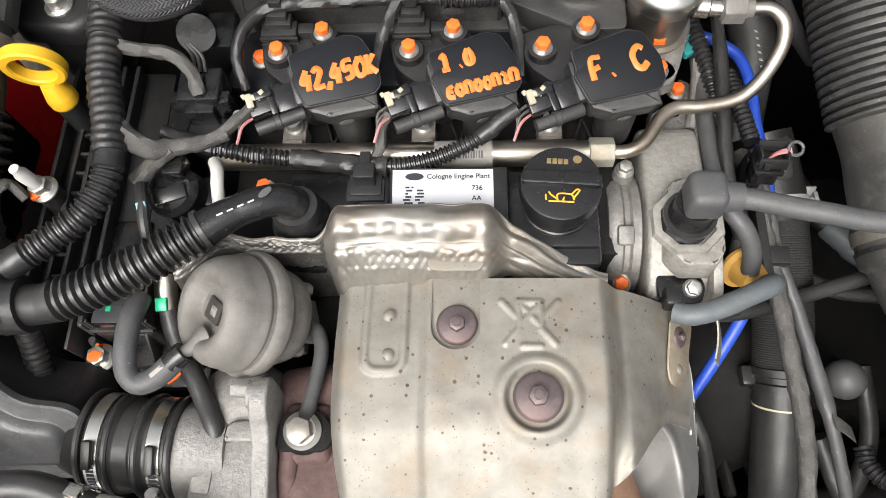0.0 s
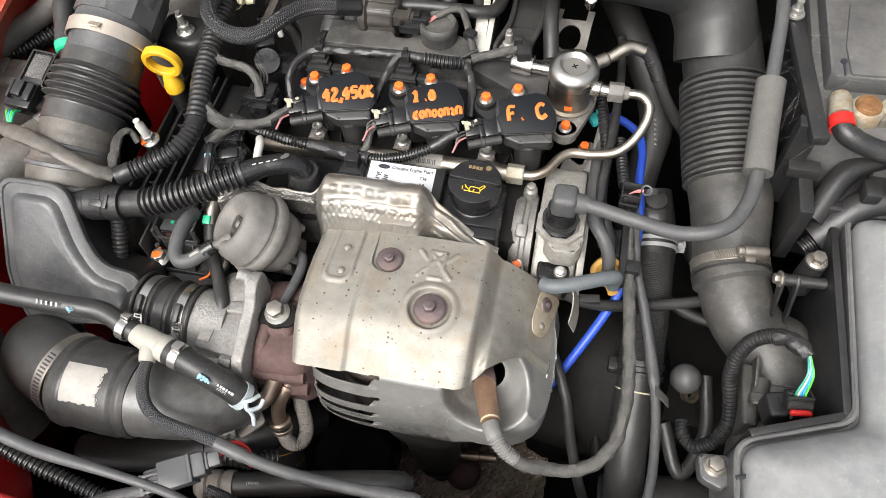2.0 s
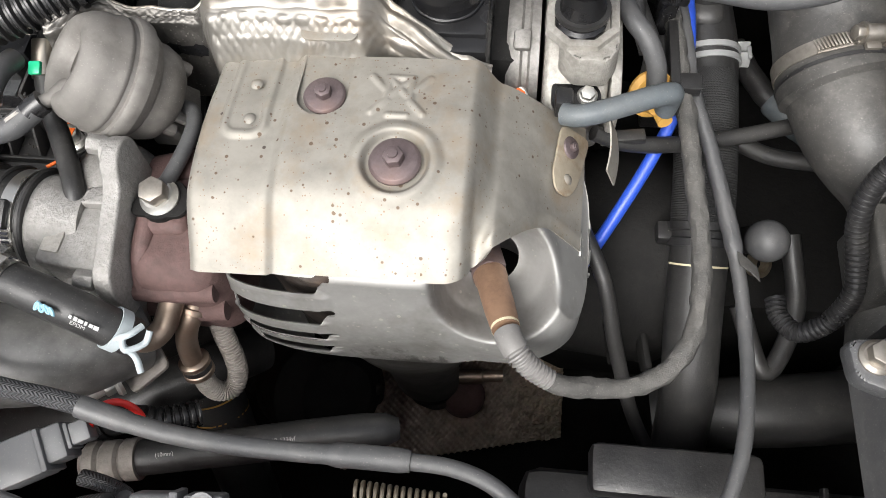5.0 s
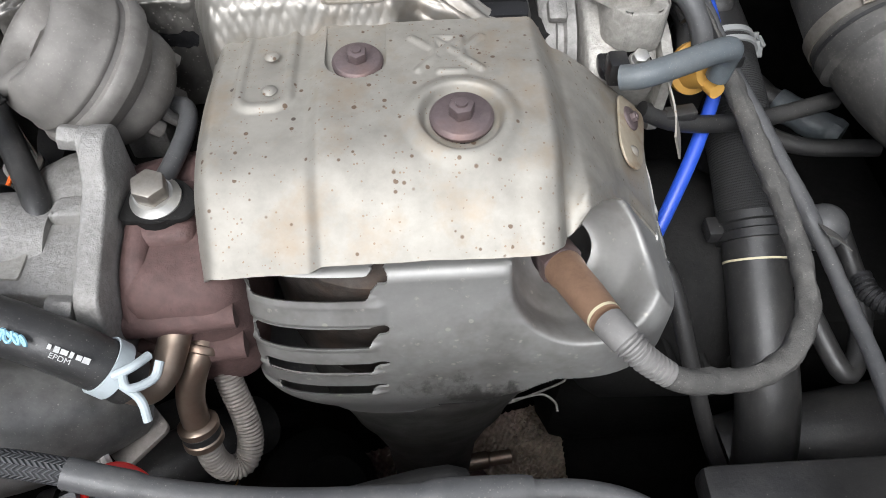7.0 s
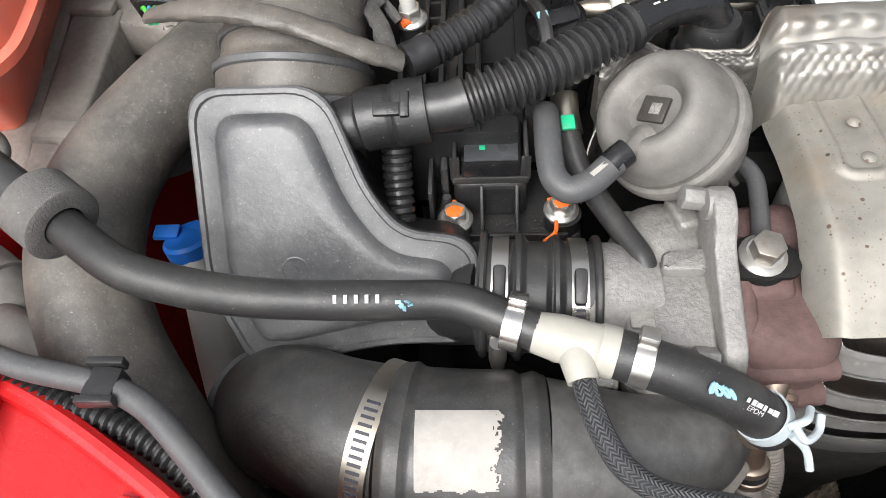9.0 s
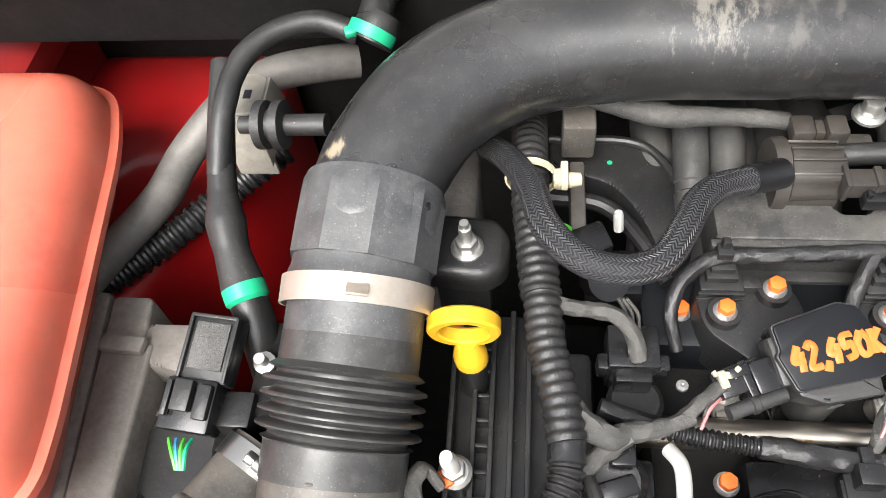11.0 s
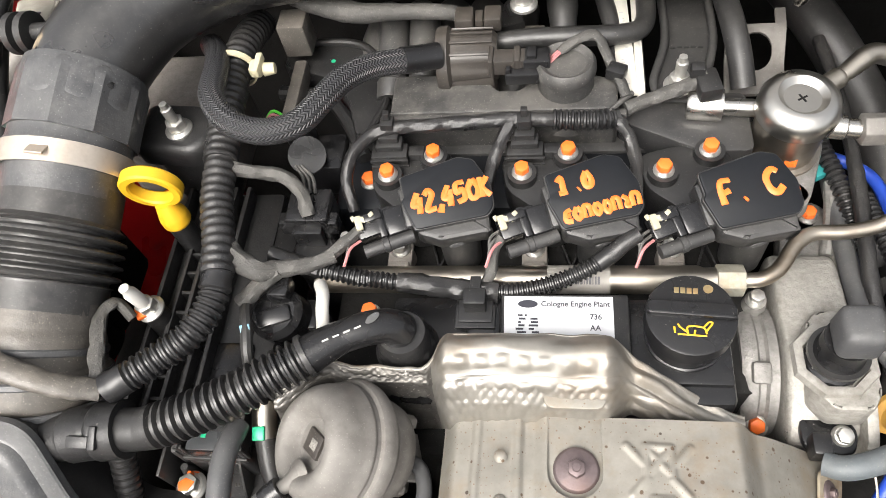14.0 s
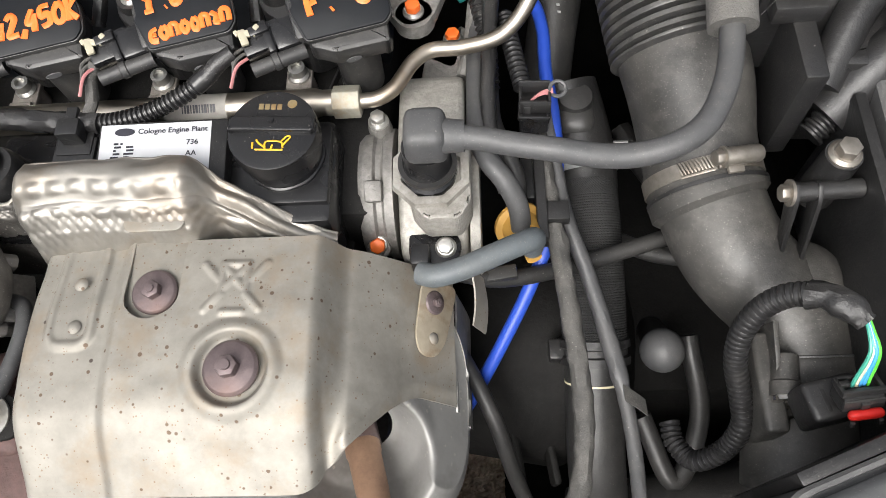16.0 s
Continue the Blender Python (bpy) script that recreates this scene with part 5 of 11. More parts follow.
mk("bolt_boss", merge(lathe([(0, 0), (0.0125, 0), (0.0125, 0.006), (0, 0.006)], pose(-0.098, 0.066, 0.836), 20), prism(round_poly([(-0.113, 0.055), (-0.084, 0.055), (-0.080, 0.066), (-0.090, 0.078), (-0.110, 0.076)], 0.006), 0.8395, 0.8425, 0.0008)), "iron", man)
mb = mk("flange_bolt", merge(lathe([(0, 0), (0.0105, 0), (0.0105, 0.0016), (0.009, 0.003), (0.008, 0.0045), (0, 0.0045)], seg=28)), "bolt", None, "tarnished steel banjo bolt with washers", "bolt")
mk("head", hex_head(0.0074, 0.0080, pose(0, 0, 0.0042)), "tarnish", mb)
mb.matrix_basis = axis_at((-0.098, 0.066, 0.8425), (0, -0.12, 1), 10)
mk("oil_feed_pipe", tube([(-0.0975, 0.067, 0.846), (-0.0955, 0.080, 0.843), (-0.0925, 0.098, 0.842), (-0.0915, 0.112, 0.842), (-0.0955, 0.123, 0.840), (-0.105, 0.128, 0.836), (-0.12, 0.13, 0.83)], [(0, 0.0048), (0.1, 0.0042), (1, 0.0042)], 0.002, 16), "rubber_grey", None, "grey sleeved oil feed pipe", "pipe")

# the oil return pipes in front of the manifold
op = thing("oil_return_pipe", (-0.09, 0.02, 0.78), "heat-tinted steel pipe with a clamp and braided end", "pipe")
mk("upper_bend", tube([(-0.089, 0.036, 0.813), (-0.0922, 0.0245, 0.811), (-0.0955, 0.016, 0.805), (-0.0985, 0.008, 0.801), (-0.1035, 0.001, 0.802), (-0.1080, -0.002, 0.812), (-0.1075, -0.003, 0.822)], 0.0066, 0.002, 20), "heat", op)
mk("collar", lathe([(0.0066, -0.002), (0.0086, -0.001), (0.0090, 0.0005), (0.0086, 0.002), (0.0066, 0.003)], axis_at((-0.0916, 0.0265, 0.8113), (-0.2, -0.9, -0.2)), 24), "heat", op)
mk("lower_bend", tube([(-0.085, 0.028, 0.797), (-0.0872, 0.020, 0.795), (-0.0915, 0.0135, 0.787), (-0.0950, 0.0085, 0.775), (-0.0948, 0.003, 0.764), (-0.0930, -0.0015, 0.753)], 0.0062, 0.002, 20), "heat", op)
mk("collar", lathe([(0.0062, -0.0015), (0.0080, -0.001), (0.0084, 0.0005), (0.0080, 0.002), (0.0062, 0.0025)], axis_at((-0.0868, 0.0215, 0.7953), (-0.2, -0.8, -0.35)), 24), "heat", op)
mk("ferrule", lathe([(0.0062, 0), (0.0078, 0.0005), (0.0092, 0.002), (0.0092, 0.005), (0.0082, 0.006), (0.0082, 0.009), (0.0092, 0.010), (0.0092, 0.013), (0.0066, 0.014)], axis_at((-0.0950, 0.0035, 0.7635), (0.10, -0.38, -0.92)), 26), "heat", op)
mk("seal", lathe([(0.0080, 0.0055), (0.0087, 0.006), (0.0087, 0.0092), (0.0080, 0.0095)], axis_at((-0.0950, 0.0035, 0.7635), (0.10, -0.38, -0.92)), 24), "rubber", op)
mk("braided_end", tube([(-0.0935, -0.001, 0.751), (-0.0915, -0.006, 0.739), (-0.0870, -0.007, 0.730), (-0.0800, -0.003, 0.728), (-0.0770, 0.005, 0.735), (-0.0785, 0.013, 0.746), (-0.0820, 0.021, 0.758), (-0.085, 0.03, 0.77)], 0.0064, 0.001, 18, (0.0019, 0.0007, 0, 1, 1.0)), "alu_dust", op, "ribbed metal hose")

# oxygen sensor
o2 = thing("oxygen_sensor", (0.085, 0.04, 0.79), "heat-tinted oxygen sensor with a grey sleeved lead", "sensor")
A, B = Vector((0.0705, 0.072, 0.7845)), Vector((0.0870, 0.019, 0.8030))
mk("nut", hex_head(0.0112, 0.016, axis_at(A, B - A)), "bolt_rust", o2)
mk("body", lathe([(0, 0), (0.0095, 0), (0.0095, 0.010), (0.0088, 0.012), (0.0086, 0.030), (0.0080, 0.040), (0.0074, 0.0455), (0, 0.0455)], axis_at(A + (B - A) * 0.18, B - A), 28), "sensor_tan", o2)
for k in (0.56, 0.86, 0.93):
    mk("ring", lathe([(0.0078, -0.0008), (0.0094 - 0.0018 * k, -0.0008), (0.0094 - 0.0018 * k, 0.0008), (0.0078, 0.0008), (0.0078, -0.0008)], axis_at(A + (B - A) * k, B - A), 28), "cream", o2, "pale tan ring")
mk("boot", tube([(0.0868, 0.0195, 0.803), (0.0895, 0.0135, 0.8045), (0.0935, 0.0078, 0.8038), (0.0985, 0.0035, 0.8005), (0.105, 0.0005, 0.796), (0.111, -0.0015, 0.792)], [(0, 0.0074), (0.35, 0.0072), (0.45, 0.0066), (1, 0.0058)], 0.0006, 18, (0.0027, 0.0014, 0.30, 1, 1.3)), "boot_grey", o2)
mk("lead", tube([(0.110, -0.0015, 0.7925), (0.118, -0.0025, 0.788), (0.130, -0.001, 0.783), (0.150, 0.002, 0.777), (0.172, 0.012, 0.775), (0.187, 0.033, 0.778), (0.1925, 0.062, 0.781), (0.1925, 0.095, 0.785), (0.189, 0.130, 0.790), (0.186, 0.160, 0.795), (0.182, 0.188, 0.80), (0.178, 0.225, 0.805), (0.174, 0.26, 0.80)], 0.0056, 0.003, 14, rough=0.22), "tape", o2)

# ---- engine top: rocker cover, coils, fuel rail, pump ----
rc = thing("rocker_cover", (-0.03, 0.26, 0.82), "black plastic rocker cover with ribs and bosses", "engine cover")
# Blackest plastic on base and ledge puts the recess's shade into their colour.
mk("base", rbox(0.255, 0.060, 0.040, 0.006, pose(-0.035, 0.305, 0.822)), "coil_top", rc)
mk("front_ledge", rbox(0.235, 0.040, 0.045, 0.004, pose(-0.035, 0.262, 0.785)), "coil_top", rc)
mk("rear_ledge", rbox(0.26, 0.04, 0.05, 0.004, pose(-0.03, 0.335, 0.815)), "pot", rc)
mk("front_deck", merge(rbox(0.185, 0.062, 0.050, 0.005, pose(-0.025, 0.187, 0.808)), rbox(0.060, 0.046, 0.008, 0.002, pose(0.036, 0.189, 0.853)), rbox(0.020, 0.030, 0.012, 0.003, pose(-0.062, 0.203, 0.855))), "gloss", rc)
for x in (-0.098, -0.092, -0.018, -0.012, 0.060, 0.066):
    mk("rib", rbox(0.0014, 0.022, 0.012, 0.0004, pose(x, 0.255, 0.829, 0, 0, 18 if round(x * 1000) % 4 else -18)), "plastic", rc)
mk("rear_deck", merge(prism(round_poly([(-0.125, 0.322), (0.012, 0.322), (0.012, 0.345), (-0.008, 0.352), (-0.012, 0.346), (-0.024, 0.346), (-0.040, 0.350), (-0.043, 0.342), (-0.047, 0.339), (-0.059, 0.339), (-0.063, 0.343), (-0.066, 0.354), (-0.125, 0.354)], 0.002), 0.860, 0.896, 0.0015), rbox(0.145, 0.005, 0.010, 0.001, pose(-0.056, 0.3195, 0.886))), "pot_dusty", rc)
mk("rear_wing", prism(round_poly([(0.012, 0.325), (0.060, 0.300), (0.088, 0.300), (0.088, 0.345), (0.012, 0.345)], 0.006), 0.855, 0.882, 0.0015), "pot", rc)
mk("breather_pot", merge(lathe([(0, 0), (0.0215, 0), (0.0205, 0.005), (0.0182, 0.010), (0.0170, 0.014), (0.0166, 0.032), (0.0176, 0.0335), (0.0180, 0.036), (0.0176, 0.0400), (0.0158, 0.0425), (0.0140, 0.0415), (0.0120, 0.0395), (0, 0.0390)], axis_at((-0.0185, 0.3420, 0.872), (0, 0.05, 1)), 44), rbox(0.016, 0.010, 0.020, 0.003, pose(-0.0185, 0.3270, 0.872), 3)), "pot_dusty", rc, "grey-black breather pot with a rolled rim")
bosses = []
feet = []
for k in range(3):
    x = -0.097 + 0.0797 * k
    bosses += [lathe([(0, 0), (0.0098, 0), (0.0085, 0.025), (0, 0.025)], pose(x, 0.2985, 0.860), 20), lathe([(0, 0), (0.0098, 0), (0.0085, 0.025), (0, 0.025)], pose(x - 0.0265, 0.2845, 0.860), 20)]
    feet.append(prism(round_poly([(x - 0.040, 0.300), (x - 0.036, 0.276), (x - 0.010, 0.255), (x + 0.016, 0.270), (x + 0.014, 0.296), (x + 0.004, 0.310), (x - 0.02, 0.306)], 0.008), 0.845, 0.880, 0.0015))
for b_ in bosses:
    mk("boss", b_, "plastic", rc)
for f in feet:
    mk("coil_foot", f, "plastic", rc)
ob_ = bolt_proto("cover_bolt", "zinc flange bolt with an orange-painted head", 0.0060, 0.0046, "orange", group="cover bolts")
place_bolts(ob_, [(-0.097 + 0.0797 * k, 0.2985, 0.8845) for k in range(3)] + [(-0.1235 + 0.0797 * k, 0.2845, 0.8845) for k in range(3)] +
            [(-0.141, 0.296, 0.862), (0.0845, 0.164, 0.812, (0, -0.6, 0.8)), (0.1085, 0.283, 0.862), (0.1285, 0.292, 0.826), (-0.128, 0.203, 0.862), (-0.262, 0.272, 0.878)])

# ignition coils
STROKES = {"4": (((0.45, 1), (0.05, 0.42), (0.7, 0.38)), ((0.55, 0.75), (0.45, -0.05))), "2": (((0.05, 0.8), (0.35, 1), (0.6, 0.75), (0.1, 0.05), (0.75, 0.02)),), ",": (((0.3, 0.15), (0.1, -0.25)),),
           "5": (((0.7, 1), (0.15, 0.95), (0.12, 0.55), (0.55, 0.6), (0.6, 0.2), (0.1, 0.05)),), "0": (((0.4, 1), (0.08, 0.6), (0.2, 0.08), (0.6, 0.12), (0.7, 0.6), (0.4, 1)),), "K": (((0.1, 1), (0.1, 0.0)), ((0.6, 0.95), (0.12, 0.5), (0.65, 0.0))),
           "1": (((0.1, 0.75), (0.45, 1), (0.45, 0.05)), ((0.05, 0.03), (0.75, 0.03))), ".": (((0.2, 0.02), (0.32, 0.06)),), "F": (((0.75, 1), (0.15, 0.95), (0.1, 0.0)), ((0.12, 0.5), (0.6, 0.55))), "C": (((0.8, 0.85), (0.5, 1), (0.12, 0.7), (0.15, 0.2), (0.5, 0.0), (0.9, 0.2)),),
           "a": (((0.7, 0.85), (0.2, 0.7), (0.15, 0.2), (0.7, 0.1)), ((0.15, 0.5), (0.6, 0.5))), "b": (((0.4, 0.9), (0.1, 0.5), (0.4, 0.1), (0.75, 0.5), (0.4, 0.9)),), "d": (((0.1, 0.1), (0.12, 0.85), (0.6, 0.8), (0.65, 0.1)),), "e": (((0.1, 0.9), (0.5, 0.6), (0.3, 0.2), (0.7, 0.1)),)}


def paint_marks(text, x, y, size, gap, m, parent, w=0.0014, lean=0.06):
    """Hand-painted strokes on a flat face; small letters stand for scribbled shapes."""
    made = []
    for ch in text:
        if ch != " ":
            for st in STROKES[ch]:
                pts = [m @ Vector((x + (px + lean * py) * size * 0.72, y + py * size, 0.0001)) for px, py in st]
                made.append(tube(pts, w, 0.0008, 8, flat=0.35, rough=0.35))
        x += gap * (0.5 if ch in ".," else 1)
    return mk("marking", merge(*made), "orange", parent, "orange hand-painted marking")


coil_label = "black ignition coil with orange hand-painted marks"
COIL = Matrix(((0.953, -0.29, 0, 0), (0.29, 0.953, 0, 0), (0, 0, 1, 0), (0, 0, 0, 1))) @ pose(0, 0, 0, 17, 0, 0)
for k in range(3):
    base = Vector((-0.110 + 0.0797 * k, 0.264, 0.9085))
    m = Matrix.Translation(base) @ COIL
    c = thing("ignition_coil", base + Vector((0.02, -0.02, -0.05)), coil_label, "ignition coil", "ignition coils")
    plate = round_poly([(0.0, 0.0), (0.0, -0.012), (-0.002, -0.014), (0.002, -0.0315), (0.042, -0.0335), (0.0465, -0.029), (0.0475, -0.016), (0.042, 0.0), (0.034, 0.0035)], 0.002, 3)
    mk("top_plate", prism(plate, -0.0030, 0.0, 0.0007, m, 2), "coil_top", c)
    # Paler rim paints in the highlight along the plate's bevelled edge.
    mk("plate_rim", prism([(x * 1.03 - 0.0006, y * 1.04 + 0.0008) for x, y in plate], -0.0052, -0.0012, 0.0009, m, 2), "pot", c, "rim in paler plastic for the edge highlight")
    mk("body", merge(prism(round_poly([(0.002, -0.001), (0.003, -0.0335), (0.014, -0.0400), (0.042, -0.0420), (0.0465, -0.016), (0.040, -0.001)], 0.002), -0.021, -0.0045, 0.0025, m), rbox(0.008, 0.024, 0.014, 0.002, m @ pose(0.001, -0.016, -0.018))), "pot", c)
    mk("stem", lathe([(0, -0.062), (0.0115, -0.062), (0.0125, -0.03), (0.0125, -0.015), (0, -0.015)], Matrix.Translation(base + Vector((0.0300, -0.013, 0.0))), 24), "rubber", c)
    mk("oval_badge", lathe([(0, 0.0002), (0.0042, 0.0002), (0.0044, 0.0), (0, 0)], m @ pose(0.022, -0.0418, -0.0145, 75, 0, 0) @ Matrix.Diagonal((1, 0.45, 1, 1)), 20), "dusty", c)
    con = mk("connector", merge(rbox(0.014, 0.016, 0.013, 0.0015, m @ pose(0, 0.0065, 0.0) @ pose(-0.0070, -0.0270, -0.0195, 0, 0, 4)), rbox(0.022, 0.014, 0.010, 0.0012, m @ pose(0, 0.0065, 0.0) @ pose(-0.0195, -0.0255, -0.0180, 0, 0, 6)), rbox(0.004, 0.0175, 0.013, 0.0008, m @ pose(0, 0.0065, 0.0) @ pose(-0.0165, -0.0265, -0.0195, 0, 0, 6)), rbox(0.010, 0.0050, 0.004, 0.0008, m @ pose(0, 0.0065, 0.0) @ pose(-0.0200, -0.0225, -0.0085, 0, 0, 6))), "gloss", c)
    mk("barrel", lathe([(0, 0), (0.0040, 0), (0.0040, 0.014), (0.0046, 0.0145), (0.0046, 0.0175), (0.0038, 0.018), (0.0038, 0.029), (0, 0.029)], m @ pose(0, 0.0060, 0.0) @ axis_at((0.000, -0.0365, -0.0125), (-1, -0.10, 0.02)), 18), "pot", con, "grey round plug shell")
    mk("lock_tab", merge(rbox(0.0040, 0.0085, 0.0026, 0.0007, m @ pose(0, 0.0065, 0.0) @ pose(-0.0285, -0.0245, -0.0072, 0, 8, 4)), rbox(0.0070, 0.0034, 0.0024, 0.0006, m @ pose(0, 0.0065, 0.0) @ pose(-0.0250, -0.0230, -0.0072, 6, 0, -14)), rbox(0.0030, 0.0026, 0.0022, 0.0005, m @ pose(0, 0.0065, 0.0) @ pose(-0.0205, -0.0215, -0.0062, 0, 0, 30)), rbox(0.0022, 0.0030, 0.0024, 0.0005, m @ pose(0, 0.0065, 0.0) @ pose(-0.0310, -0.0210, -0.0078, 0, 0, 20))), "tabcream", con, "torn cream locking tab")
    for j, wm in enumerate(("wire_pink", "tape", "tape")):
        e = m @ Vector((-0.0290, -0.0255 + 0.003 * j, -0.013))
        mk("wire", tube([e, e + Vector((-0.006, -0.006, 0.0)), e + Vector((-0.010 + 0.002 * j, -0.014, -0.006))], 0.0009, 0.002, 6), wm, con)
    t = m @ pose(0, 0, 0.0002)
    if k == 0:
        paint_marks("42,450K", 0.0030, -0.0230, 0.0115, 0.0070, t, c, 0.0017)
    elif k == 1:
        paint_marks("1.0", 0.0045, -0.0125, 0.009, 0.0095, t, c, 0.0017)
        paint_marks("abdbbded", 0.0035, -0.0295, 0.0085, 0.0053, t, c, 0.0014)
    else:
        paint_marks("F. C", 0.0065, -0.0200, 0.0125, 0.0098, t, c, 0.0018)

# fuel rail
rail = thing("fuel_rail", (-0.05, 0.232, 0.84), "stained steel fuel rail with a printed label", "fuel rail")
mk("tube", lathe([(0, 0), (0.0065, 0), (0.0082, 0.003), (0.0082, 0.222), (0.007, 0.226), (0.007, 0.232), (0, 0.232)], axis_at((-0.168, 0.232, 0.850), (1, 0, 0.01)), 32), "steel_dull", rail)
mk("nut", merge(hex_head(0.0092, 0.015, axis_at((0.064, 0.232, 0.852), (1, 0, 0))), lathe([(0, 0), (0.0072, 0), (0.0072, 0.004), (0, 0.004)], axis_at((0.0605, 0.232, 0.852), (1, 0, 0)), 20)), "zincpale", rail)
mk("label", tube([(-0.029, 0.232, 0.8514), (0.006, 0.232, 0.8517)], 0.00835, 0.004, 30), "oldpaper", rail, "pale printed rail label")
mk("bar_print", merge(*[rbox(0.0005 + 0.0004 * (j % 3), 0.0045, 0.0002, 0, Matrix.Translation((-0.018 + 0.0016 * j, 0.2275, 0.8588)) @ pose(0, 0, 0, 32, 0, 0)) for j in range(12)]), "ink", rail)
mk("marking", merge(*[rbox(0.0035, 0.0016, 0.0002, 0, Matrix.Translation((-0.100 + 0.005 * j, 0.2275, 0.8582)) @ pose(0, 0, 0, 32, 0, 0)) for j in range(4)]), "brass", rail, "faded brown print")
for x in (-0.119, -0.037, 0.0420):
    inj = thing("rail_bolt", (x, 0.262, 0.835), "zinc rail bracket bolt on a short boss", "bolt", "rail bolts")
    mk("boss", merge(lathe([(0, 0), (0.0085, 0), (0.0075, 0.018), (0, 0.018)], pose(x, 0.2545, 0.828), 20), rbox(0.0150, 0.0240, 0.004, 0.001, pose(x, 0.248, 0.8435)), rbox(0.0130, 0.0040, 0.007, 0.001, pose(x, 0.2430, 0.8435))), "alu_dust", inj)
    mk("bolt", merge(lathe([(0, 0), (0.0062, 0), (0.0062, 0.0015), (0.0048, 0.003), (0.0048, 0.008), (0.003, 0.0082), (0.003, 0.006), (0, 0.006)], pose(x, 0.2550, 0.8472), 24)), "bolt", inj)

fp = thing("high_pressure_pipe", (0.13, 0.265, 0.85), "bent dull steel fuel pipe with a hex nut", "pipe")
mk("pipe", tube([(0.074, 0.232, 0.852), (0.088, 0.232, 0.8535), (0.098, 0.238, 0.855), (0.108, 0.252, 0.8575), (0.118, 0.259, 0.858), (0.135, 0.260, 0.858), (0.155, 0.264, 0.860), (0.168, 0.273, 0.867), (0.177, 0.286, 0.880), (0.1775, 0.297, 0.888), (0.170, 0.304, 0.892), (0.158, 0.305, 0.892), (0.148, 0.305, 0.892)], 0.0043, 0.002, 18), "steel_dull", fp)
mk("nut", merge(hex_head(0.0092, 0.013, axis_at((0.141, 0.305, 0.892), (1, 0, 0))), lathe([(0, 0), (0.0062, 0), (0.0056, 0.005), (0, 0.005)], axis_at((0.154, 0.305, 0.892), (1, 0, 0)), 18)), "zinc", fp)

pump = thing("fuel_pump", (0.107, 0.318, 0.86), "bright steel high-pressure fuel pump", "fuel pump")
PT = Matrix.Translation((0.1075, 0.318, 0.8615)) @ pose(0, 0, 0, 3, 2, 0)
mk("cap", lathe([(0, 0.0455), (0.010, 0.0455), (0.0115, 0.0468), (0.0135, 0.0485), (0.0165, 0.0483), (0.0205, 0.0455), (0.0225, 0.0410), (0.0225, 0.034), (0.0215, 0.0325), (0.0205, 0.0315), (0, 0.0315)], PT, 44), "steel", pump)
mk("barrel", lathe([(0, 0.0), (0.0225, 0.0), (0.0225, 0.003), (0.0195, 0.004), (0.0195, 0.0322), (0, 0.0322)], PT, 40), "steel_dull", pump)
mk("flange", merge(prism(round_poly([(0.078, 0.327), (0.094, 0.284), (0.104, 0.272), (0.119, 0.278), (0.135, 0.325), (0.125, 0.350), (0.09, 0.350)], 0.012), 0.852, 0.861, 0.0015), lathe([(0, 0), (0.0115, 0), (0.0105, 0.008), (0, 0.008)], pose(0.1085, 0.283, 0.853), 24)), "alu_grime", pump)
mk("outlet", lathe([(0, 0), (0.0068, 0), (0.0068, 0.008), (0.0055, 0.009), (0.0055, 0.016), (0, 0.016)], axis_at((0.126, 0.309, 0.8905), (1, -0.15, 0)), 20), "steel", pump)
mk("valve", merge(lathe([(0, 0), (0.0098, 0), (0.0098, 0.018), (0.0085, 0.020), (0, 0.020)], axis_at((0.0715, 0.329, 0.888), (-1, 0.12, 0)), 26), lathe([(0, 0), (0.0052, 0), (0.0052, 0.022), (0, 0.022)], axis_at((0.092, 0.326, 0.888), (-1, 0.1, 0)), 18)), "steel", pump)
mk("stamp", merge(rbox(0.006, 0.0012, 0.0003, 0, PT @ pose(0, 0, 0.0453, 0, 0, 30)), rbox(0.0012, 0.006, 0.0003, 0, PT @ pose(0, 0, 0.0453, 0, 0, 30))), "iron", pump)
mk("paint_dab", rbox(0.007, 0.006, 0.0006, 0.0002, pose(0.1085, 0.2982, 0.872, 80, 0, 0)), "orange", pump, "orange paint dab")
rl = thing("fuel_return_line", (0.16, 0.36, 0.88), "steel union with a black return hose", "hose")
mk("union", tube([(0.126, 0.335, 0.893), (0.140, 0.345, 0.895), (0.155, 0.356, 0.898), (0.168, 0.357, 0.894)], [(0, 0.0062), (0.25, 0.0062), (0.28, 0.0048), (0.6, 0.0062), (1, 0.0058)], 0.001, 18), "steel_dull", rl)
mk("hose", tube([(0.166, 0.360, 0.896), (0.178, 0.356, 0.883), (0.188, 0.347, 0.866), (0.200, 0.341, 0.846), (0.215, 0.338, 0.825), (0.235, 0.336, 0.80)], [(0, 0.0056), (0.2, 0.0062), (0.3, 0.0056), (1, 0.0058)], 0.002, 16), "rubber", rl)
mk("crimp", tube([(0.176, 0.3565, 0.885), (0.181, 0.3535, 0.877), (0.186, 0.349, 0.869)], 0.0066, 0.001, 16, (0.0026, 0.0008, 0.0, 1, 1.4)), "plastic", rl)

# dark hoses and cables behind the pump
bhs = thing("bypass_hose", (0.18, 0.38, 0.80), "thick black coolant hose low behind the pump", "hose")
mk("hose", tube([(0.140, 0.490, 0.842), (0.158, 0.452, 0.836), (0.176, 0.420, 0.822), (0.190, 0.388, 0.808), (0.197, 0.355, 0.796), (0.192, 0.325, 0.782), (0.186, 0.29, 0.76)], 0.0165, 0.004, 24), "rubber", bhs)
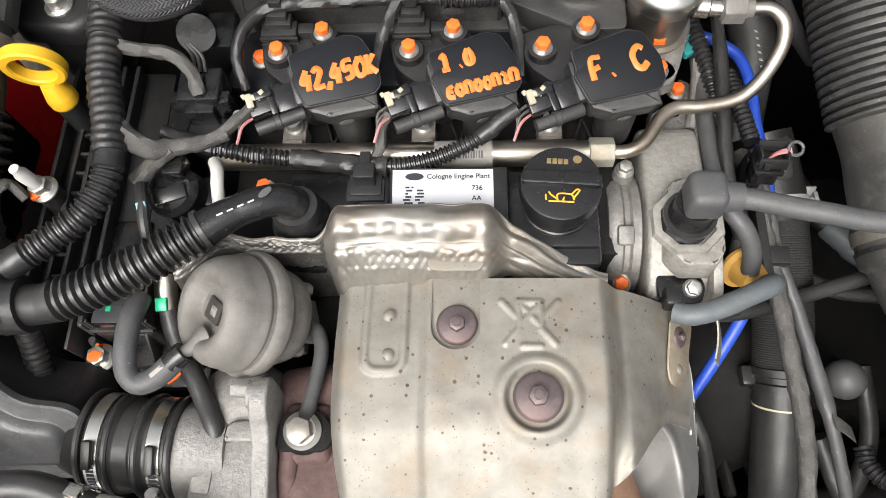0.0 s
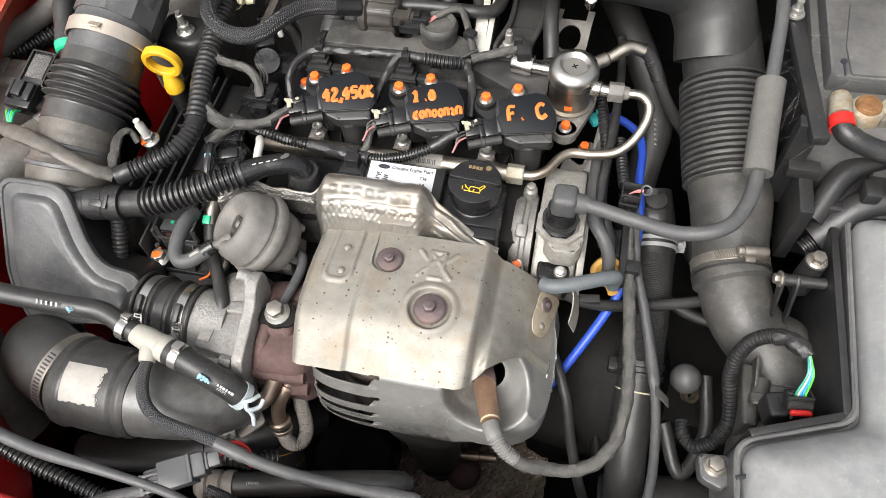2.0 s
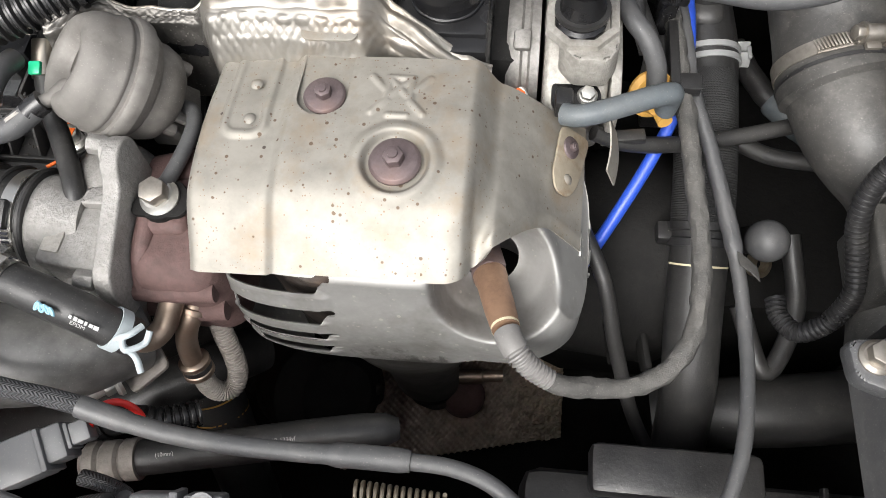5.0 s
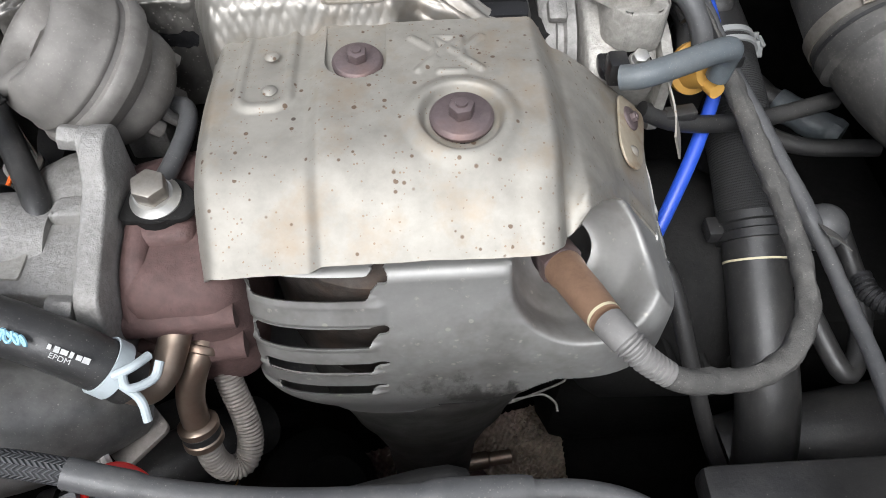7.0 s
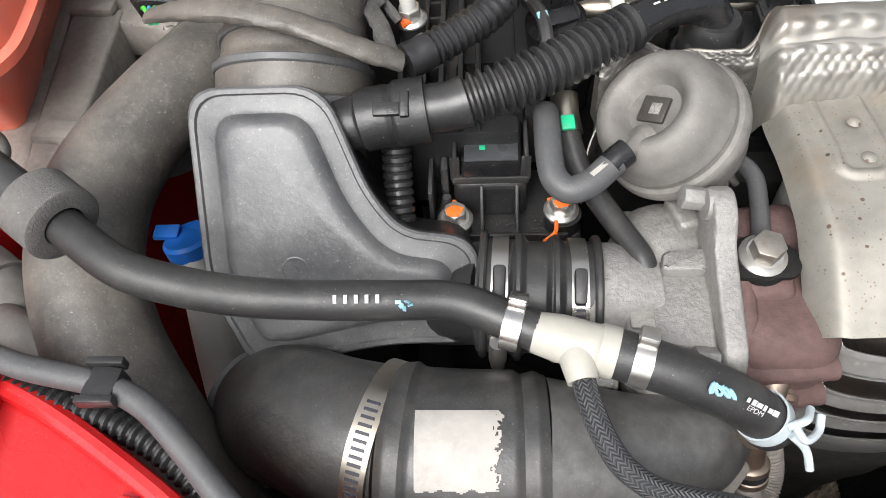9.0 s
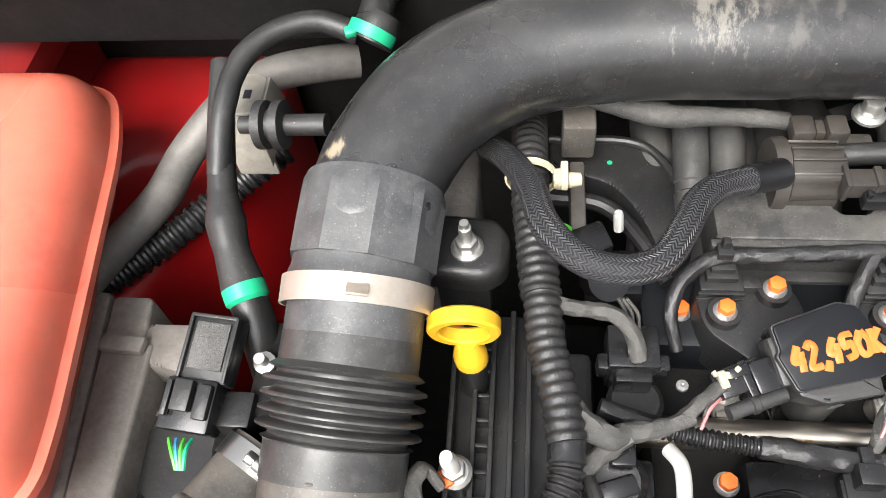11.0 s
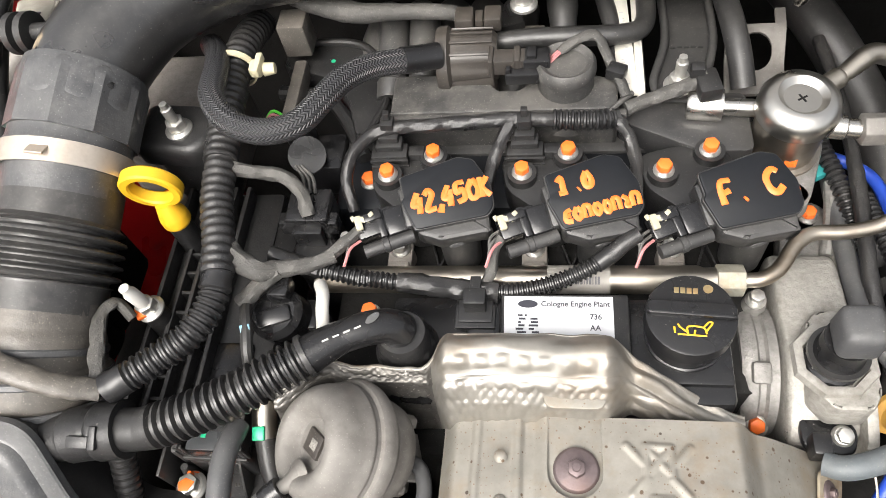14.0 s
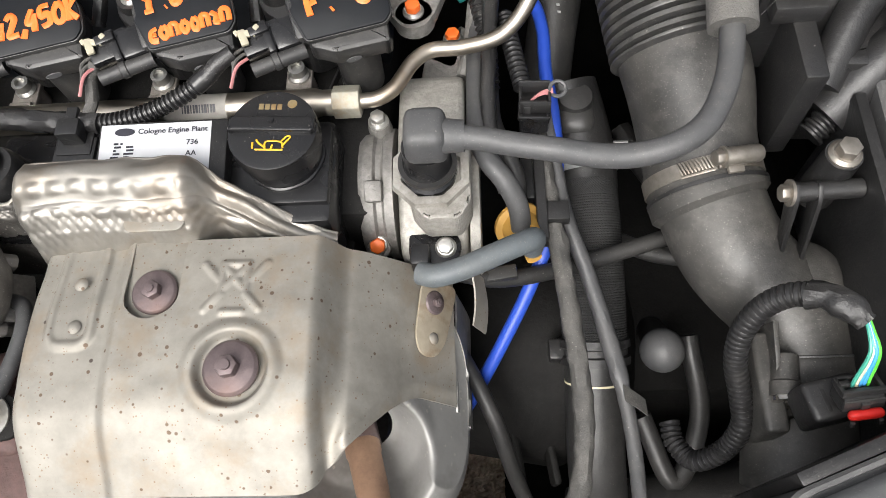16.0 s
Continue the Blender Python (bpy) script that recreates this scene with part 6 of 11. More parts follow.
mk("print", merge(*[rbox(0.0022, 0.0026, 0.0003, 0, Matrix.Translation((0.1935 + 0.0006 * k, 0.352 - 0.005 * k, 0.8125 - 0.0015 * k)) @ pose(0, 0, 0, -18, 8, 0)) for k in range(6)]), "print_grey", bhs, "pale printed marks")
mk("rear_cable", tube([(0.150, 0.420, 0.850), (0.153, 0.373, 0.851), (0.1525, 0.312, 0.850), (0.150, 0.270, 0.848), (0.148, 0.235, 0.845), (0.150, 0.205, 0.838), (0.156, 0.185, 0.828)], [(0, 0.0040), (0.4, 0.0040), (0.5, 0.0046), (1, 0.0042)], 0.003, 14, rough=0.12), "loom", None, "black taped cable beside the fuel pipe", "cable")
mk("pump_conduit", tube([(0.136, 0.352, 0.842), (0.140, 0.330, 0.842), (0.146, 0.300, 0.841), (0.149, 0.280, 0.836), (0.150, 0.255, 0.825)], 0.0058, 0.001, 16, (0.0040, 0.0015, 0, 1, 1.5)), "conduit", None, "black corrugated conduit beside the fuel pump", "conduit")
mk("teal_clip", merge(rbox(0.008, 0.014, 0.006, 0.0015, pose(0.1335, 0.318, 0.836, 0, 0, 30)), rbox(0.004, 0.006, 0.010, 0.001, pose(0.136, 0.325, 0.834))), "teal", None, "small teal cable clip", "clip")

# coil wiring along the rocker cover
loom = thing("coil_loom", (-0.05, 0.31, 0.88), "black taped coil wiring loom with clips", "wiring loom")
mk("trunk", tube([(-0.146, 0.270, 0.868), (-0.150, 0.285, 0.882), (-0.143, 0.300, 0.892), (-0.127, 0.309, 0.897), (-0.10, 0.310, 0.8985), (-0.07, 0.312, 0.8985), (-0.044, 0.3135, 0.8985), (-0.025, 0.3135, 0.897), (-0.003, 0.314, 0.895), (0.012, 0.318, 0.893)], [(0, 0.0035), (0.3, 0.0042), (1, 0.0046)], 0.002, 12, rough=0.15), "loom", loom)
mk("conduit", tube([(-0.026, 0.3135, 0.897), (-0.003, 0.314, 0.895), (0.009, 0.317, 0.893)], 0.0062, 0.001, 16, (0.0034, 0.0016, 0, 1, 1.4)), "conduit", loom)
mk("branch", tube([(-0.050, 0.3125, 0.8985), (-0.056, 0.302, 0.893), (-0.062, 0.288, 0.884), (-0.066, 0.275, 0.874)], 0.0038, 0.002, 10, rough=0.15), "loom", loom)
mk("branch", tube([(0.011, 0.317, 0.893), (0.018, 0.306, 0.888), (0.022, 0.290, 0.879), (0.023, 0.275, 0.870)], 0.0040, 0.002, 10, rough=0.15), "loom", loom)
mk("branch", tube([(0.004, 0.317, 0.896), (0.012, 0.324, 0.898), (0.020, 0.331, 0.899)], 0.0016, 0.002, 8, rough=0.2), "tape", loom)
mk("branch", tube([(0.016, 0.322, 0.895), (0.030, 0.327, 0.897), (0.045, 0.332, 0.899), (0.062, 0.338, 0.902)], 0.0042, 0.002, 10, rough=0.3), "tape", loom)
for x in (-0.124, -0.0425):
    cl = mk("clip", merge(rbox(0.022, 0.011, 0.030, 0.001, pose(x, 0.3005, 0.858)), rbox(0.016, 0.009, 0.005, 0.0008, pose(x, 0.304, 0.887)), rbox(0.012, 0.007, 0.006, 0.0008, pose(x, 0.306, 0.890)), rbox(0.008, 0.008, 0.007, 0.0008, pose(x, 0.310, 0.897)), rbox(0.004, 0.004, 0.010, 0.0005, pose(x, 0.312, 0.899)), rbox(0.010, 0.008, 0.010, 0.001, pose(x + 0.016, 0.302, 0.876))), "plastic", loom)
    for w, z in ((0.0235, 0.8790), (0.0235, 0.8840), (0.017, 0.8740)):
        mk("clip_rib", rbox(w, 0.0020, 0.0022, 0.0004, pose(x, 0.2945, z)), "plastic", cl)
vc = thing("valve_connector", (0.062, 0.335, 0.895), "black connector on the pump valve", "connector")
mk("plug", merge(rbox(0.013, 0.018, 0.010, 0.0015, pose(0.062, 0.333, 0.896, 0, 0, 10)), rbox(0.008, 0.007, 0.008, 0.001, pose(0.056, 0.339, 0.903))), "plastic", vc)

# injector wiring over the rail
il = thing("injector_loom", (-0.08, 0.215, 0.87), "black corrugated injector wiring loom", "wiring loom")
mk("trunk", tube([(-0.188, 0.232, 0.880), (-0.165, 0.226, 0.876), (-0.140, 0.222, 0.872), (-0.110, 0.219, 0.870), (-0.085, 0.215, 0.870)], [(0, 0.005), (1, 0.0052)], 0.001, 14, (0.0032, 0.0011, 0.3, 0.9, 1.4), rough=0.12), "conduit", il)
mk("taped_part", tube([(-0.112, 0.2195, 0.870), (-0.095, 0.217, 0.871), (-0.075, 0.2145, 0.8705), (-0.055, 0.213, 0.8705)], 0.0058, 0.002, 12, rough=0.2), "loom", il)
mk("conduit", tube([(-0.062, 0.2135, 0.8705), (-0.045, 0.2135, 0.8715), (-0.025, 0.217, 0.8745), (-0.005, 0.224, 0.880), (0.007, 0.231, 0.885)], 0.0050, 0.001, 14, (0.0028, 0.0012, 0.02, 0.85, 1.5)), "conduit", il)
mk("sleeve_end", tube([(0.004, 0.2285, 0.8835), (0.012, 0.234, 0.888), (0.020, 0.238, 0.891)], [(0, 0.0050), (1, 0.0042)], 0.002, 12), "loom", il)
mk("branch", tube([(-0.066, 0.214, 0.8705), (-0.060, 0.222, 0.874), (-0.058, 0.232, 0.882), (-0.053, 0.238, 0.890)], 0.0032, 0.002, 10, rough=0.25), "tape", il)
mk("clip", merge(rbox(0.019, 0.014, 0.012, 0.0012, pose(-0.0675, 0.202, 0.858)), rbox(0.012, 0.010, 0.012, 0.001, pose(-0.0675, 0.206, 0.868)), rbox(0.006, 0.012, 0.003, 0.0006, pose(-0.0675, 0.213, 0.8755)), rbox(0.022, 0.014, 0.003, 0.0006, pose(-0.0675, 0.199, 0.866))), "plastic", il)

# engine label plate
lab = thing("engine_label", (-0.022, 0.19, 0.872), "white printed engine label on a black plate", "label")
LM = Matrix.Translation((-0.0515, 0.2085, 0.8750)) @ pose(0, 0, 0, 6, 1.5, 1)
mk("plate", rbox(0.068, 0.052, 0.020, 0.002, LM @ pose(0.032, -0.024, -0.0208)), "plastic", lab)
mk("paper", rbox(0.0575, 0.046, 0.0005, 0.0001, LM @ pose(0.0287, -0.023, -0.0008)), "paper", lab)
mk("oval_badge", lathe([(0, 0.0002), (0.0052, 0.0002), (0.0053, 0), (0, 0)], LM @ pose(0.0125, -0.0045, 0) @ Matrix.Diagonal((1, 0.42, 1, 1)), 26), "ink", lab)


def words(body, size, m, parent, material="ink", bold=0.0):
    """Raised print in the built-in font."""
    cu = bpy.data.curves.new("words", "FONT")
    cu.body, cu.size, cu.extrude, cu.offset = body, size, 0.00004, bold
    tmp = bpy.data.objects.new("words", cu)
    me = bpy.data.meshes.new_from_object(tmp)
    bpy.data.objects.remove(tmp)
    bm = bmesh.new()
    bm.from_mesh(me)
    bm.transform(m)
    return mk("print", bm, material, parent)


words("Cologne Engine Plant", 0.0042, LM @ pose(0.0195, -0.0058, 0.0001), lab, bold=0.00005)
words("736", 0.0042, LM @ pose(0.045, -0.0130, 0.0001), lab, bold=0.00005)
words("25APR19", 0.0044, LM @ pose(0.032, -0.0258, 0.0001), lab, bold=0.00005)
words("AA", 0.0042, LM @ pose(0.045, -0.0192, 0.0001), lab, bold=0.00005)
rnd = random.Random(4)
mk("print_bars", merge(*[rbox(0.001 + 0.003 * rnd.random(), 0.0011, 0.0001, 0, LM @ pose(0.007 + 0.011 * rnd.random(), -0.011 - 0.0019 * j, -0.0001)) for j in range(7) for _ in range(3)]), "ink", lab)

# oil filler cap
cap = thing("oil_filler_lid", (0.0425, 0.187, 0.85), "black oil filler cap with a yellow oil-can mark", "oil cap")
CM = Matrix.Translation((0.0428, 0.1935, 0.8505)) @ pose(0, 0, 0, 1, 0, -4) @ Matrix.Diagonal((1.10, 1.10, 1.14, 1))
mk("neck", lathe([(0, 0), (0.0225, 0), (0.0225, 0.004), (0.0190, 0.006), (0.0190, 0.011), (0.0180, 0.0115), (0.0180, 0.016), (0.0190, 0.0165), (0.0190, 0.0215), (0, 0.0215)], CM, 48, (40, 0.0004, 0.006, 0.011)), "gloss", cap)
mk("top", lathe([(0, 0.0215), (0.0185, 0.0215), (0.0203, 0.0225), (0.0205, 0.024), (0.0205, 0.0305), (0.0200, 0.0318), (0.0190, 0.0322), (0, 0.0322)], CM, 56, (28, 0.0006, 0.0235, 0.031)), "gloss", cap)
mk("grip", merge(prism(round_poly([(-0.0196, 0.0055), (-0.0196, -0.002), (0.0196, -0.002), (0.0196, 0.0055)], 0.002), 0.031, 0.0350, 0.0012, CM), lathe([(0, 0), (0.0015, 0), (0.0012, 0.0008), (0, 0.001)], CM @ pose(0, 0.003, 0.035), 12)), "gloss", cap)
can = [tube([(CM @ Vector((x * 0.001, y * 0.001, 0.0326))) for x, y in st], 0.0005, 0.0006, 6, flat=0.5) for st in
       (((-6, -7), (6.5, -7)), ((-1.5, -7), (-1.5, -11), (5.0, -11), (6.5, -8)), ((6.0, -9), (9.0, -13.5), (7.6, -14), (5.0, -11)), ((-1.5, -8), (-5.0, -10.5), (-6.0, -12)), ((-7.2, -7.5), (-7.5, -10.5)), ((1, -7), (1.5, -9.5)))]
for c_ in can:
    c_.transform(CM @ Matrix.Scale(-1, 4, (0, 1, 0)) @ pose(0, 17.5 * 0.001, 0) @ CM.inverted())
    bmesh.ops.reverse_faces(c_, faces=c_.faces)
mk("oil_can_mark", merge(*can), "yellow", cap, "yellow oil-can symbol")
mk("brand_shape", merge(*[rbox(0.0022, 0.0030, 0.0003, 0.0001, CM @ pose(-0.0065 + 0.0028 * j, 0.0118, 0.0321)) for j in range(4)], lathe([(0, 0.0003), (0.0022, 0.0003), (0.0022, 0), (0, 0)], CM @ pose(0.0075, 0.0133, 0.0321), 16)), "brass", cap, "faded yellow printed shape")

# vacuum pump housing with its sensor
hs_ = thing("vacuum_pump", (0.115, 0.21, 0.81), "stained cast aluminium vacuum pump housing", "pump")
HZ = Matrix(((0, 0, 1, 0), (1, 0, 0, 0), (0, 1, 0, 0), (0, 0, 0, 1)))
mk("housing", merge(prism(round_poly([(0.160, 0.790), (0.150, 0.815), (0.160, 0.828), (0.192, 0.844), (0.235, 0.842), (0.262, 0.836), (0.262, 0.76), (0.160, 0.76)], 0.012), 0.098, 0.135, 0.004, HZ, 3),
   prism(round_poly([(0.106, 0.205), (0.106, 0.168), (0.114, 0.158), (0.132, 0.158), (0.138, 0.168), (0.138, 0.205), (0.130, 0.214), (0.114, 0.214)], 0.003), 0.83, 0.853, 0.002)), "cast_light", hs_)
mk("flange_plate", prism(round_poly([(0.150, 0.780), (0.148, 0.825), (0.170, 0.834), (0.215, 0.836), (0.262, 0.830), (0.284, 0.832), (0.288, 0.80), (0.27, 0.77)], 0.006), 0.136, 0.142, 0.001, HZ), "cast_light", hs_)
mk("pocket", lathe([(0.0155, 0), (0.0220, 0), (0.0212, 0.0045), (0.0185, 0.0050), (0.0165, 0.0046), (0.0155, 0)], pose(0.1175, 0.1845, 0.8515, 0, 0, 22.5), 8), "cast_light", hs_, "eight-sided sensor pocket")
mk("round_end", lathe([(0, 0), (0.036, 0), (0.038, 0.003), (0.038, 0.008), (0.036, 0.0095), (0.036, 0.0125), (0.038, 0.014), (0.038, 0.019), (0, 0.02)], axis_at((0.076, 0.200, 0.803), (1, 0, 0)), 44), "alu_grime", hs_)
mk("lug", rbox(0.010, 0.012, 0.006, 0.002, pose(0.085, 0.184, 0.836, 24, 0, 0)), "alu_grime", hs_)
mk("bolt_boss", lathe([(0, 0), (0.007, 0), (0.006, 0.008), (0, 0.008)], axis_at((0.085, 0.166, 0.806), (0, -0.6, 0.8)), 18), "alu_grime", hs_)
mk("bolt_boss", lathe([(0, 0), (0.007, 0), (0.006, 0.008), (0, 0.008)], pose(0.087, 0.226, 0.832), 18), "alu_grime", hs_)
mk("upper_bracket", merge(prism(round_poly([(0.108, 0.262), (0.140, 0.262), (0.141, 0.300), (0.132, 0.306), (0.128, 0.275), (0.112, 0.285)], 0.004), 0.806, 0.824, 0.002), tube([(0.134, 0.262, 0.828), (0.139, 0.285, 0.832), (0.142, 0.31, 0.836)], 0.004, 0.003, 10)), "alu_grime", hs_)
place_bolts(bolt_proto("housing_bolt", "small zinc flange bolt", 0.0058, 0.0044, group="housing bolts"), [(0.087, 0.226, 0.840), (0.123, 0.153, 0.828, (0, -0.25, 1))])
cs = thing("cam_sensor", (0.117, 0.184, 0.86), "black sensor with an angled grey boot", "sensor")
mk("body", lathe([(0, 0), (0.0145, 0), (0.0145, 0.006), (0.0125, 0.008), (0.0125, 0.016), (0.0115, 0.018), (0.0115, 0.030), (0, 0.03)], pose(0.1165, 0.184, 0.850), 30, (12, 0.0006, 0.0, 0.006)), "gloss", cs)
mk("collar", lathe([(0.0125, 0), (0.0150, 0.0), (0.0150, 0.003), (0.0125, 0.003)], pose(0.1165, 0.184, 0.862), 30), "plastic", cs)
mk("boot", merge(rbox(0.0215, 0.0225, 0.022, 0.005, pose(0.1180, 0.1835, 0.879), seg=3, taper=0.92), lathe([(0, 0), (0.0085, 0), (0.0075, 0.012), (0, 0.012)], axis_at((0.1245, 0.1820, 0.891), (1, -0.05, 0)), 20)), "rubber_grey", cs)
mk("lead", tube([(0.1300, 0.1815, 0.8915), (0.144, 0.1785, 0.8925), (0.160, 0.1745, 0.8925), (0.178, 0.1705, 0.893), (0.198, 0.1655, 0.894), (0.214, 0.1635, 0.897), (0.231, 0.1665, 0.900), (0.245, 0.1765, 0.901), (0.2555, 0.196, 0.903), (0.2615, 0.220, 0.9045), (0.263, 0.245, 0.910)], 0.0058, 0.003, 18), "rubber_grey", cs)
mk("foam_sleeve", tube([(0.2622, 0.224, 0.905), (0.264, 0.262, 0.916), (0.266, 0.300, 0.930)], 0.0115, 0.004, 24), "foam", cs)
mk("upper_lead", tube([(0.266, 0.297, 0.929), (0.268, 0.325, 0.939), (0.270, 0.36, 0.95), (0.272, 0.42, 0.955)], 0.0055, 0.004, 14), "rubber_grey", cs)

# vent connection under the housing
ve = thing("vent_hose", (0.14, 0.14, 0.83), "grey rubber vent hose on a black elbow", "hose")
mk("elbow", merge(prism(round_poly([(0.103, 0.166), (0.103, 0.146), (0.128, 0.142), (0.132, 0.156), (0.126, 0.165)], 0.007), 0.822, 0.828, 0.0015), rbox(0.010, 0.012, 0.014, 0.002, pose(0.110, 0.146, 0.824))), "gloss", ve)
mk("hose", tube([(0.110, 0.137, 0.833), (0.118, 0.134, 0.836), (0.130, 0.136, 0.838), (0.145, 0.142, 0.838), (0.158, 0.148, 0.837), (0.168, 0.153, 0.834), (0.170, 0.157, 0.825), (0.169, 0.158, 0.812)], 0.0062, 0.002, 16), "hose_bluegrey", ve)
yv = thing("check_valve", (0.167, 0.165, 0.80), "amber plastic check valve", "valve")
mk("cap", lathe([(0, 0), (0.0145, 0), (0.0145, 0.0025), (0.0110, 0.004), (0.0085, 0.017), (0, 0.017)], axis_at((0.163, 0.178, 0.801), (0.15, -0.45, 0.3)), 24), "amber", yv)
mk("spout", lathe([(0, 0), (0.0045, 0), (0.0045, 0.010), (0, 0.010)], axis_at((0.1675, 0.1645, 0.8030), (0.15, -0.45, 0.05)), 16), "amber", yv)
mk("upper_hose", tube([(0.164, 0.170, 0.812), (0.162, 0.178, 0.826), (0.155, 0.187, 0.838), (0.147, 0.197, 0.842), (0.142, 0.215, 0.84), (0.142, 0.26, 0.835), (0.145, 0.33, 0.83)], 0.0058, 0.003, 16), "rubber_grey", yv)
mk("side_hose", tube([(0.160, 0.180, 0.80), (0.163, 0.200, 0.812), (0.156, 0.215, 0.822), (0.150, 0.235, 0.825), (0.15, 0.29, 0.815)], 0.0055, 0.003, 14), "rubber", yv)

# ---- left side: looms, hoses, brackets, tank ----
ml = thing("main_loom", (-0.21, 0.24, 0.88), "thick taped black wiring loom with branches", "wiring loom")
mk("upper_trunk", tube([(-0.224, 0.405, 0.900), (-0.224, 0.370, 0.912), (-0.223, 0.335, 0.914), (-0.220, 0.305, 0.913), (-0.217, 0.275, 0.911)], 0.0104, 0.001, 20, (0.0054, 0.0009, 0.0, 1, 1.2), rough=0.05), "loom", ml)
mk("middle_trunk", tube([(-0.2172, 0.278, 0.911), (-0.214, 0.250, 0.908), (-0.208, 0.225, 0.905), (-0.205, 0.205, 0.902)], 0.0095, 0.001, 20, (0.0054, 0.0009, 0.0, 1, 1.2), rough=0.05), "loom", ml)
mk("lower_trunk", tube([(-0.205, 0.207, 0.902), (-0.206, 0.190, 0.899), (-0.214, 0.172, 0.897), (-0.228, 0.160, 0.895), (-0.244, 0.148, 0.894), (-0.254, 0.142, 0.893)], 0.0085, 0.001, 18, (0.0042, 0.0014, 0.1, 0.85, 1.4), rough=0.08), "conduit", ml)
mk("branch", tube([(-0.206, 0.222, 0.903), (-0.196, 0.216, 0.899), (-0.186, 0.212, 0.895), (-0.176, 0.216, 0.890), (-0.160, 0.220, 0.888), (-0.146, 0.226, 0.888)], [(0, 0.0072), (0.5, 0.0052), (1, 0.0040)], 0.002, 14, rough=0.25), "tape", ml)
mk("branch", tube([(-0.176, 0.215, 0.891), (-0.188, 0.207, 0.886), (-0.198, 0.199, 0.880)], 0.0048, 0.002, 12, rough=0.25), "tape", ml)
mk("branch", tube([(-0.152, 0.224, 0.888), (-0.142, 0.232, 0.890), (-0.132, 0.240, 0.894)], 0.0035, 0.002, 10, rough=0.3), "tape", ml)
mk("branch", tube([(-0.211, 0.272, 0.910), (-0.196, 0.272, 0.905), (-0.182, 0.272, 0.901), (-0.172, 0.266, 0.894), (-0.168, 0.256, 0.884)], 0.0042, 0.002, 12, rough=0.25), "tape", ml)
mk("branch", tube([(-0.255, 0.142, 0.893), (-0.262, 0.150, 0.893), (-0.268, 0.168, 0.893), (-0.274, 0.186, 0.890), (-0.270, 0.196, 0.886), (-0.262, 0.19, 0.878)], 0.0042, 0.002, 12, rough=0.35, flat=0.6), "tape", ml)
mk("cover_strip", tube([(-0.378, 0.170, 0.902), (-0.358, 0.161, 0.911), (-0.330, 0.152, 0.9165), (-0.300, 0.144, 0.914), (-0.276, 0.139, 0.905), (-0.256, 0.141, 0.894)], [(0, 0.005), (0.3, 0.0078), (0.7, 0.0065), (1, 0.006)], 0.002, 16, flat=0.6, rough=0.14), "grime", ml)
mk("ring_clip", merge(lathe([(0.0128, -0.002), (0.0140, -0.002), (0.0140, 0.002), (0.0128, 0.002), (0.0128, -0.002)], axis_at((-0.2230, 0.347, 0.9145), (0.05, 1, -0.02)), 28), rbox(0.008, 0.010, 0.008, 0.002, pose(-0.2075, 0.343, 0.9140)), rbox(0.004, 0.016, 0.006, 0.001, pose(-0.2055, 0.343, 0.9180)), lathe([(0, 0), (0.0045, 0), (0.0035, 0.007), (0, 0.008)], axis_at((-0.2035, 0.344, 0.9160), (1, 0.1, 0)), 12)), "cream", ml, "cream plastic loom clip")

bh = thing("vacuum_hose", (-0.18, 0.29, 0.92), "hose in a grey-black woven sleeve", "hose")
mk("sleeve", tube([(-0.247, 0.372, 0.912), (-0.234, 0.352, 0.922), (-0.223, 0.325, 0.934), (-0.217, 0.300, 0.940), (-0.206, 0.284, 0.940), (-0.192, 0.2765, 0.938), (-0.176, 0.2755, 0.937), (-0.162, 0.282, 0.937), (-0.152, 0.298, 0.937), (-0.143, 0.316, 0.934), (-0.130, 0.330, 0.929), (-0.112, 0.3395, 0.923)], 0.0074, 0.002, 24), "braid", bh)
mk("end_cuff", tube([(-0.114, 0.3385, 0.924), (-0.104, 0.344, 0.920), (-0.094, 0.349, 0.917)], 0.0080, 0.002, 22), "gloss", bh)
pv = thing("purge_valve", (-0.07, 0.36, 0.90), "dark brown-black plastic purge valve", "valve")
mk("drum", lathe([(0, 0), (0.019, 0), (0.020, 0.002), (0.020, 0.007), (0.0175, 0.009), (0.0165, 0.034), (0.013, 0.037), (0, 0.037)], axis_at((-0.0965, 0.360, 0.903), (1, 0.02, 0)), 36, (8, 0.0015, 0.0085, 0.035)), "valve_brown", pv)
mk("terminal", merge(rbox(0.022, 0.0115, 0.011, 0.0012, pose(-0.0525, 0.347, 0.906)), rbox(0.003, 0.0145, 0.0135, 0.001, pose(-0.0625, 0.347, 0.905)), rbox(0.004, 0.013, 0.0125, 0.001, pose(-0.0470, 0.347, 0.906))), "valve_brown", pv)
mk("flange_rib", merge(*[rbox(0.026, 0.0016, 0.0016, 0.0004, Matrix.Translation((-0.075, 0.3605, 0.903)) @ pose(0, 0, 0, a, 0, 0) @ pose(0, 0, 0.0166)) for a in (-60, -35, -10, 15, 40)]), "valve_brown", pv)
vpl = mk("plug", merge(rbox(0.016, 0.0125, 0.011, 0.0012, pose(-0.0355, 0.3465, 0.906)), rbox(0.020, 0.0070, 0.008, 0.001, pose(-0.0440, 0.3385, 0.904)), rbox(0.003, 0.004, 0.012, 0.0006, pose(-0.0520, 0.3385, 0.903)), rbox(0.006, 0.008, 0.003, 0.0006, pose(-0.0385, 0.3465, 0.917))), "gloss", pv, "black locking plug")
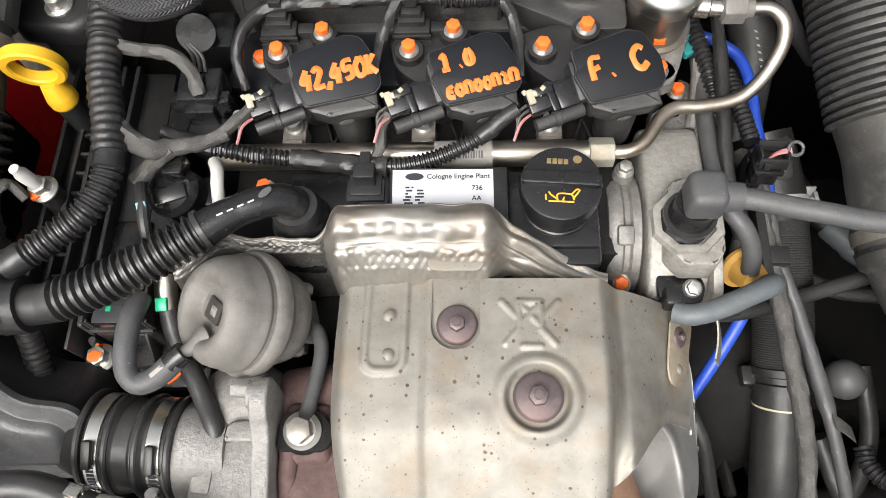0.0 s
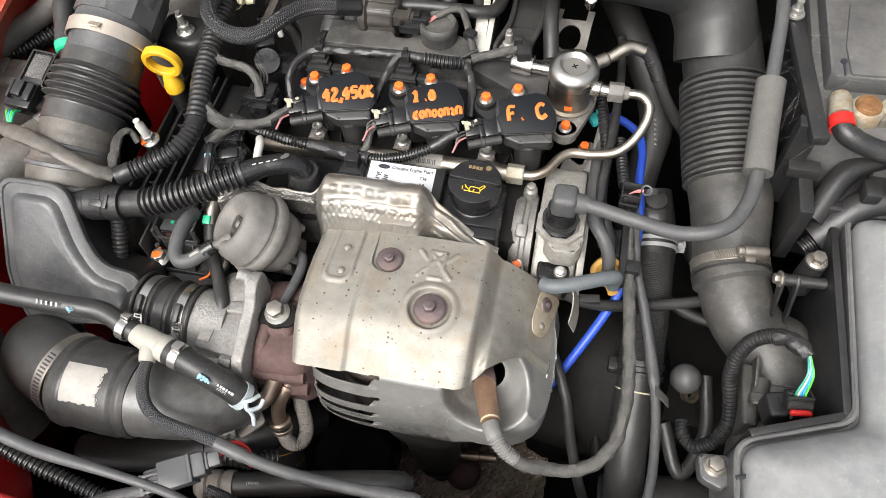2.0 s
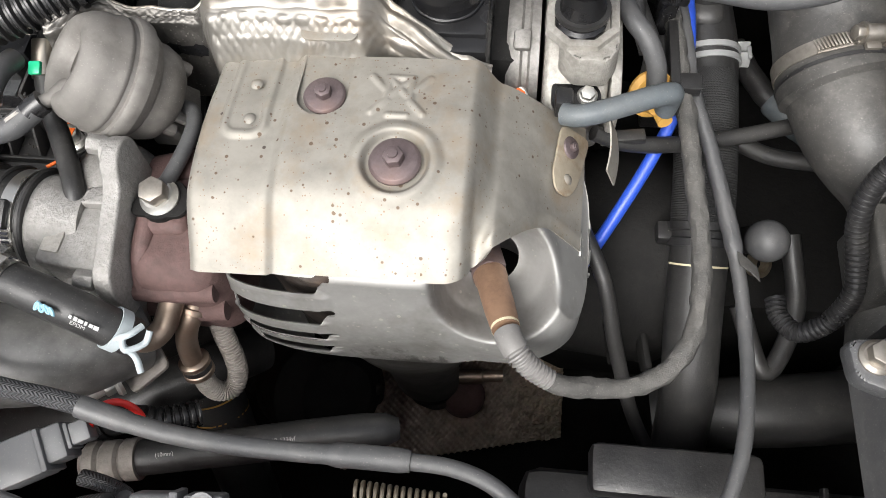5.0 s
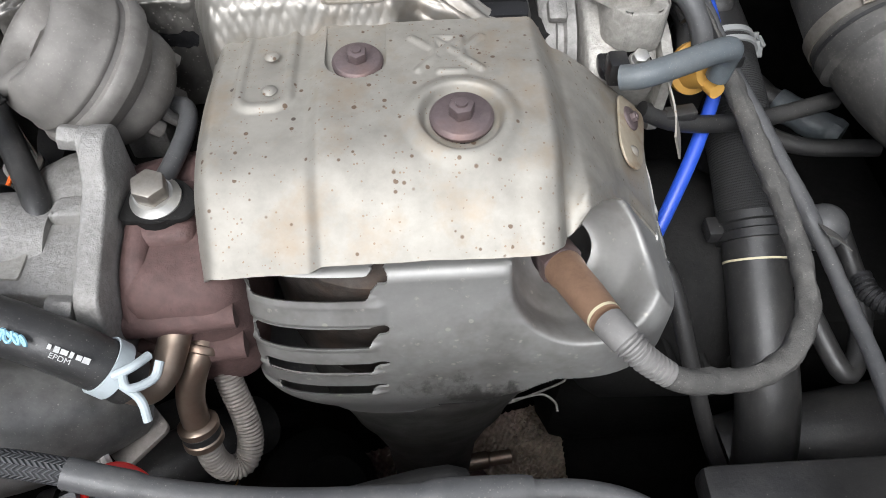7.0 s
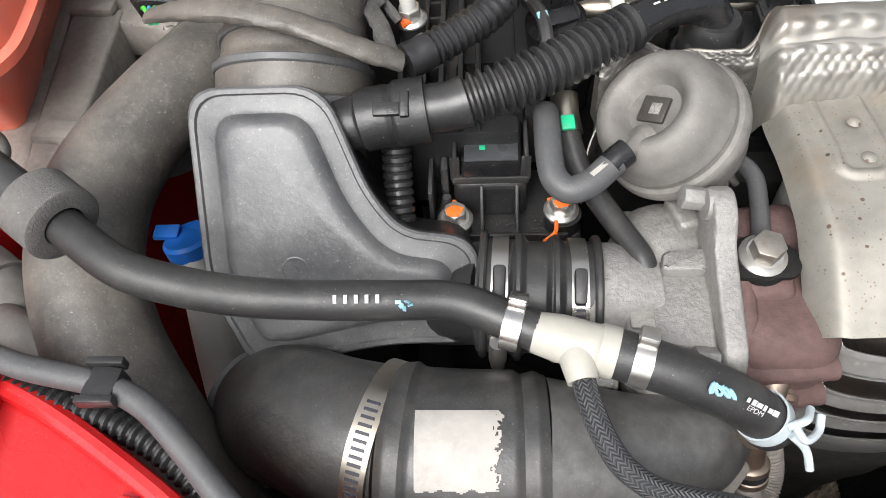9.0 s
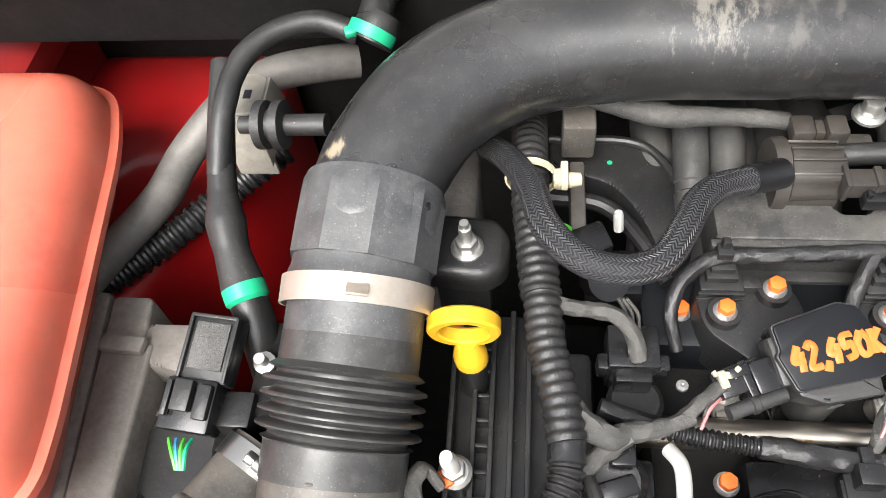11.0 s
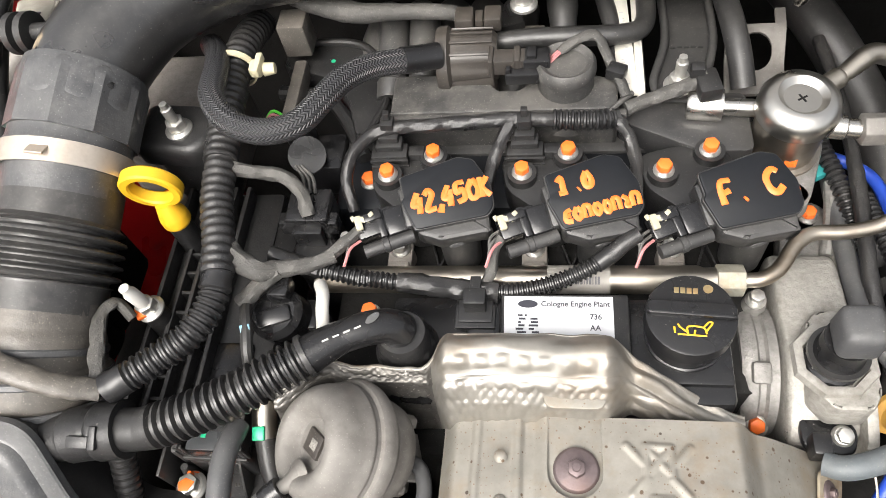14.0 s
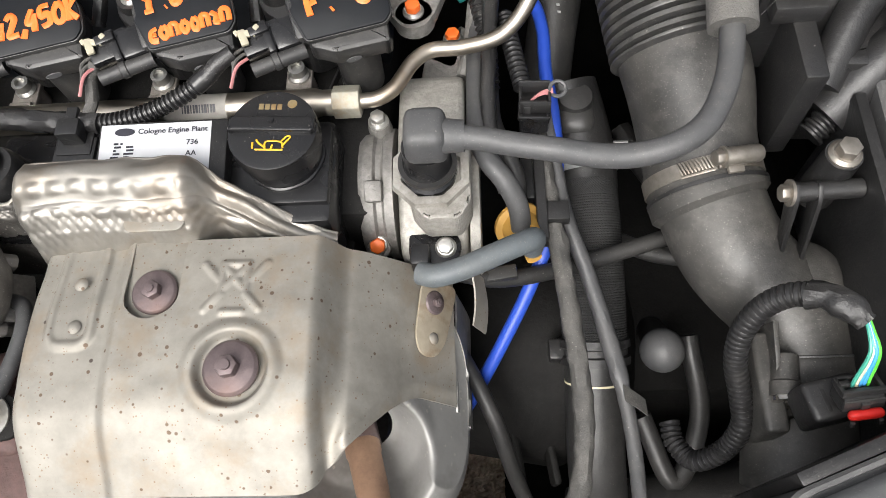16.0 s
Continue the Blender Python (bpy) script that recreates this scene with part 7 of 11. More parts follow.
for j in range(2):
    mk("wire", tube([(-0.0278, 0.3455 + 0.003 * j, 0.911), (-0.0245, 0.3475 + 0.003 * j, 0.9135), (-0.0205, 0.351 + 0.002 * j, 0.915)], 0.0010, 0.002, 6), "wire_pink", vpl)
mk("taped_tail", tube([(-0.0225, 0.3505, 0.9145), (-0.011, 0.3585, 0.9165), (-0.001, 0.3615, 0.9155), (0.004, 0.3570, 0.909), (0.0085, 0.3480, 0.904), (0.013, 0.3390, 0.901), (0.017, 0.3280, 0.898)], [(0, 0.0028), (0.25, 0.0036), (1, 0.0042)], 0.002, 12, flat=0.7, rough=0.25), "tape", pv)
mk("tail_clip", rbox(0.011, 0.009, 0.008, 0.0012, pose(0.0110, 0.3430, 0.900, 0, 0, -25)), "plastic", pv)
mk("bracket", merge(rbox(0.012, 0.014, 0.010, 0.002, pose(-0.0800, 0.378, 0.913)), rbox(0.011, 0.014, 0.010, 0.002, pose(-0.0625, 0.378, 0.913)), rbox(0.005, 0.010, 0.008, 0.001, pose(-0.0710, 0.378, 0.913)), rbox(0.03, 0.016, 0.04, 0.003, pose(-0.076, 0.352, 0.862))), "valve_brown", pv)
mk("mount_bolt", merge(lathe([(0, 0), (0.0085, 0), (0.0085, 0.002), (0.0065, 0.004), (0, 0.004)], pose(-0.044, 0.388, 0.918), 22), hex_head(0.0056, 0.008, pose(-0.044, 0.388, 0.9215))), "bolt", pv)
mk("hose", tube([(-0.060, 0.372, 0.904), (-0.040, 0.372, 0.906), (-0.010, 0.371, 0.907), (0.012, 0.372, 0.906), (0.026, 0.380, 0.902), (0.031, 0.395, 0.90), (0.031, 0.43, 0.90)], 0.0062, 0.003, 16), "rubber", pv)
imf = thing("intake_manifold", (-0.10, 0.40, 0.82), "black moulded intake manifold runners", "manifold")
for k in range(5):
    mk("runner", tube([(-0.150 + 0.024 * k, 0.33, 0.80), (-0.150 + 0.024 * k, 0.36, 0.845), (-0.148 + 0.024 * k, 0.40, 0.868), (-0.146 + 0.024 * k, 0.45, 0.86)], 0.0135, 0.006, 24), "runner", imf)
for x in (-0.131, -0.1105):
    mk("barrel", lathe([(0, 0), (0.0098, 0), (0.0102, 0.002), (0.0102, 0.012), (0.0094, 0.013), (0.0094, 0.018), (0.0102, 0.019), (0.0102, 0.055), (0.009, 0.058), (0, 0.058)], axis_at((x, 0.352, 0.876), (0.0, 0.90, 0.34)), 30), "runner", imf)
mk("clip_block", merge(rbox(0.024, 0.016, 0.012, 0.0015, pose(-0.058, 0.398, 0.888, 0, 0, 20)), rbox(0.016, 0.008, 0.006, 0.001, pose(-0.048, 0.405, 0.899, 0, 0, 20))), "plastic", imf)
mk("bracket", rbox(0.030, 0.012, 0.014, 0.002, pose(-0.046, 0.392, 0.880)), "grime", imf)
mk("hose_behind", tube([(-0.205, 0.412, 0.918), (-0.185, 0.399, 0.919), (-0.165, 0.391, 0.920), (-0.147, 0.386, 0.920), (-0.128, 0.386, 0.920), (-0.097, 0.385, 0.919), (-0.085, 0.386, 0.916)], [(0, 0.0045), (0.25, 0.0055), (0.42, 0.0072), (0.55, 0.0062), (0.7, 0.0052), (1, 0.0048)], 0.002, 14, rough=0.10), "tape", None, "taped cable behind the purge valve", "cable")
agd = thing("air_guide", (-0.17, 0.36, 0.86), "moulded black guide beside the engine cover", "engine cover")
mk("tray", prism(round_poly([(-0.212, 0.412), (-0.150, 0.405), (-0.128, 0.352), (-0.136, 0.318), (-0.150, 0.318), (-0.160, 0.350), (-0.175, 0.372), (-0.212, 0.385)], 0.006), 0.850, 0.878, 0.003), "plastic", agd)
mk("raised_lip", tube([(-0.212, 0.406, 0.879), (-0.155, 0.399, 0.880), (-0.134, 0.352, 0.880), (-0.141, 0.322, 0.879)], 0.0028, 0.003, 10), "plastic", agd)
mk("inner_lip", tube([(-0.212, 0.368, 0.870), (-0.180, 0.362, 0.870), (-0.160, 0.340, 0.868), (-0.146, 0.312, 0.866)], 0.005, 0.004, 10), "plastic", agd)
mk("green_dot", lathe([(0, 0.0004), (0.0016, 0.0004), (0.0016, 0), (0, 0)], pose(-0.176, 0.388, 0.8781), 12), "green", agd, "small green paint dot")
mk("relay_block", merge(rbox(0.019, 0.019, 0.026, 0.002, pose(-0.196, 0.392, 0.888)), rbox(0.009, 0.05, 0.014, 0.002, pose(-0.196, 0.358, 0.872))), "grime", None, "dusty brown-black relay block", "relay")
kn = thing("knock_connector", (-0.19, 0.34, 0.875), "black connector with pink and green wires", "connector")
mk("plug", merge(rbox(0.020, 0.018, 0.014, 0.002, pose(-0.190, 0.330, 0.872, 10, 0, 25)), lathe([(0, 0), (0.012, 0), (0.012, 0.016), (0, 0.016)], axis_at((-0.184, 0.314, 0.866), (0.2, -0.4, 0.6)), 28, (14, 0.0006, 0, 0.012)), rbox(0.03, 0.03, 0.03, 0.003, pose(-0.175, 0.318, 0.838))), "gloss", kn)
for j, wm in enumerate(("wire_pink", "wire_pink", "wire_green")):
    mk("wire", tube([(-0.198, 0.328 + 0.003 * j, 0.883), (-0.206, 0.329 + 0.003 * j, 0.888), (-0.212, 0.322 + 0.003 * j, 0.882)], 0.001, 0.002, 6), wm, kn)
mk("white_stud", lathe([(0, 0), (0.0028, 0), (0.0028, 0.011), (0.0022, 0.013), (0, 0.013)], axis_at((-0.174, 0.335, 0.884), (-0.1, 0.2, 1)), 12), "white", kn)

dip = thing("dipstick", (-0.247, 0.255, 0.88), "yellow ring-shaped oil dipstick handle", "dipstick")
DM = axis_at((-0.2535, 0.2565, 0.9135), (0.03, -1.0, -0.12))
mk("ring", lathe([(0.0120, -0.0030), (0.0130, -0.0042), (0.0166, -0.0042), (0.0178, -0.0030), (0.0178, 0.0030), (0.0166, 0.0042), (0.0130, 0.0042), (0.0120, 0.0030), (0.0120, -0.0030)], DM, 44), "yellow", dip)
mk("neck", merge(tube([(-0.2530, 0.2560, 0.8985), (-0.2520, 0.2550, 0.889), (-0.251, 0.254, 0.880)], [(0, 0.0055), (0.35, 0.0075), (0.6, 0.0088), (0.9, 0.0088), (1, 0.0075)], 0.001, 20)), "yellow", dip)
mk("tube", lathe([(0, 0), (0.0075, 0), (0.0075, 0.045), (0, 0.045)], pose(-0.251, 0.254, 0.836), 18), "plastic", dip)

tc = thing("timing_cover", (-0.235, 0.22, 0.80), "black plastic timing cover with ladder ribs", "engine cover")
mk("panel", merge(rbox(0.062, 0.160, 0.055, 0.004, pose(-0.232, 0.218, 0.795)), rbox(0.030, 0.125, 0.040, 0.005, pose(-0.202, 0.215, 0.808))), "plastic", tc)
lad = [rbox(0.0028, 0.155, 0.012, 0.0006, pose(x, 0.217, 0.849)) for x in (-0.262, -0.250, -0.241, -0.231, -0.222)]
lad += [rbox(0.009, 0.0022, 0.010, 0.0005, pose(-0.2455, 0.150 + 0.0135 * k, 0.849)) for k in range(11)]
mk("rib", merge(*lad), "plastic", tc)
st = bolt_proto("stud_bolt", "zinc stud bolt with orange paint marks", 0.0085, 0.0062, None, "bolt", "stud bolts", 0.0032)
mk("paint_dab", rbox(0.009, 0.006, 0.003, 0.001, pose(0.001, -0.005, 0.002)), "orange", st, "orange paint dab")
mk("white_post", lathe([(0, 0), (0.0040, 0), (0.0042, 0.016), (0.0030, 0.018), (0.0030, 0.022), (0, 0.0225)], pose(0, 0, 0.006), 16), "white", st, "pale stud end")
place_bolts(st, [(-0.2565, 0.199, 0.872, (-0.08, -0.05, 1))])
mk("stud_post", lathe([(0, 0), (0.008, 0), (0.007, 0.027), (0, 0.027)], pose(-0.2565, 0.199, 0.845), 18), "plastic", tc)
em = thing("mount_bracket", (-0.255, 0.31, 0.89), "black rubber mount bracket with a zinc stud", "bracket")
mk("arm", stacked([(-0.285, 0.294), (-0.245, 0.290), (-0.234, 0.298), (-0.232, 0.318), (-0.240, 0.330), (-0.285, 0.334)], 0.008, [(0.003, 0.885), (0.0, 0.888), (0.0, 0.8965), (0.0012, 0.9000), (0.0035, 0.9022), (0.0060, 0.903)]), "plastic", em)
mk("body", rbox(0.070, 0.090, 0.075, 0.008, pose(-0.290, 0.362, 0.800), seg=3), "alu_dust", em)
mk("arm_post", rbox(0.03, 0.03, 0.06, 0.004, pose(-0.258, 0.310, 0.828)), "plastic", em)
place_bolts(bolt_proto("mount_stud", "bright zinc stud and nut", 0.0088, 0.0062, group="mount studs", top=0.0034), [(-0.2555, 0.308, 0.903, (-0.02, 0.0, 1)), (0.047, 0.340, 0.894, (0, 0, 1))])

# Made-up dark block: hides the red panel and keeps this gap black.
mk("dark_filler", rbox(0.090, 0.170, 0.14, 0.01, pose(-0.318, 0.185, 0.600)), "iron", None, "dark filler block below the intake neck, hiding the red panel", "bracket")
cp = thing("cam_position_sensor", (-0.172, 0.265, 0.85), "black connector block on the cam sensor", "sensor")
mk("block", merge(rbox(0.026, 0.024, 0.028, 0.002, pose(-0.170, 0.264, 0.856)), rbox(0.036, 0.009, 0.012, 0.0015, pose(-0.170, 0.257, 0.868)), rbox(0.018, 0.006, 0.016, 0.001, pose(-0.170, 0.250, 0.862)), rbox(0.008, 0.012, 0.004, 0.0008, pose(-0.170, 0.262, 0.884))), "gloss", cp)
mk("stem", lathe([(0, -0.05), (0.013, -0.05), (0.013, 0.006), (0.0145, 0.008), (0.0145, 0.016), (0.012, 0.018), (0, 0.018)], pose(-0.168, 0.243, 0.846), 26), "plastic", cp)
mk("screw", lathe([(0, 0), (0.0030, 0), (0.0030, 0.002), (0.001, 0.0022), (0, 0.0016)], pose(-0.1465, 0.247, 0.874), 14), "bolt", cp)
for j in range(3):
    mk("wire", tube([(-0.173 + 0.003 * j, 0.272, 0.884), (-0.174 + 0.003 * j, 0.279, 0.890), (-0.178 + 0.002 * j, 0.284, 0.896)], 0.0011, 0.002, 6), "tape", cp)
dv = thing("diverter_valve", (-0.175, 0.205, 0.86), "dark round valve with wire ends", "valve")
mk("body", merge(lathe([(0, 0), (0.016, 0), (0.016, 0.014), (0.0125, 0.018), (0.009, 0.018), (0, 0.016)], axis_at((-0.180, 0.202, 0.855), (-0.1, -0.2, 1)), 28), rbox(0.012, 0.014, 0.012, 0.0015, pose(-0.178, 0.210, 0.871)), rbox(0.03, 0.02, 0.05, 0.003, pose(-0.175, 0.205, 0.808)), rbox(0.020, 0.010, 0.008, 0.002, pose(-0.181, 0.196, 0.868, 15, 0, 20))), "gloss", dv)
mk("white_elbow", tube([(-0.156, 0.214, 0.876), (-0.152, 0.206, 0.880), (-0.151, 0.197, 0.879), (-0.1505, 0.186, 0.872)], 0.0037, 0.002, 16), "white", None, "white plastic vacuum elbow", "pipe")
mk("white_tag", rbox(0.0055, 0.0080, 0.002, 0.0005, pose(-0.1895, 0.180, 0.884, 20, 0, 15)), "pale_blue", None, "small pale blue tag on a black lead", "tag")
mk("tag_lead", tube([(-0.196, 0.203, 0.878), (-0.193, 0.192, 0.883), (-0.190, 0.183, 0.884), (-0.188, 0.170, 0.880), (-0.187, 0.155, 0.862)], 0.0035, 0.003, 10), "rubber", None, "thin black lead with a white tag", "cable")

# control unit below the breather
cu_ = thing("control_module", (-0.215, 0.12, 0.80), "black control module on a ribbed tray", "module")
mk("upper_case", rbox(0.036, 0.040, 0.026, 0.003, pose(-0.2165, 0.1690, 0.826)), "gloss", cu_)
mk("case", rbox(0.0330, 0.028, 0.022, 0.003, pose(-0.2160, 0.1400, 0.8185), taper=0.94), "gloss", cu_)
mk("cover", rbox(0.0272, 0.0158, 0.0012, 0.0006, pose(-0.2160, 0.1352, 0.8402)), "case_slate", cu_, "satin cover, greyed for the sky it reflects")
for x in (-0.2345, -0.1985):
    mk("guide", merge(rbox(0.0022, 0.026, 0.018, 0.0006, pose(x, 0.140, 0.826)), rbox(0.0050, 0.0022, 0.016, 0.0006, pose(x, 0.1285, 0.826))), "pot", cu_)
mk("ledge", merge(rbox(0.0390, 0.0085, 0.0030, 0.0008, pose(-0.2165, 0.1300, 0.8260)), rbox(0.0390, 0.0014, 0.0044, 0.0005, pose(-0.2165, 0.1262, 0.8252)), rbox(0.0180, 0.0010, 0.0030, 0.0004, pose(-0.2130, 0.1252, 0.8215))), "pot", cu_)
mk("front_face", rbox(0.0385, 0.0120, 0.028, 0.004, pose(-0.2165, 0.1310, 0.798), seg=3), "plastic", cu_)
for x in (-0.2212, -0.2030):
    mk("rib", prism([(0.1095, 0.800), (0.1095, 0.803), (0.1245, 0.8245), (0.1275, 0.8245), (0.1275, 0.800)], x - 0.0008, x + 0.0008, 0.0002, Matrix(((0, 0, 1, 0), (1, 0, 0, 0), (0, 1, 0, 0), (0, 0, 0, 1)))), "pot", cu_)
mk("column", merge(rbox(0.0040, 0.010, 0.040, 0.0015, pose(-0.2400, 0.132, 0.795)), lathe([(0, 0), (0.0065, 0), (0.0045, 0.006), (0.0022, 0.016), (0, 0.016)], pose(-0.2395, 0.1235, 0.802), 18), rbox(0.0022, 0.036, 0.042, 0.0006, pose(-0.2470, 0.132, 0.79))), "pot", cu_)
mk("green_dot", rbox(0.0030, 0.0030, 0.0004, 0.0001, pose(-0.2205, 0.1357, 0.8415)), "green", cu_)
mk("tray", merge(rbox(0.078, 0.060, 0.047, 0.003, pose(-0.208, 0.128, 0.753)), rbox(0.062, 0.0024, 0.010, 0.0008, pose(-0.2075, 0.1085, 0.795)), rbox(0.014, 0.020, 0.03, 0.004, pose(-0.179, 0.117, 0.770)), lathe([(0, 0), (0.0095, 0), (0.0090, 0.006), (0.0096, 0.007), (0.0096, 0.010), (0, 0.01)], pose(-0.236, 0.113, 0.80), 22), lathe([(0, 0), (0.0095, 0), (0.0090, 0.006), (0.0096, 0.007), (0.0096, 0.010), (0, 0.01)], pose(-0.179, 0.118, 0.80), 22)), "plastic", cu_)
rnd_d = random.Random(41)
mk("debris", merge(*[rbox(0.0007 + 0.0018 * rnd_d.random(), 0.0006 + 0.0010 * rnd_d.random(), 0.0006, 0.0001, pose(-0.230 + 0.044 * rnd_d.random(), (0.1115 + 0.010 * rnd_d.random()) if k % 3 else 0.1275 + 0.004 * rnd_d.random(), 0.7998 if k % 3 else 0.8287, 0, 0, 180 * rnd_d.random())) for k in range(46)]), "valve_brown", cu_, "crumbs of dry dirt", kind="stuff")
tbl = bolt_proto("tray_bolt", "zinc flange bolt daubed with orange paint", 0.0092, 0.0062, None, group="tray bolts")
mk("paint_dab", merge(prism([(-0.0048, -0.001), (-0.002, 0.0048), (0.0035, 0.0045), (0.005, 0.0), (0.001, -0.003)], 0.0085, 0.0091, 0.0002), rbox(0.008, 0.004, 0.0016, 0.0006, pose(0.001, -0.0066, 0.0008)), rbox(0.0025, 0.004, 0.006, 0.0008, pose(0.0005, -0.0055, 0.002))), "orange", tbl, "orange paint daub")
place_bolts(tbl, [(-0.235, 0.114, 0.8105), (-0.180, 0.119, 0.8105)])
mk("orange_run", tube([(-0.183, 0.111, 0.812), (-0.184, 0.104, 0.8115), (-0.190, 0.098, 0.812)], 0.0011, 0.001, 8), "orange", cu_, "run of orange paint")
mk("cable_conduit", tube([(-0.262, 0.128, 0.858), (-0.262, 0.116, 0.842), (-0.261, 0.102, 0.828), (-0.260, 0.088, 0.812), (-0.258, 0.07, 0.78)], 0.0074, 0.001, 18, (0.0043, 0.0013, 0, 1, 2.5)), "conduit", None, "black corrugated conduit below the breather", "conduit")

# actuator vacuum and coolant hoses
vh = thing("actuator_hose", (-0.18, 0.105, 0.86), "grey rubber hose bent to the actuator", "hose")
mk("hose", tube([(-0.190, 0.134, 0.866), (-0.1905, 0.120, 0.872), (-0.1905, 0.105, 0.872), (-0.189, 0.092, 0.869), (-0.183, 0.086, 0.867), (-0.174, 0.088, 0.868), (-0.167, 0.0935, 0.870), (-0.1615, 0.0975, 0.8725)], 0.0062, 0.002, 18), "rubber_grey", vh)
mk("sleeve", tube([(-0.1645, 0.0955, 0.8715), (-0.1610, 0.0982, 0.8732), (-0.1570, 0.1010, 0.8745)], 0.0062, 0.001, 16), "gloss", vh)
mk("print", rbox(0.0085, 0.0024, 0.0003, 0, pose(-0.170, 0.0905, 0.8751, 0, -12, 38)), "oldpaper", vh)
ch_ = thing("turbo_coolant_hose", (-0.165, 0.10, 0.84), "black rubber coolant hose with a green-marked clip", "hose")
mk("hose", tube([(-0.179, 0.142, 0.858), (-0.178, 0.130, 0.853), (-0.174, 0.116, 0.847), (-0.166, 0.101, 0.842), (-0.156, 0.083, 0.839), (-0.149, 0.069, 0.838), (-0.147, 0.058, 0.832)], 0.0058, 0.002, 16), "rubber", ch_)
mk("ferrule", tube([(-0.180, 0.150, 0.862), (-0.1795, 0.140, 0.8575), (-0.178, 0.131, 0.854)], 0.0068, 0.002, 18), "steel_dull", ch_)
mk("green_tag", rbox(0.0068, 0.0075, 0.003, 0.0008, pose(-0.1795, 0.132, 0.8605, 20, 0, 5)), "green", ch_, "green paint mark")
mk("upper_pipe", tube([(-0.180, 0.148, 0.862), (-0.178, 0.158, 0.866), (-0.170, 0.168, 0.869), (-0.165, 0.178, 0.868)], 0.0040, 0.002, 12), "plastic", ch_)
mk("quick_joint", rbox(0.012, 0.009, 0.009, 0.0015, pose(-0.1755, 0.160, 0.861, 0, 0, 45)), "plastic", ch_)

# ribbed rubber coupling between resonator and turbo
tcp = thing("turbo_coupling", (-0.195, 0.06, 0.80), "black ribbed rubber coupling with two spring clamps", "coupling")
mk("sleeve", tube([(-0.222, 0.0635, 0.818), (-0.20, 0.061, 0.819), (-0.168, 0.0595, 0.819)], [(0, 0.0268), (0.28, 0.0268), (0.31, 0.0288), (0.36, 0.0288), (0.4, 0.0262), (0.55, 0.0262), (0.59, 0.0288), (0.66, 0.0288), (0.7, 0.0268), (1, 0.0268)], 0.0005, 40), "rubber", tcp)
for x, y in ((-0.2205, 0.0633), (-0.2045, 0.0615), (-0.1875, 0.0603), (-0.1695, 0.0596)):
    mk("rib", lathe([(0.025, -0.0018), (0.0292, -0.0018), (0.0300, -0.0008), (0.0300, 0.0008), (0.0292, 0.0018), (0.025, 0.0018)], axis_at((x, y, 0.8187), (1, -0.05, 0.01)), 40), "rubber", tcp)
for x, y in ((-0.213, 0.0625), (-0.178, 0.0600)):
    mk("buckle", rbox(0.0055, 0.016, 0.0045, 0.0015, Matrix.Translation((x, y, 0.819)) @ pose(0, 0, 0, 22, 0, -3) @ pose(0, 0, 0.0275)), "rubber", tcp)
band_clamp("hose_clamp", (-0.213, 0.0625, 0.8183), (1, -0.05, 0), 0.0270, 0.0075, "bright steel clamp on the rubber coupling", (0, -0.95, 0.1), "clamp_bright", 0.0012, 9)
band_clamp("hose_clamp", (-0.178, 0.0600, 0.819), (1, -0.03, 0), 0.0270, 0.0075, "bright steel clamp on the rubber coupling", (0, -0.9, 0.35), "clamp_bright", 0.0012, 9)

# cold pipe rising on the far left
lp = thing("charge_pipe", (-0.39, 0.08, 0.80), "broad dusty black rubber charge pipe", "hose")
mk("pipe", tube([(-0.352, 0.205, 0.862), (-0.372, 0.172, 0.862), (-0.394, 0.138, 0.856), (-0.408, 0.105, 0.848), (-0.409, 0.072, 0.838), (-0.399, 0.040, 0.822), (-0.380, 0.010, 0.800), (-0.358, -0.018, 0.770), (-0.345, -0.035, 0.72)], [(0, 0.0225), (0.2, 0.0235), (0.4, 0.0265), (1, 0.0275)], 0.003, 32), "grime", lp)
band_clamp("hose_clamp", (-0.356, 0.198, 0.8625), (-0.5, -0.85, -0.02), 0.0235, 0.012, "perforated steel clamp on the charge pipe", (0.3, -0.4, 0.9))

# throttle body connector
tbc = thing("throttle_connector", (-0.38, 0.24, 0.86), "black throttle connector with coloured wires", "connector")
TC = Matrix.Translation((-0.387, 0.255, 0.876)) @ pose(0, 0, 0, 14, 0, -6)
mk("sensor_body", rbox(0.027, 0.036, 0.014, 0.002, TC), "plastic", tbc)
mk("pad", rbox(0.019, 0.025, 0.002, 0.0006, TC @ pose(0, 0.001, 0.0135)), "pad_grey", tbc, "grey textured pad")
mk("frame_lip", merge(rbox(0.026, 0.002, 0.003, 0.0005, TC @ pose(0, 0.0165, 0.0135)), rbox(0.002, 0.034, 0.003, 0.0005, TC @ pose(-0.0125, 0, 0.0135)), rbox(0.002, 0.034, 0.003, 0.0005, TC @ pose(0.0125, 0, 0.0135))), "plastic", tbc)
mk("plug", rbox(0.028, 0.027, 0.018, 0.002, TC @ pose(-0.003, -0.030, -0.001)), "gloss", tbc)
mk("plug_latch", merge(rbox(0.010, 0.016, 0.005, 0.001, TC @ pose(-0.005, -0.026, 0.017)), rbox(0.003, 0.018, 0.004, 0.0006, TC @ pose(-0.013, -0.028, 0.017)), rbox(0.008, 0.018, 0.005, 0.0015, TC @ pose(0.006, -0.028, 0.016))), "plastic", tbc)
mk("post", rbox(0.018, 0.02, 0.05, 0.002, pose(-0.372, 0.225, 0.825)), "plastic", tbc)
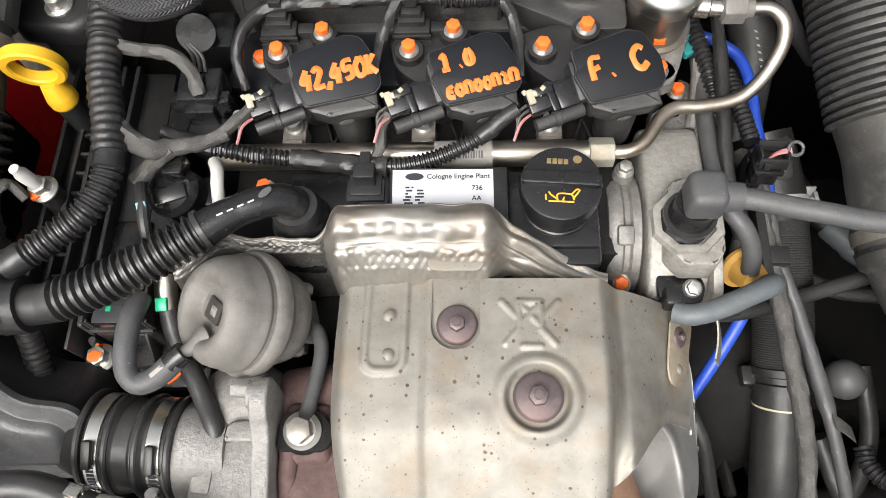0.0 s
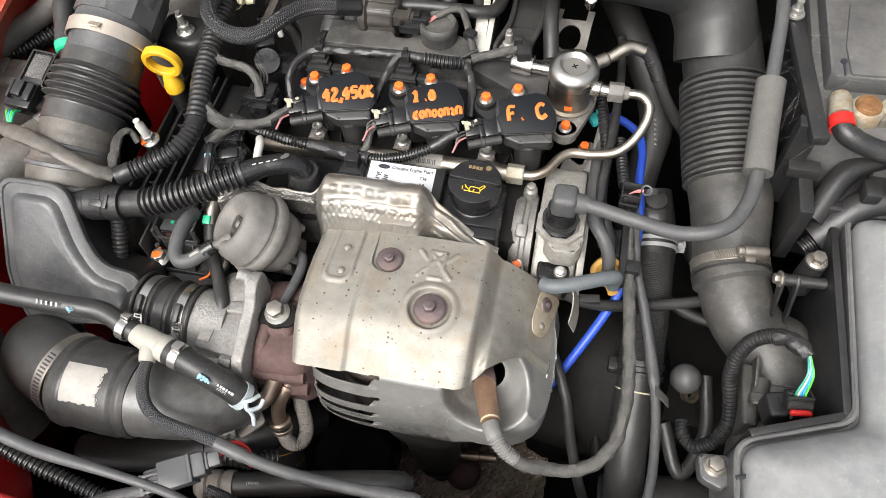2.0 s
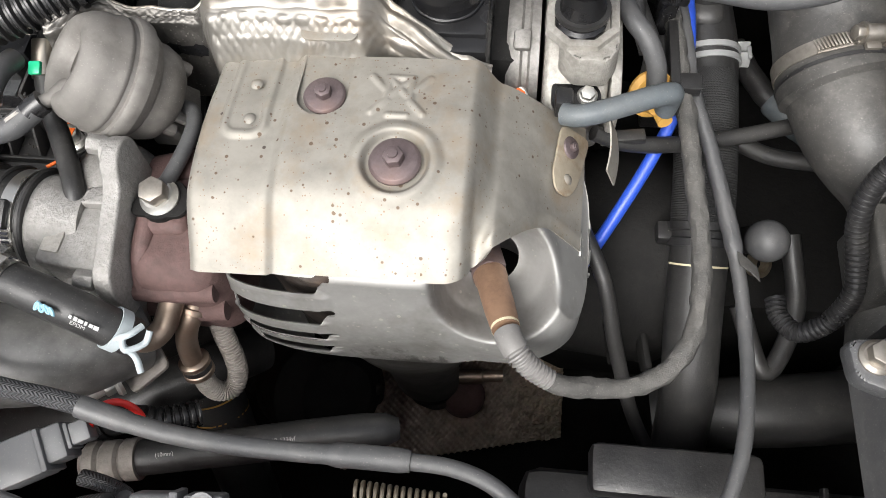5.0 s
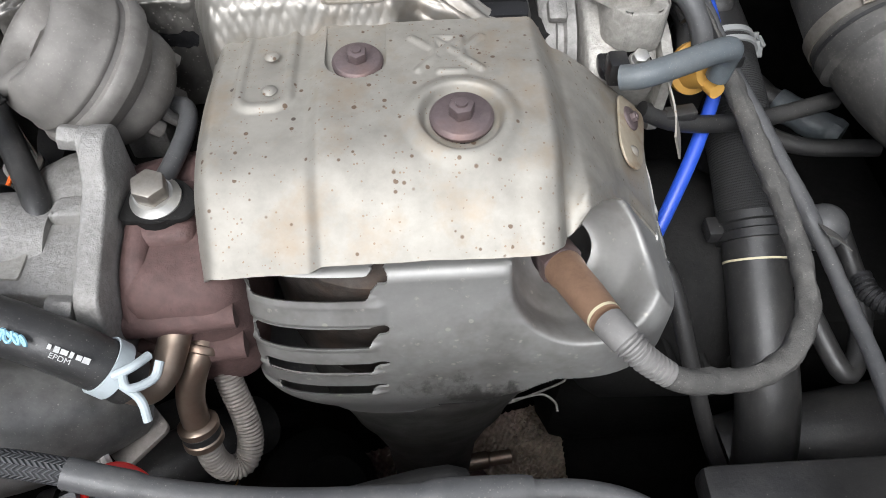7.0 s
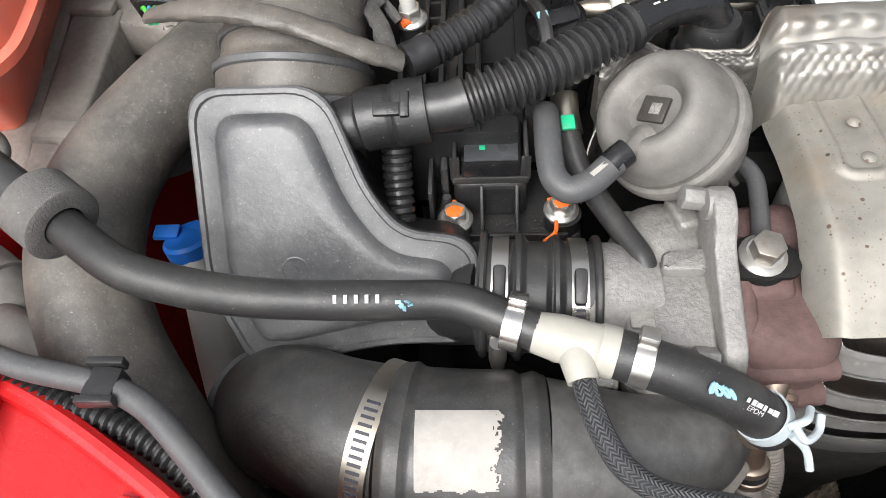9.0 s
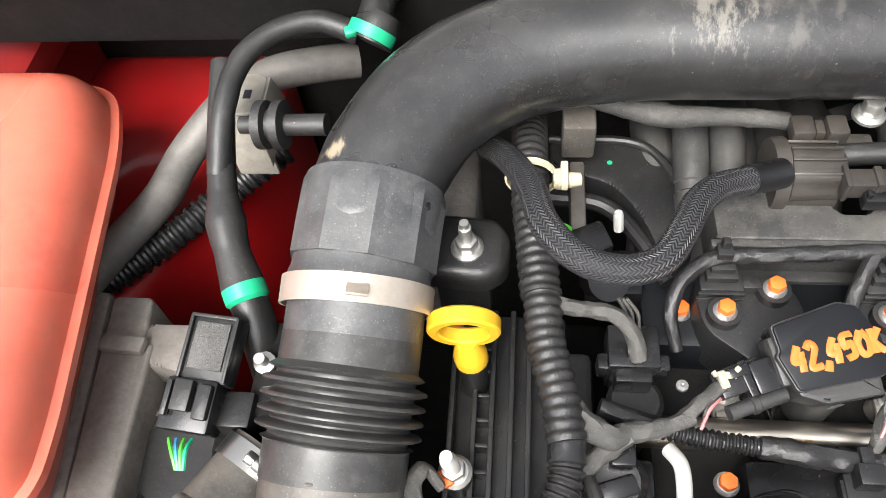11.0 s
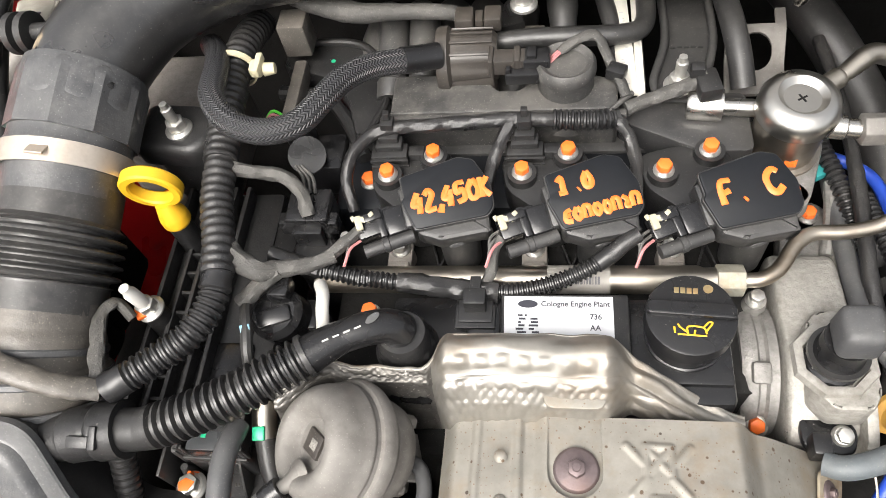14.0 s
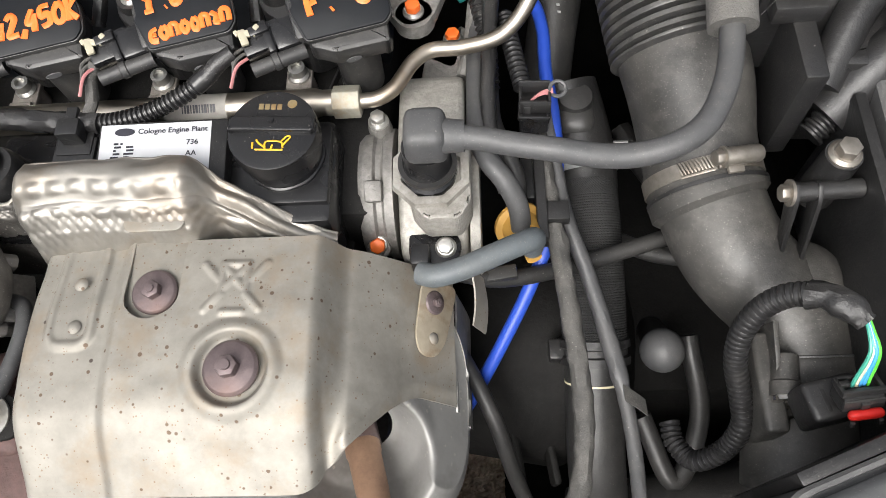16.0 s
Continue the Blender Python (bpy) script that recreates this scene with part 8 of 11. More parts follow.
for j, wm in enumerate(("wire_green", "wire_blue", "wire_green", "green")):
    mk("wire", tube([(-0.400 + 0.004 * j, 0.206, 0.880), (-0.395 + 0.0025 * j, 0.199, 0.885), (-0.391 + 0.0012 * j, 0.190, 0.882)], 0.0011, 0.002, 6), wm, tbc)
mk("mount_screw", merge(lathe([(0, 0), (0.006, 0), (0.006, 0.003), (0.003, 0.004), (0.003, 0.012), (0, 0.012)], axis_at((-0.362, 0.252, 0.872), (0, -0.2, 1)), 16)), "bolt", tbc)
mk("throttle_housing", merge(lathe([(0, 0), (0.036, 0), (0.036, 0.05), (0, 0.05)], axis_at((-0.36, 0.21, 0.79), (0.05, 0.2, 1)), 28), rbox(0.05, 0.06, 0.08, 0.006, pose(-0.345, 0.25, 0.79))), "iron", None, "dark throttle body under the connector", "throttle body")

# green-collared hose joints
gh = thing("coolant_joint", (-0.385, 0.30, 0.88), "black hose elbow with a green collar", "hose joint")
mk("hose", tube([(-0.408, 0.420, 0.930), (-0.402, 0.372, 0.916), (-0.396, 0.335, 0.902), (-0.389, 0.312, 0.893), (-0.380, 0.292, 0.884)], [(0, 0.0075), (0.6, 0.0085), (0.72, 0.0115), (0.85, 0.010), (1, 0.0125)], 0.002, 18), "rubber", gh)
mk("collar", lathe([(0, 0), (0.0125, 0), (0.0125, 0.008), (0.0105, 0.010), (0, 0.010)], axis_at((-0.380, 0.292, 0.885), (0.4, -0.8, -0.4)), 22), "green", gh)
mk("stub", tube([(-0.378, 0.288, 0.882), (-0.372, 0.275, 0.872), (-0.368, 0.262, 0.855), (-0.366, 0.25, 0.83)], 0.011, 0.003, 16), "plastic", gh)
gh2 = thing("brake_servo_joint", (-0.32, 0.44, 0.93), "black hose joint with a green clip", "hose joint")
mk("joint", merge(lathe([(0, 0), (0.013, 0), (0.014, 0.010), (0.011, 0.018), (0, 0.018)], axis_at((-0.318, 0.430, 0.936), (0.3, 0.5, 0.4)), 22), tube([(-0.325, 0.435, 0.938), (-0.350, 0.440, 0.944), (-0.375, 0.430, 0.944), (-0.392, 0.410, 0.940), (-0.398, 0.38, 0.930), (-0.400, 0.35, 0.91)], 0.0068, 0.003, 16, rough=0.05), tube([(-0.316, 0.438, 0.945), (-0.312, 0.455, 0.950), (-0.305, 0.48, 0.945)], 0.010, 0.003, 16)), "rubber", gh2)
mk("clip", merge(lathe([(0.0118, -0.004), (0.0140, -0.004), (0.0145, -0.002), (0.0145, 0.003), (0.0118, 0.003), (0.0118, -0.004)], axis_at((-0.3165, 0.4325, 0.941), (0.3, 0.5, 0.4)), 28), rbox(0.007, 0.006, 0.006, 0.0015, pose(-0.328, 0.428, 0.944, 20, 0, 20))), "green", gh2, "green locking collar")
gr = thing("pipe_stay", (-0.37, 0.37, 0.92), "black rubber grommet stay on a grey bracket", "bracket")
mk("grommet", merge(lathe([(0, 0), (0.005, 0), (0.005, 0.01), (0.0135, 0.011), (0.0135, 0.016), (0.009, 0.017), (0.009, 0.020), (0.0135, 0.021), (0.0135, 0.026), (0.006, 0.027), (0.006, 0.05), (0, 0.05)], axis_at((-0.3830, 0.3665, 0.934), (1, -0.05, 0.06)), 30)), "rubber", gr)
mk("bracket", stacked([(-0.4170, 0.4060), (-0.3925, 0.4095), (-0.3930, 0.4400), (-0.4000, 0.4440), (-0.4270, 0.4440)], 0.003, [(0.0008, 0.8965), (0, 0.8972), (0, 0.8988), (0.0008, 0.8995)]), "stay_cream", gr, "dirty cream painted plate")
mk("bracket_leg", merge(prism([(0.398, 0.860), (0.398, 0.897), (0.441, 0.899), (0.452, 0.870)], -0.3940, -0.3915, 0.0004, Matrix(((0, 0, 1, 0), (1, 0, 0, 0), (0, 1, 0, 0), (0, 0, 0, 1)))), rbox(0.028, 0.003, 0.055, 0.001, pose(-0.407, 0.4065, 0.8435))), "stay_cream", gr)
mk("slot", rbox(0.0050, 0.0075, 0.0006, 0.0001, pose(-0.4035, 0.4250, 0.8993)), "ink", gr)

# steering and air-conditioning pipes against the inner wing
sp = thing("silver_pipe", (-0.48, 0.38, 0.84), "bent dull silver pipe", "pipe")
mk("pipe", tube([(-0.345, 0.486, 0.872), (-0.370, 0.4775, 0.876), (-0.405, 0.4700, 0.873), (-0.436, 0.4540, 0.862), (-0.466, 0.425, 0.842), (-0.480, 0.392, 0.832), (-0.505, 0.350, 0.826), (-0.530, 0.305, 0.818), (-0.55, 0.25, 0.80)], 0.0125, 0.004, 22), "zinc", sp)
mk("black_conduit", tube([(-0.400, 0.44, 0.83), (-0.440, 0.412, 0.815), (-0.475, 0.375, 0.81), (-0.515, 0.335, 0.808), (-0.56, 0.31, 0.806)], 0.0115, 0.001, 20, (0.0075, 0.0022, 0, 1, 1.5)), "conduit", None, "black corrugated hose by the inner wing", "hose")
tk = thing("coolant_tank", (-0.50, 0.24, 0.80), "translucent orange-red coolant expansion tank", "coolant tank")
shell = [(-0.625, 0.160), (-0.530, 0.150), (-0.478, 0.158), (-0.465, 0.180), (-0.467, 0.212), (-0.478, 0.285), (-0.496, 0.402), (-0.515, 0.455), (-0.625, 0.455)]
mk("tank", stacked(shell, 0.03, [(0.055, 0.792), (0.040, 0.797), (0.032, 0.806), (0.022, 0.825), (0.006, 0.862), (0.001, 0.868), (-0.003, 0.870), (-0.003, 0.876), (0.002, 0.878), (0.004, 0.888), (0.009, 0.899), (0.018, 0.908), (0.030, 0.9135), (0.045, 0.9155)], None, 8), "tank", tk)
mk("outlet", lathe([(0, 0), (0.013, 0), (0.013, 0.016), (0.010, 0.02), (0, 0.02)], axis_at((-0.497, 0.165, 0.880), (0.1, -0.9, 0.2)), 20), "white", tk)
hh = thing("tank_hose", (-0.44, 0.10, 0.88), "black coolant hose with white print and a foam ring", "hose")
mk("hose", tube([(-0.494, 0.148, 0.885), (-0.485, 0.126, 0.892), (-0.462, 0.106, 0.896), (-0.438, 0.089, 0.895), (-0.411, 0.070, 0.891), (-0.386, 0.052, 0.887), (-0.362, 0.036, 0.884), (-0.340, 0.031, 0.879), (-0.315, 0.0295, 0.873), (-0.285, 0.0305, 0.868), (-0.255, 0.0325, 0.864), (-0.232, 0.0335, 0.861), (-0.212, 0.0275, 0.857), (-0.198, 0.0225, 0.854)], 0.0082, 0.003, 22), "rubber", hh)
mk("spring_clip", merge(lathe([(0.0094, -0.004), (0.0108, -0.004), (0.0108, 0.004), (0.0094, 0.004), (0.0094, -0.004)], axis_at((-0.490, 0.138, 0.888), (0.4, -1, 0.3)), 24), rbox(0.010, 0.006, 0.016, 0.001, pose(-0.478, 0.142, 0.886))), "zinc", hh)
mk("foam_ring", lathe([(0.0088, 0), (0.0150, 0), (0.0165, 0.001), (0.0165, 0.019), (0.0150, 0.020), (0.0088, 0.020), (0.0088, 0)], axis_at((-0.405, 0.066, 0.8905), (0.75, -0.55, -0.1)), 32), "foam", hh, "grey foam ring")
mk("print", merge(*[rbox(0.0015, 0.0034, 0.0003, 0, Matrix.Translation((-0.278 + 0.0042 * k, 0.0268, 0.8745)) @ pose(0, 0, 0, 35, 0, 0)) for k in range(5)]), "print_grey", hh, "pale printed marks")
for i, n in ((0, 5), (1, 10)):
    mk("print", merge(*[rbox(0.0024, 0.0020, 0.0003, 0, Matrix.Translation((-0.450 + 0.0032 * (k + 3 * (1 - i)), 0.0970 - 0.00235 * (k + 3 * (1 - i)) - 0.0034 * i, 0.9048 - 0.0008 * i)) @ pose(0, 0, 0, 12, 0, -37)) for k in range(n)]), "print_grey", hh, "pale printed marks")
mk("blue_mark", merge(*[rbox(0.0022, 0.0015, 0.0003, 0, pose(-0.2535 + 0.0012 * k, 0.0272 - 0.0012 * (k % 3), 0.8712 - 0.0006 * (k % 3), 33, 0, 50 * k)) for k in range(5)]), "pale_blue", hh)
ab = thing("mount_casting", (-0.48, 0.21, 0.80), "dusty aluminium mount casting with a black motor", "bracket")
mk("left_slab", stacked([(-0.512, 0.160), (-0.490, 0.136), (-0.474, 0.140), (-0.481, 0.170), (-0.500, 0.325), (-0.530, 0.325)], 0.006, [(0.0, 0.78), (0.0, 0.8145), (0.001, 0.8168), (0.003, 0.818)]), "alu_dust", ab)
mk("right_slab", stacked([(-0.478, 0.170), (-0.472, 0.136), (-0.445, 0.140), (-0.451, 0.185), (-0.456, 0.285), (-0.462, 0.285), (-0.466, 0.318), (-0.494, 0.318)], 0.005, [(0.0, 0.78), (0.0, 0.8212), (0.0008, 0.8230), (0.0024, 0.824)]), "alu_dust", ab)
mk("step", rbox(0.030, 0.012, 0.008, 0.003, pose(-0.474, 0.282, 0.822, 0, 0, -4)), "alu_dust", ab)
mk("lower_step", rbox(0.026, 0.016, 0.008, 0.003, pose(-0.462, 0.170, 0.822, 0, 0, -6)), "alu_dust", ab)
mk("foot", rbox(0.036, 0.03, 0.03, 0.006, pose(-0.452, 0.128, 0.790, 0, 0, -8)), "alu_dust", ab)
mk("arm", prism(round_poly([(-0.466, 0.300), (-0.430, 0.300), (-0.412, 0.278), (-0.420, 0.262), (-0.450, 0.270), (-0.466, 0.270)], 0.006), 0.795, 0.822, 0.003), "alu_dust", ab)
mk("boss", lathe([(0, 0), (0.010, 0), (0.010, 0.006), (0.006, 0.006), (0.006, 0.003), (0, 0.003)], pose(-0.425, 0.280, 0.822), 20), "alu_dust", ab)
mk("motor", lathe([(0, 0), (0.034, 0), (0.034, 0.028), (0.031, 0.031), (0.029, 0.030), (0.028, 0.033), (0.010, 0.034), (0, 0.034)], axis_at((-0.432, 0.222, 0.765), (0.05, -0.05, 1)), 36), "rubber", ab)
mk("motor_rim", lathe([(0.0345, 0), (0.037, 0), (0.037, 0.006), (0.0345, 0.006), (0.0345, 0)], axis_at((-0.4315, 0.2215, 0.789), (0.05, -0.05, 1)), 36), "alu_dust", ab)
mk("aircon_pipe", tube([(-0.51, 0.10, 0.755), (-0.492, 0.082, 0.775), (-0.473, 0.066, 0.787), (-0.450, 0.051, 0.796), (-0.431, 0.041, 0.790), (-0.418, 0.028, 0.765), (-0.41, 0.01, 0.72)], 0.0082, 0.003, 20), "alu_pipe", None, "bare aluminium air conditioning pipe", "pipe")
wb = thing("washer_filler", (-0.40, 0.12, 0.70), "white washer filler neck with a blue cap", "filler neck")
mk("neck", tube([(-0.3995, 0.137, 0.752), (-0.393, 0.116, 0.732), (-0.386, 0.092, 0.705), (-0.378, 0.06, 0.65)], [(0, 0.012), (0.3, 0.015), (1, 0.022)], 0.004, 22), "white", wb)
mk("cap", merge(lathe([(0, 0), (0.017, 0), (0.017, 0.008), (0.015, 0.010), (0, 0.010)], axis_at((-0.4005, 0.141, 0.752), (-0.2, 0.3, 1)), 24), rbox(0.016, 0.010, 0.004, 0.001, pose(-0.4165, 0.147, 0.758))), "bluecap", wb)
lwe = thing("metal_pipe", (-0.47, 0.09, 0.80), "dull metal pipe elbow by the inner wing", "pipe")
mk("elbow", tube([(-0.52, 0.10, 0.80), (-0.485, 0.088, 0.808), (-0.455, 0.060, 0.80), (-0.445, 0.04, 0.77)], 0.016, 0.003, 24), "zinc", lwe)
mk("end_bead", lathe([(0.0155, -0.002), (0.0185, -0.001), (0.0185, 0.001), (0.0155, 0.002)], axis_at((-0.470, 0.076, 0.806), (0.8, -0.55, -0.1)), 28), "zinc", lwe)
mk("side_spigot", tube([(-0.488, 0.150, 0.842), (-0.478, 0.147, 0.846), (-0.471, 0.138, 0.845), (-0.474, 0.126, 0.838)], 0.0038, 0.002, 12), "zinc", lwe)
mk("silver_elbow", tube([(-0.47, 0.065, 0.79), (-0.448, 0.045, 0.818), (-0.425, 0.032, 0.816), (-0.395, 0.012, 0.795)], [(0, 0.012), (1, 0.014)], 0.003, 18), "zinc", None, "dull silver pipe under the hose", "pipe")

# ---- right side: bellows, air box, battery, fuse box ----
rb = thing("turbo_bellows", (0.24, 0.32, 0.83), "black rubber bellows of the air intake", "bellows")
mk("upper_tube", tube([(0.231, 0.410, 0.893), (0.238, 0.385, 0.882), (0.243, 0.362, 0.873), (0.2455, 0.349, 0.868)], 0.0355, 0.004, 36), "rubber", rb)
mk("bellows", tube([(0.2448, 0.354, 0.8698), (0.2485, 0.327, 0.859), (0.2535, 0.295, 0.8465), (0.2588, 0.264, 0.8358)], [(0, 0.0360), (0.02, 0.0398), (0.98, 0.0398), (1, 0.036)], 0.0006, 44, (0.0059, 0.0052, 0.0, 1.0, 2.6)), "bellow", rb)
mk("lower_tube", tube([(0.2583, 0.267, 0.8368), (0.2620, 0.245, 0.830), (0.2655, 0.224, 0.816), (0.2682, 0.196, 0.8055)], [(0, 0.036), (0.35, 0.0345), (0.7, 0.0322), (1, 0.0318)], 0.003, 40), "elbow", rb)
dcl = band_clamp("hose_clamp", (0.2680, 0.1990, 0.8060), (0.14, -0.95, -0.20), 0.0324, 0.0085, "tarnished steel worm clamp round the black duct", None, "tarnish", 0.0010, 0)


def on_duct(deg, lift=0.0, along=0.0):
    """A place on the clamp: x runs along the duct, y round it and z outwards; deg from the top, towards the battery."""
    ax = Vector((0.14, -0.95, -0.20)).normalized()
    top = (Vector((0, 0, 1)) - ax * ax.z).normalized()
    side = top.cross(ax)
    d = (top * math.cos(radians(deg)) - side * math.sin(radians(deg))) if side.x < 0 else (top * math.cos(radians(deg)) + side * math.sin(radians(deg)))
    return Matrix.Translation(Vector((0.2680, 0.1990, 0.8060)) + d * (0.0334 + lift) + ax * along) @ Matrix((ax, d.cross(ax), d)).transposed().to_4x4()


mk("screw_housing", merge(lathe([(0, -0.0095), (0.0042, -0.0095), (0.0048, -0.008), (0.0048, 0.0105), (0.0040, 0.012), (0, 0.012)], on_duct(10, 0.0052) @ axis_at((0, 0.002, 0), (0, 1, 0)), 20), rbox(0.0098, 0.016, 0.0030, 0.0008, on_duct(8, 0.0)), rbox(0.0045, 0.009, 0.0028, 0.0006, on_duct(10, 0.0, 0.0060))), "tarnish", dcl, "pressed screw housing")
mk("screw", merge(hex_head(0.0044, 0.005, on_duct(10, 0.0052) @ axis_at((0, -0.0075, 0), (0, -1, 0))), lathe([(0, 0), (0.0058, 0), (0.0058, 0.0012), (0, 0.0012)], on_duct(10, 0.0052) @ axis_at((0, -0.0068, 0), (0, -1, 0)), 20)), "tarnish", dcl)
mk("band_edge", rbox(0.0016, 0.018, 0.0012, 0.0003, on_duct(-22, 0.0006, 0.0046)), "tarnish", dcl, "folded edge of the band")
for k in range(10):
    mk("band_tooth", rbox(0.0075, 0.0012, 0.0016, 0.0003, on_duct(-10 - 2.9 * k, 0.0008) @ pose(0, 0, 0, 0, 0, 16)), "tarnish", dcl)
ae = thing("air_duct_elbow", (0.28, 0.13, 0.80), "dusty black air duct elbow", "duct")
mk("elbow", tube([(0.2672, 0.2060, 0.8072), (0.2695, 0.1900, 0.8045), (0.2762, 0.1680, 0.7992), (0.2822, 0.1560, 0.7958), (0.2905, 0.1455, 0.7920), (0.3015, 0.1345, 0.7870), (0.3095, 0.1220, 0.7820), (0.3130, 0.1070, 0.7770), (0.3130, 0.0900, 0.7720)], [(0, 0.0322), (0.10, 0.0324), (0.12, 0.0334), (0.17, 0.0334), (0.19, 0.0300), (0.6, 0.0290), (1, 0.0300)], 0.0015, 48), "elbow", ae)
# Black raised ring paints the groove's shade; no groove is cut.
mk("groove", lathe([(0.0326, -0.0012), (0.0338, -0.0012), (0.0338, 0.0012), (0.0326, 0.0012)], axis_at((0.2697, 0.1900, 0.8045), (0.16, -0.96, -0.18)), 44), "plastic", ae, "black ring painting in the dark of the collar's groove")
mk("side_swell", lathe([(0, 0.020), (0.010, 0.019), (0.019, 0.013), (0.023, 0.0), (0.021, -0.02), (0, -0.02)], axis_at((0.3165, 0.1390, 0.793), (0.35, 0.2, 1)), 32), "elbow", ae)
mk("sensor_duct", tube([(0.3130, 0.1040, 0.7762), (0.3130, 0.090, 0.772), (0.311, 0.065, 0.764), (0.308, 0.035, 0.756)], [(0, 0.0300), (0.02, 0.0312), (1, 0.0312)], 0.002, 44), "elbow", ae)
mk("seam", lathe([(0.0298, -0.0006), (0.0318, -0.0004), (0.0318, 0.0004), (0.0298, 0.0006)], axis_at((0.3130, 0.1030, 0.7758), (0, -0.96, -0.28)), 48), "dusty", ae, "pale moulding seam")
mk("side_block", merge(rbox(0.012, 0.052, 0.050, 0.003, pose(0.2850, 0.083, 0.755), seg=3), prism([(0.074, 0.780), (0.074, 0.802), (0.090, 0.812), (0.110, 0.818), (0.116, 0.780)], 0.2868, 0.2892, 0.0004, Matrix(((0, 0, 1, 0), (1, 0, 0, 0), (0, 1, 0, 0), (0, 0, 0, 1))))), "elbow", ae)
mk("sensor_boss", merge(lathe([(0, 0), (0.0070, 0), (0.0070, 0.013), (0.0080, 0.014), (0.0083, 0.021), (0, 0.021)], axis_at((0.2935, 0.0950, 0.8060), (-0.12, -0.98, -0.05)), 24), rbox(0.018, 0.014, 0.040, 0.002, pose(0.2915, 0.0730, 0.756))), "elbow", ae)
mk("boss_insert", lathe([(0.0036, 0), (0.0076, 0), (0.0076, 0.0035), (0.0036, 0.0035), (0.0036, 0)], axis_at((0.2911, 0.0744, 0.8050), (-0.12, -0.98, 0.10)), 24), "steel", ae, "bright threaded insert")
for x in (0.2975, 0.3088):
    mk("strut", prism(round_poly([(0.1425, 0.812), (0.1490, 0.812), (0.1690, 0.842), (0.1722, 0.851), (0.1670, 0.8560), (0.1600, 0.851)], 0.003), x - 0.0012, x + 0.0012, 0.0004, Matrix(((0, 0, 1, 0), (1, 0, 0, 0), (0, 1, 0, 0), (0, 0, 0, 1)))), "plastic", ae)
mk("bracket_bar", tube([(0.2960, 0.1660, 0.8490), (0.3120, 0.1665, 0.8492), (0.3300, 0.1670, 0.8495)], 0.0050, 0.003, 20), "plastic", ae)
mk("bracket_bolt", merge(lathe([(0, 0), (0.0068, 0), (0.0068, 0.0016), (0, 0.0016)], axis_at((0.2962, 0.1660, 0.8490), (-1, 0, 0.05)), 22), hex_head(0.0046, 0.0045, axis_at((0.2950, 0.1660, 0.8490), (-1, 0, 0.05)))), "tarnish", ae, "steel bolt through the struts")
mc = thing("airflow_connector", (0.304, 0.066, 0.85), "black airflow connector with a red lock and bright wires", "connector")
PL = Matrix.Translation((0.3085, 0.0670, 0.8420)) @ pose(0, 0, 0, -28, 0, 6) @ Matrix.Scale(0.90, 4)
mk("sensor_body", merge(rbox(0.026, 0.020, 0.024, 0.003, pose(0.3030, 0.068, 0.808, 0, 0, 12), seg=3), rbox(0.012, 0.014, 0.020, 0.002, pose(0.2960, 0.066, 0.812, 0, 20, 12))), "plastic", mc)
mk("plug", merge(rbox(0.0210, 0.0130, 0.010, 0.0018, PL @ pose(0, 0, -0.006)), rbox(0.0215, 0.0026, 0.0042, 0.0006, PL @ pose(0, -0.0035, 0.0030)), rbox(0.0190, 0.0020, 0.0036, 0.0005, PL @ pose(0, 0.0062, 0.0030)), rbox(0.0022, 0.0100, 0.0038, 0.0005, PL @ pose(-0.0098, 0.0015, 0.0030)), rbox(0.0022, 0.0100, 0.0038, 0.0005, PL @ pose(0.0098, 0.0015, 0.0030)), rbox(0.0050, 0.0030, 0.0050, 0.0006, PL @ pose(-0.0075, 0.0015, 0.0030))), "plastic", mc)
mk("latch", merge(rbox(0.0205, 0.0016, 0.0066, 0.0005, PL @ pose(0, -0.0062, -0.0040)), rbox(0.0044, 0.0022, 0.0040, 0.0004, PL @ pose(0, -0.0075, -0.0022))), "pot", mc, "grey latch face")
mk("red_lock", rbox(0.0178, 0.0050, 0.0052, 0.0022, PL @ pose(0.0003, -0.0096, -0.0070), 3), "wire_red", mc, "red locking slide")
mk("nib", merge(*[rbox(0.0022, 0.0020, 0.0030, 0.0004, PL @ pose(x, -0.0128, -0.0085)) for x in (-0.0075, 0.0065)]), "pot", mc)
for x0, x1, wm in ((-0.0030, 0.3062, "wire_teal"), (-0.0012, 0.3070, "cream"), (0.0008, 0.3066, "wire_blue"), (0.0026, 0.3072, "wire_blue"), (0.0046, 0.3080, "wire_green")):
    mk("wire", tube([PL @ Vector((x0, 0.0015, 0.0015)), PL @ Vector((x0 + 0.0005, 0.0020, 0.0070)), (x1 + 0.0040 + 0.3 * x0, 0.0805, 0.8600), (x1 + 0.0030, 0.0900, 0.8640), (x1 + 0.002, 0.0960, 0.8645)], 0.00095, 0.0015, 8), wm, mc)
mk("conduit", tube([(0.247, 0.076, 0.738), (0.2485, 0.064, 0.738), (0.2570, 0.0530, 0.743), (0.2700, 0.0565, 0.758), (0.2755, 0.066, 0.778), (0.2735, 0.078, 0.790), (0.2690, 0.0930, 0.806), (0.2690, 0.1030, 0.824), (0.2745, 0.1095, 0.840), (0.2830, 0.1115, 0.8505), (0.2920, 0.1095, 0.8580)], 0.0060, 0.001, 20, (0.0033, 0.0011, 0, 1, 2.3)), "conduit", mc)
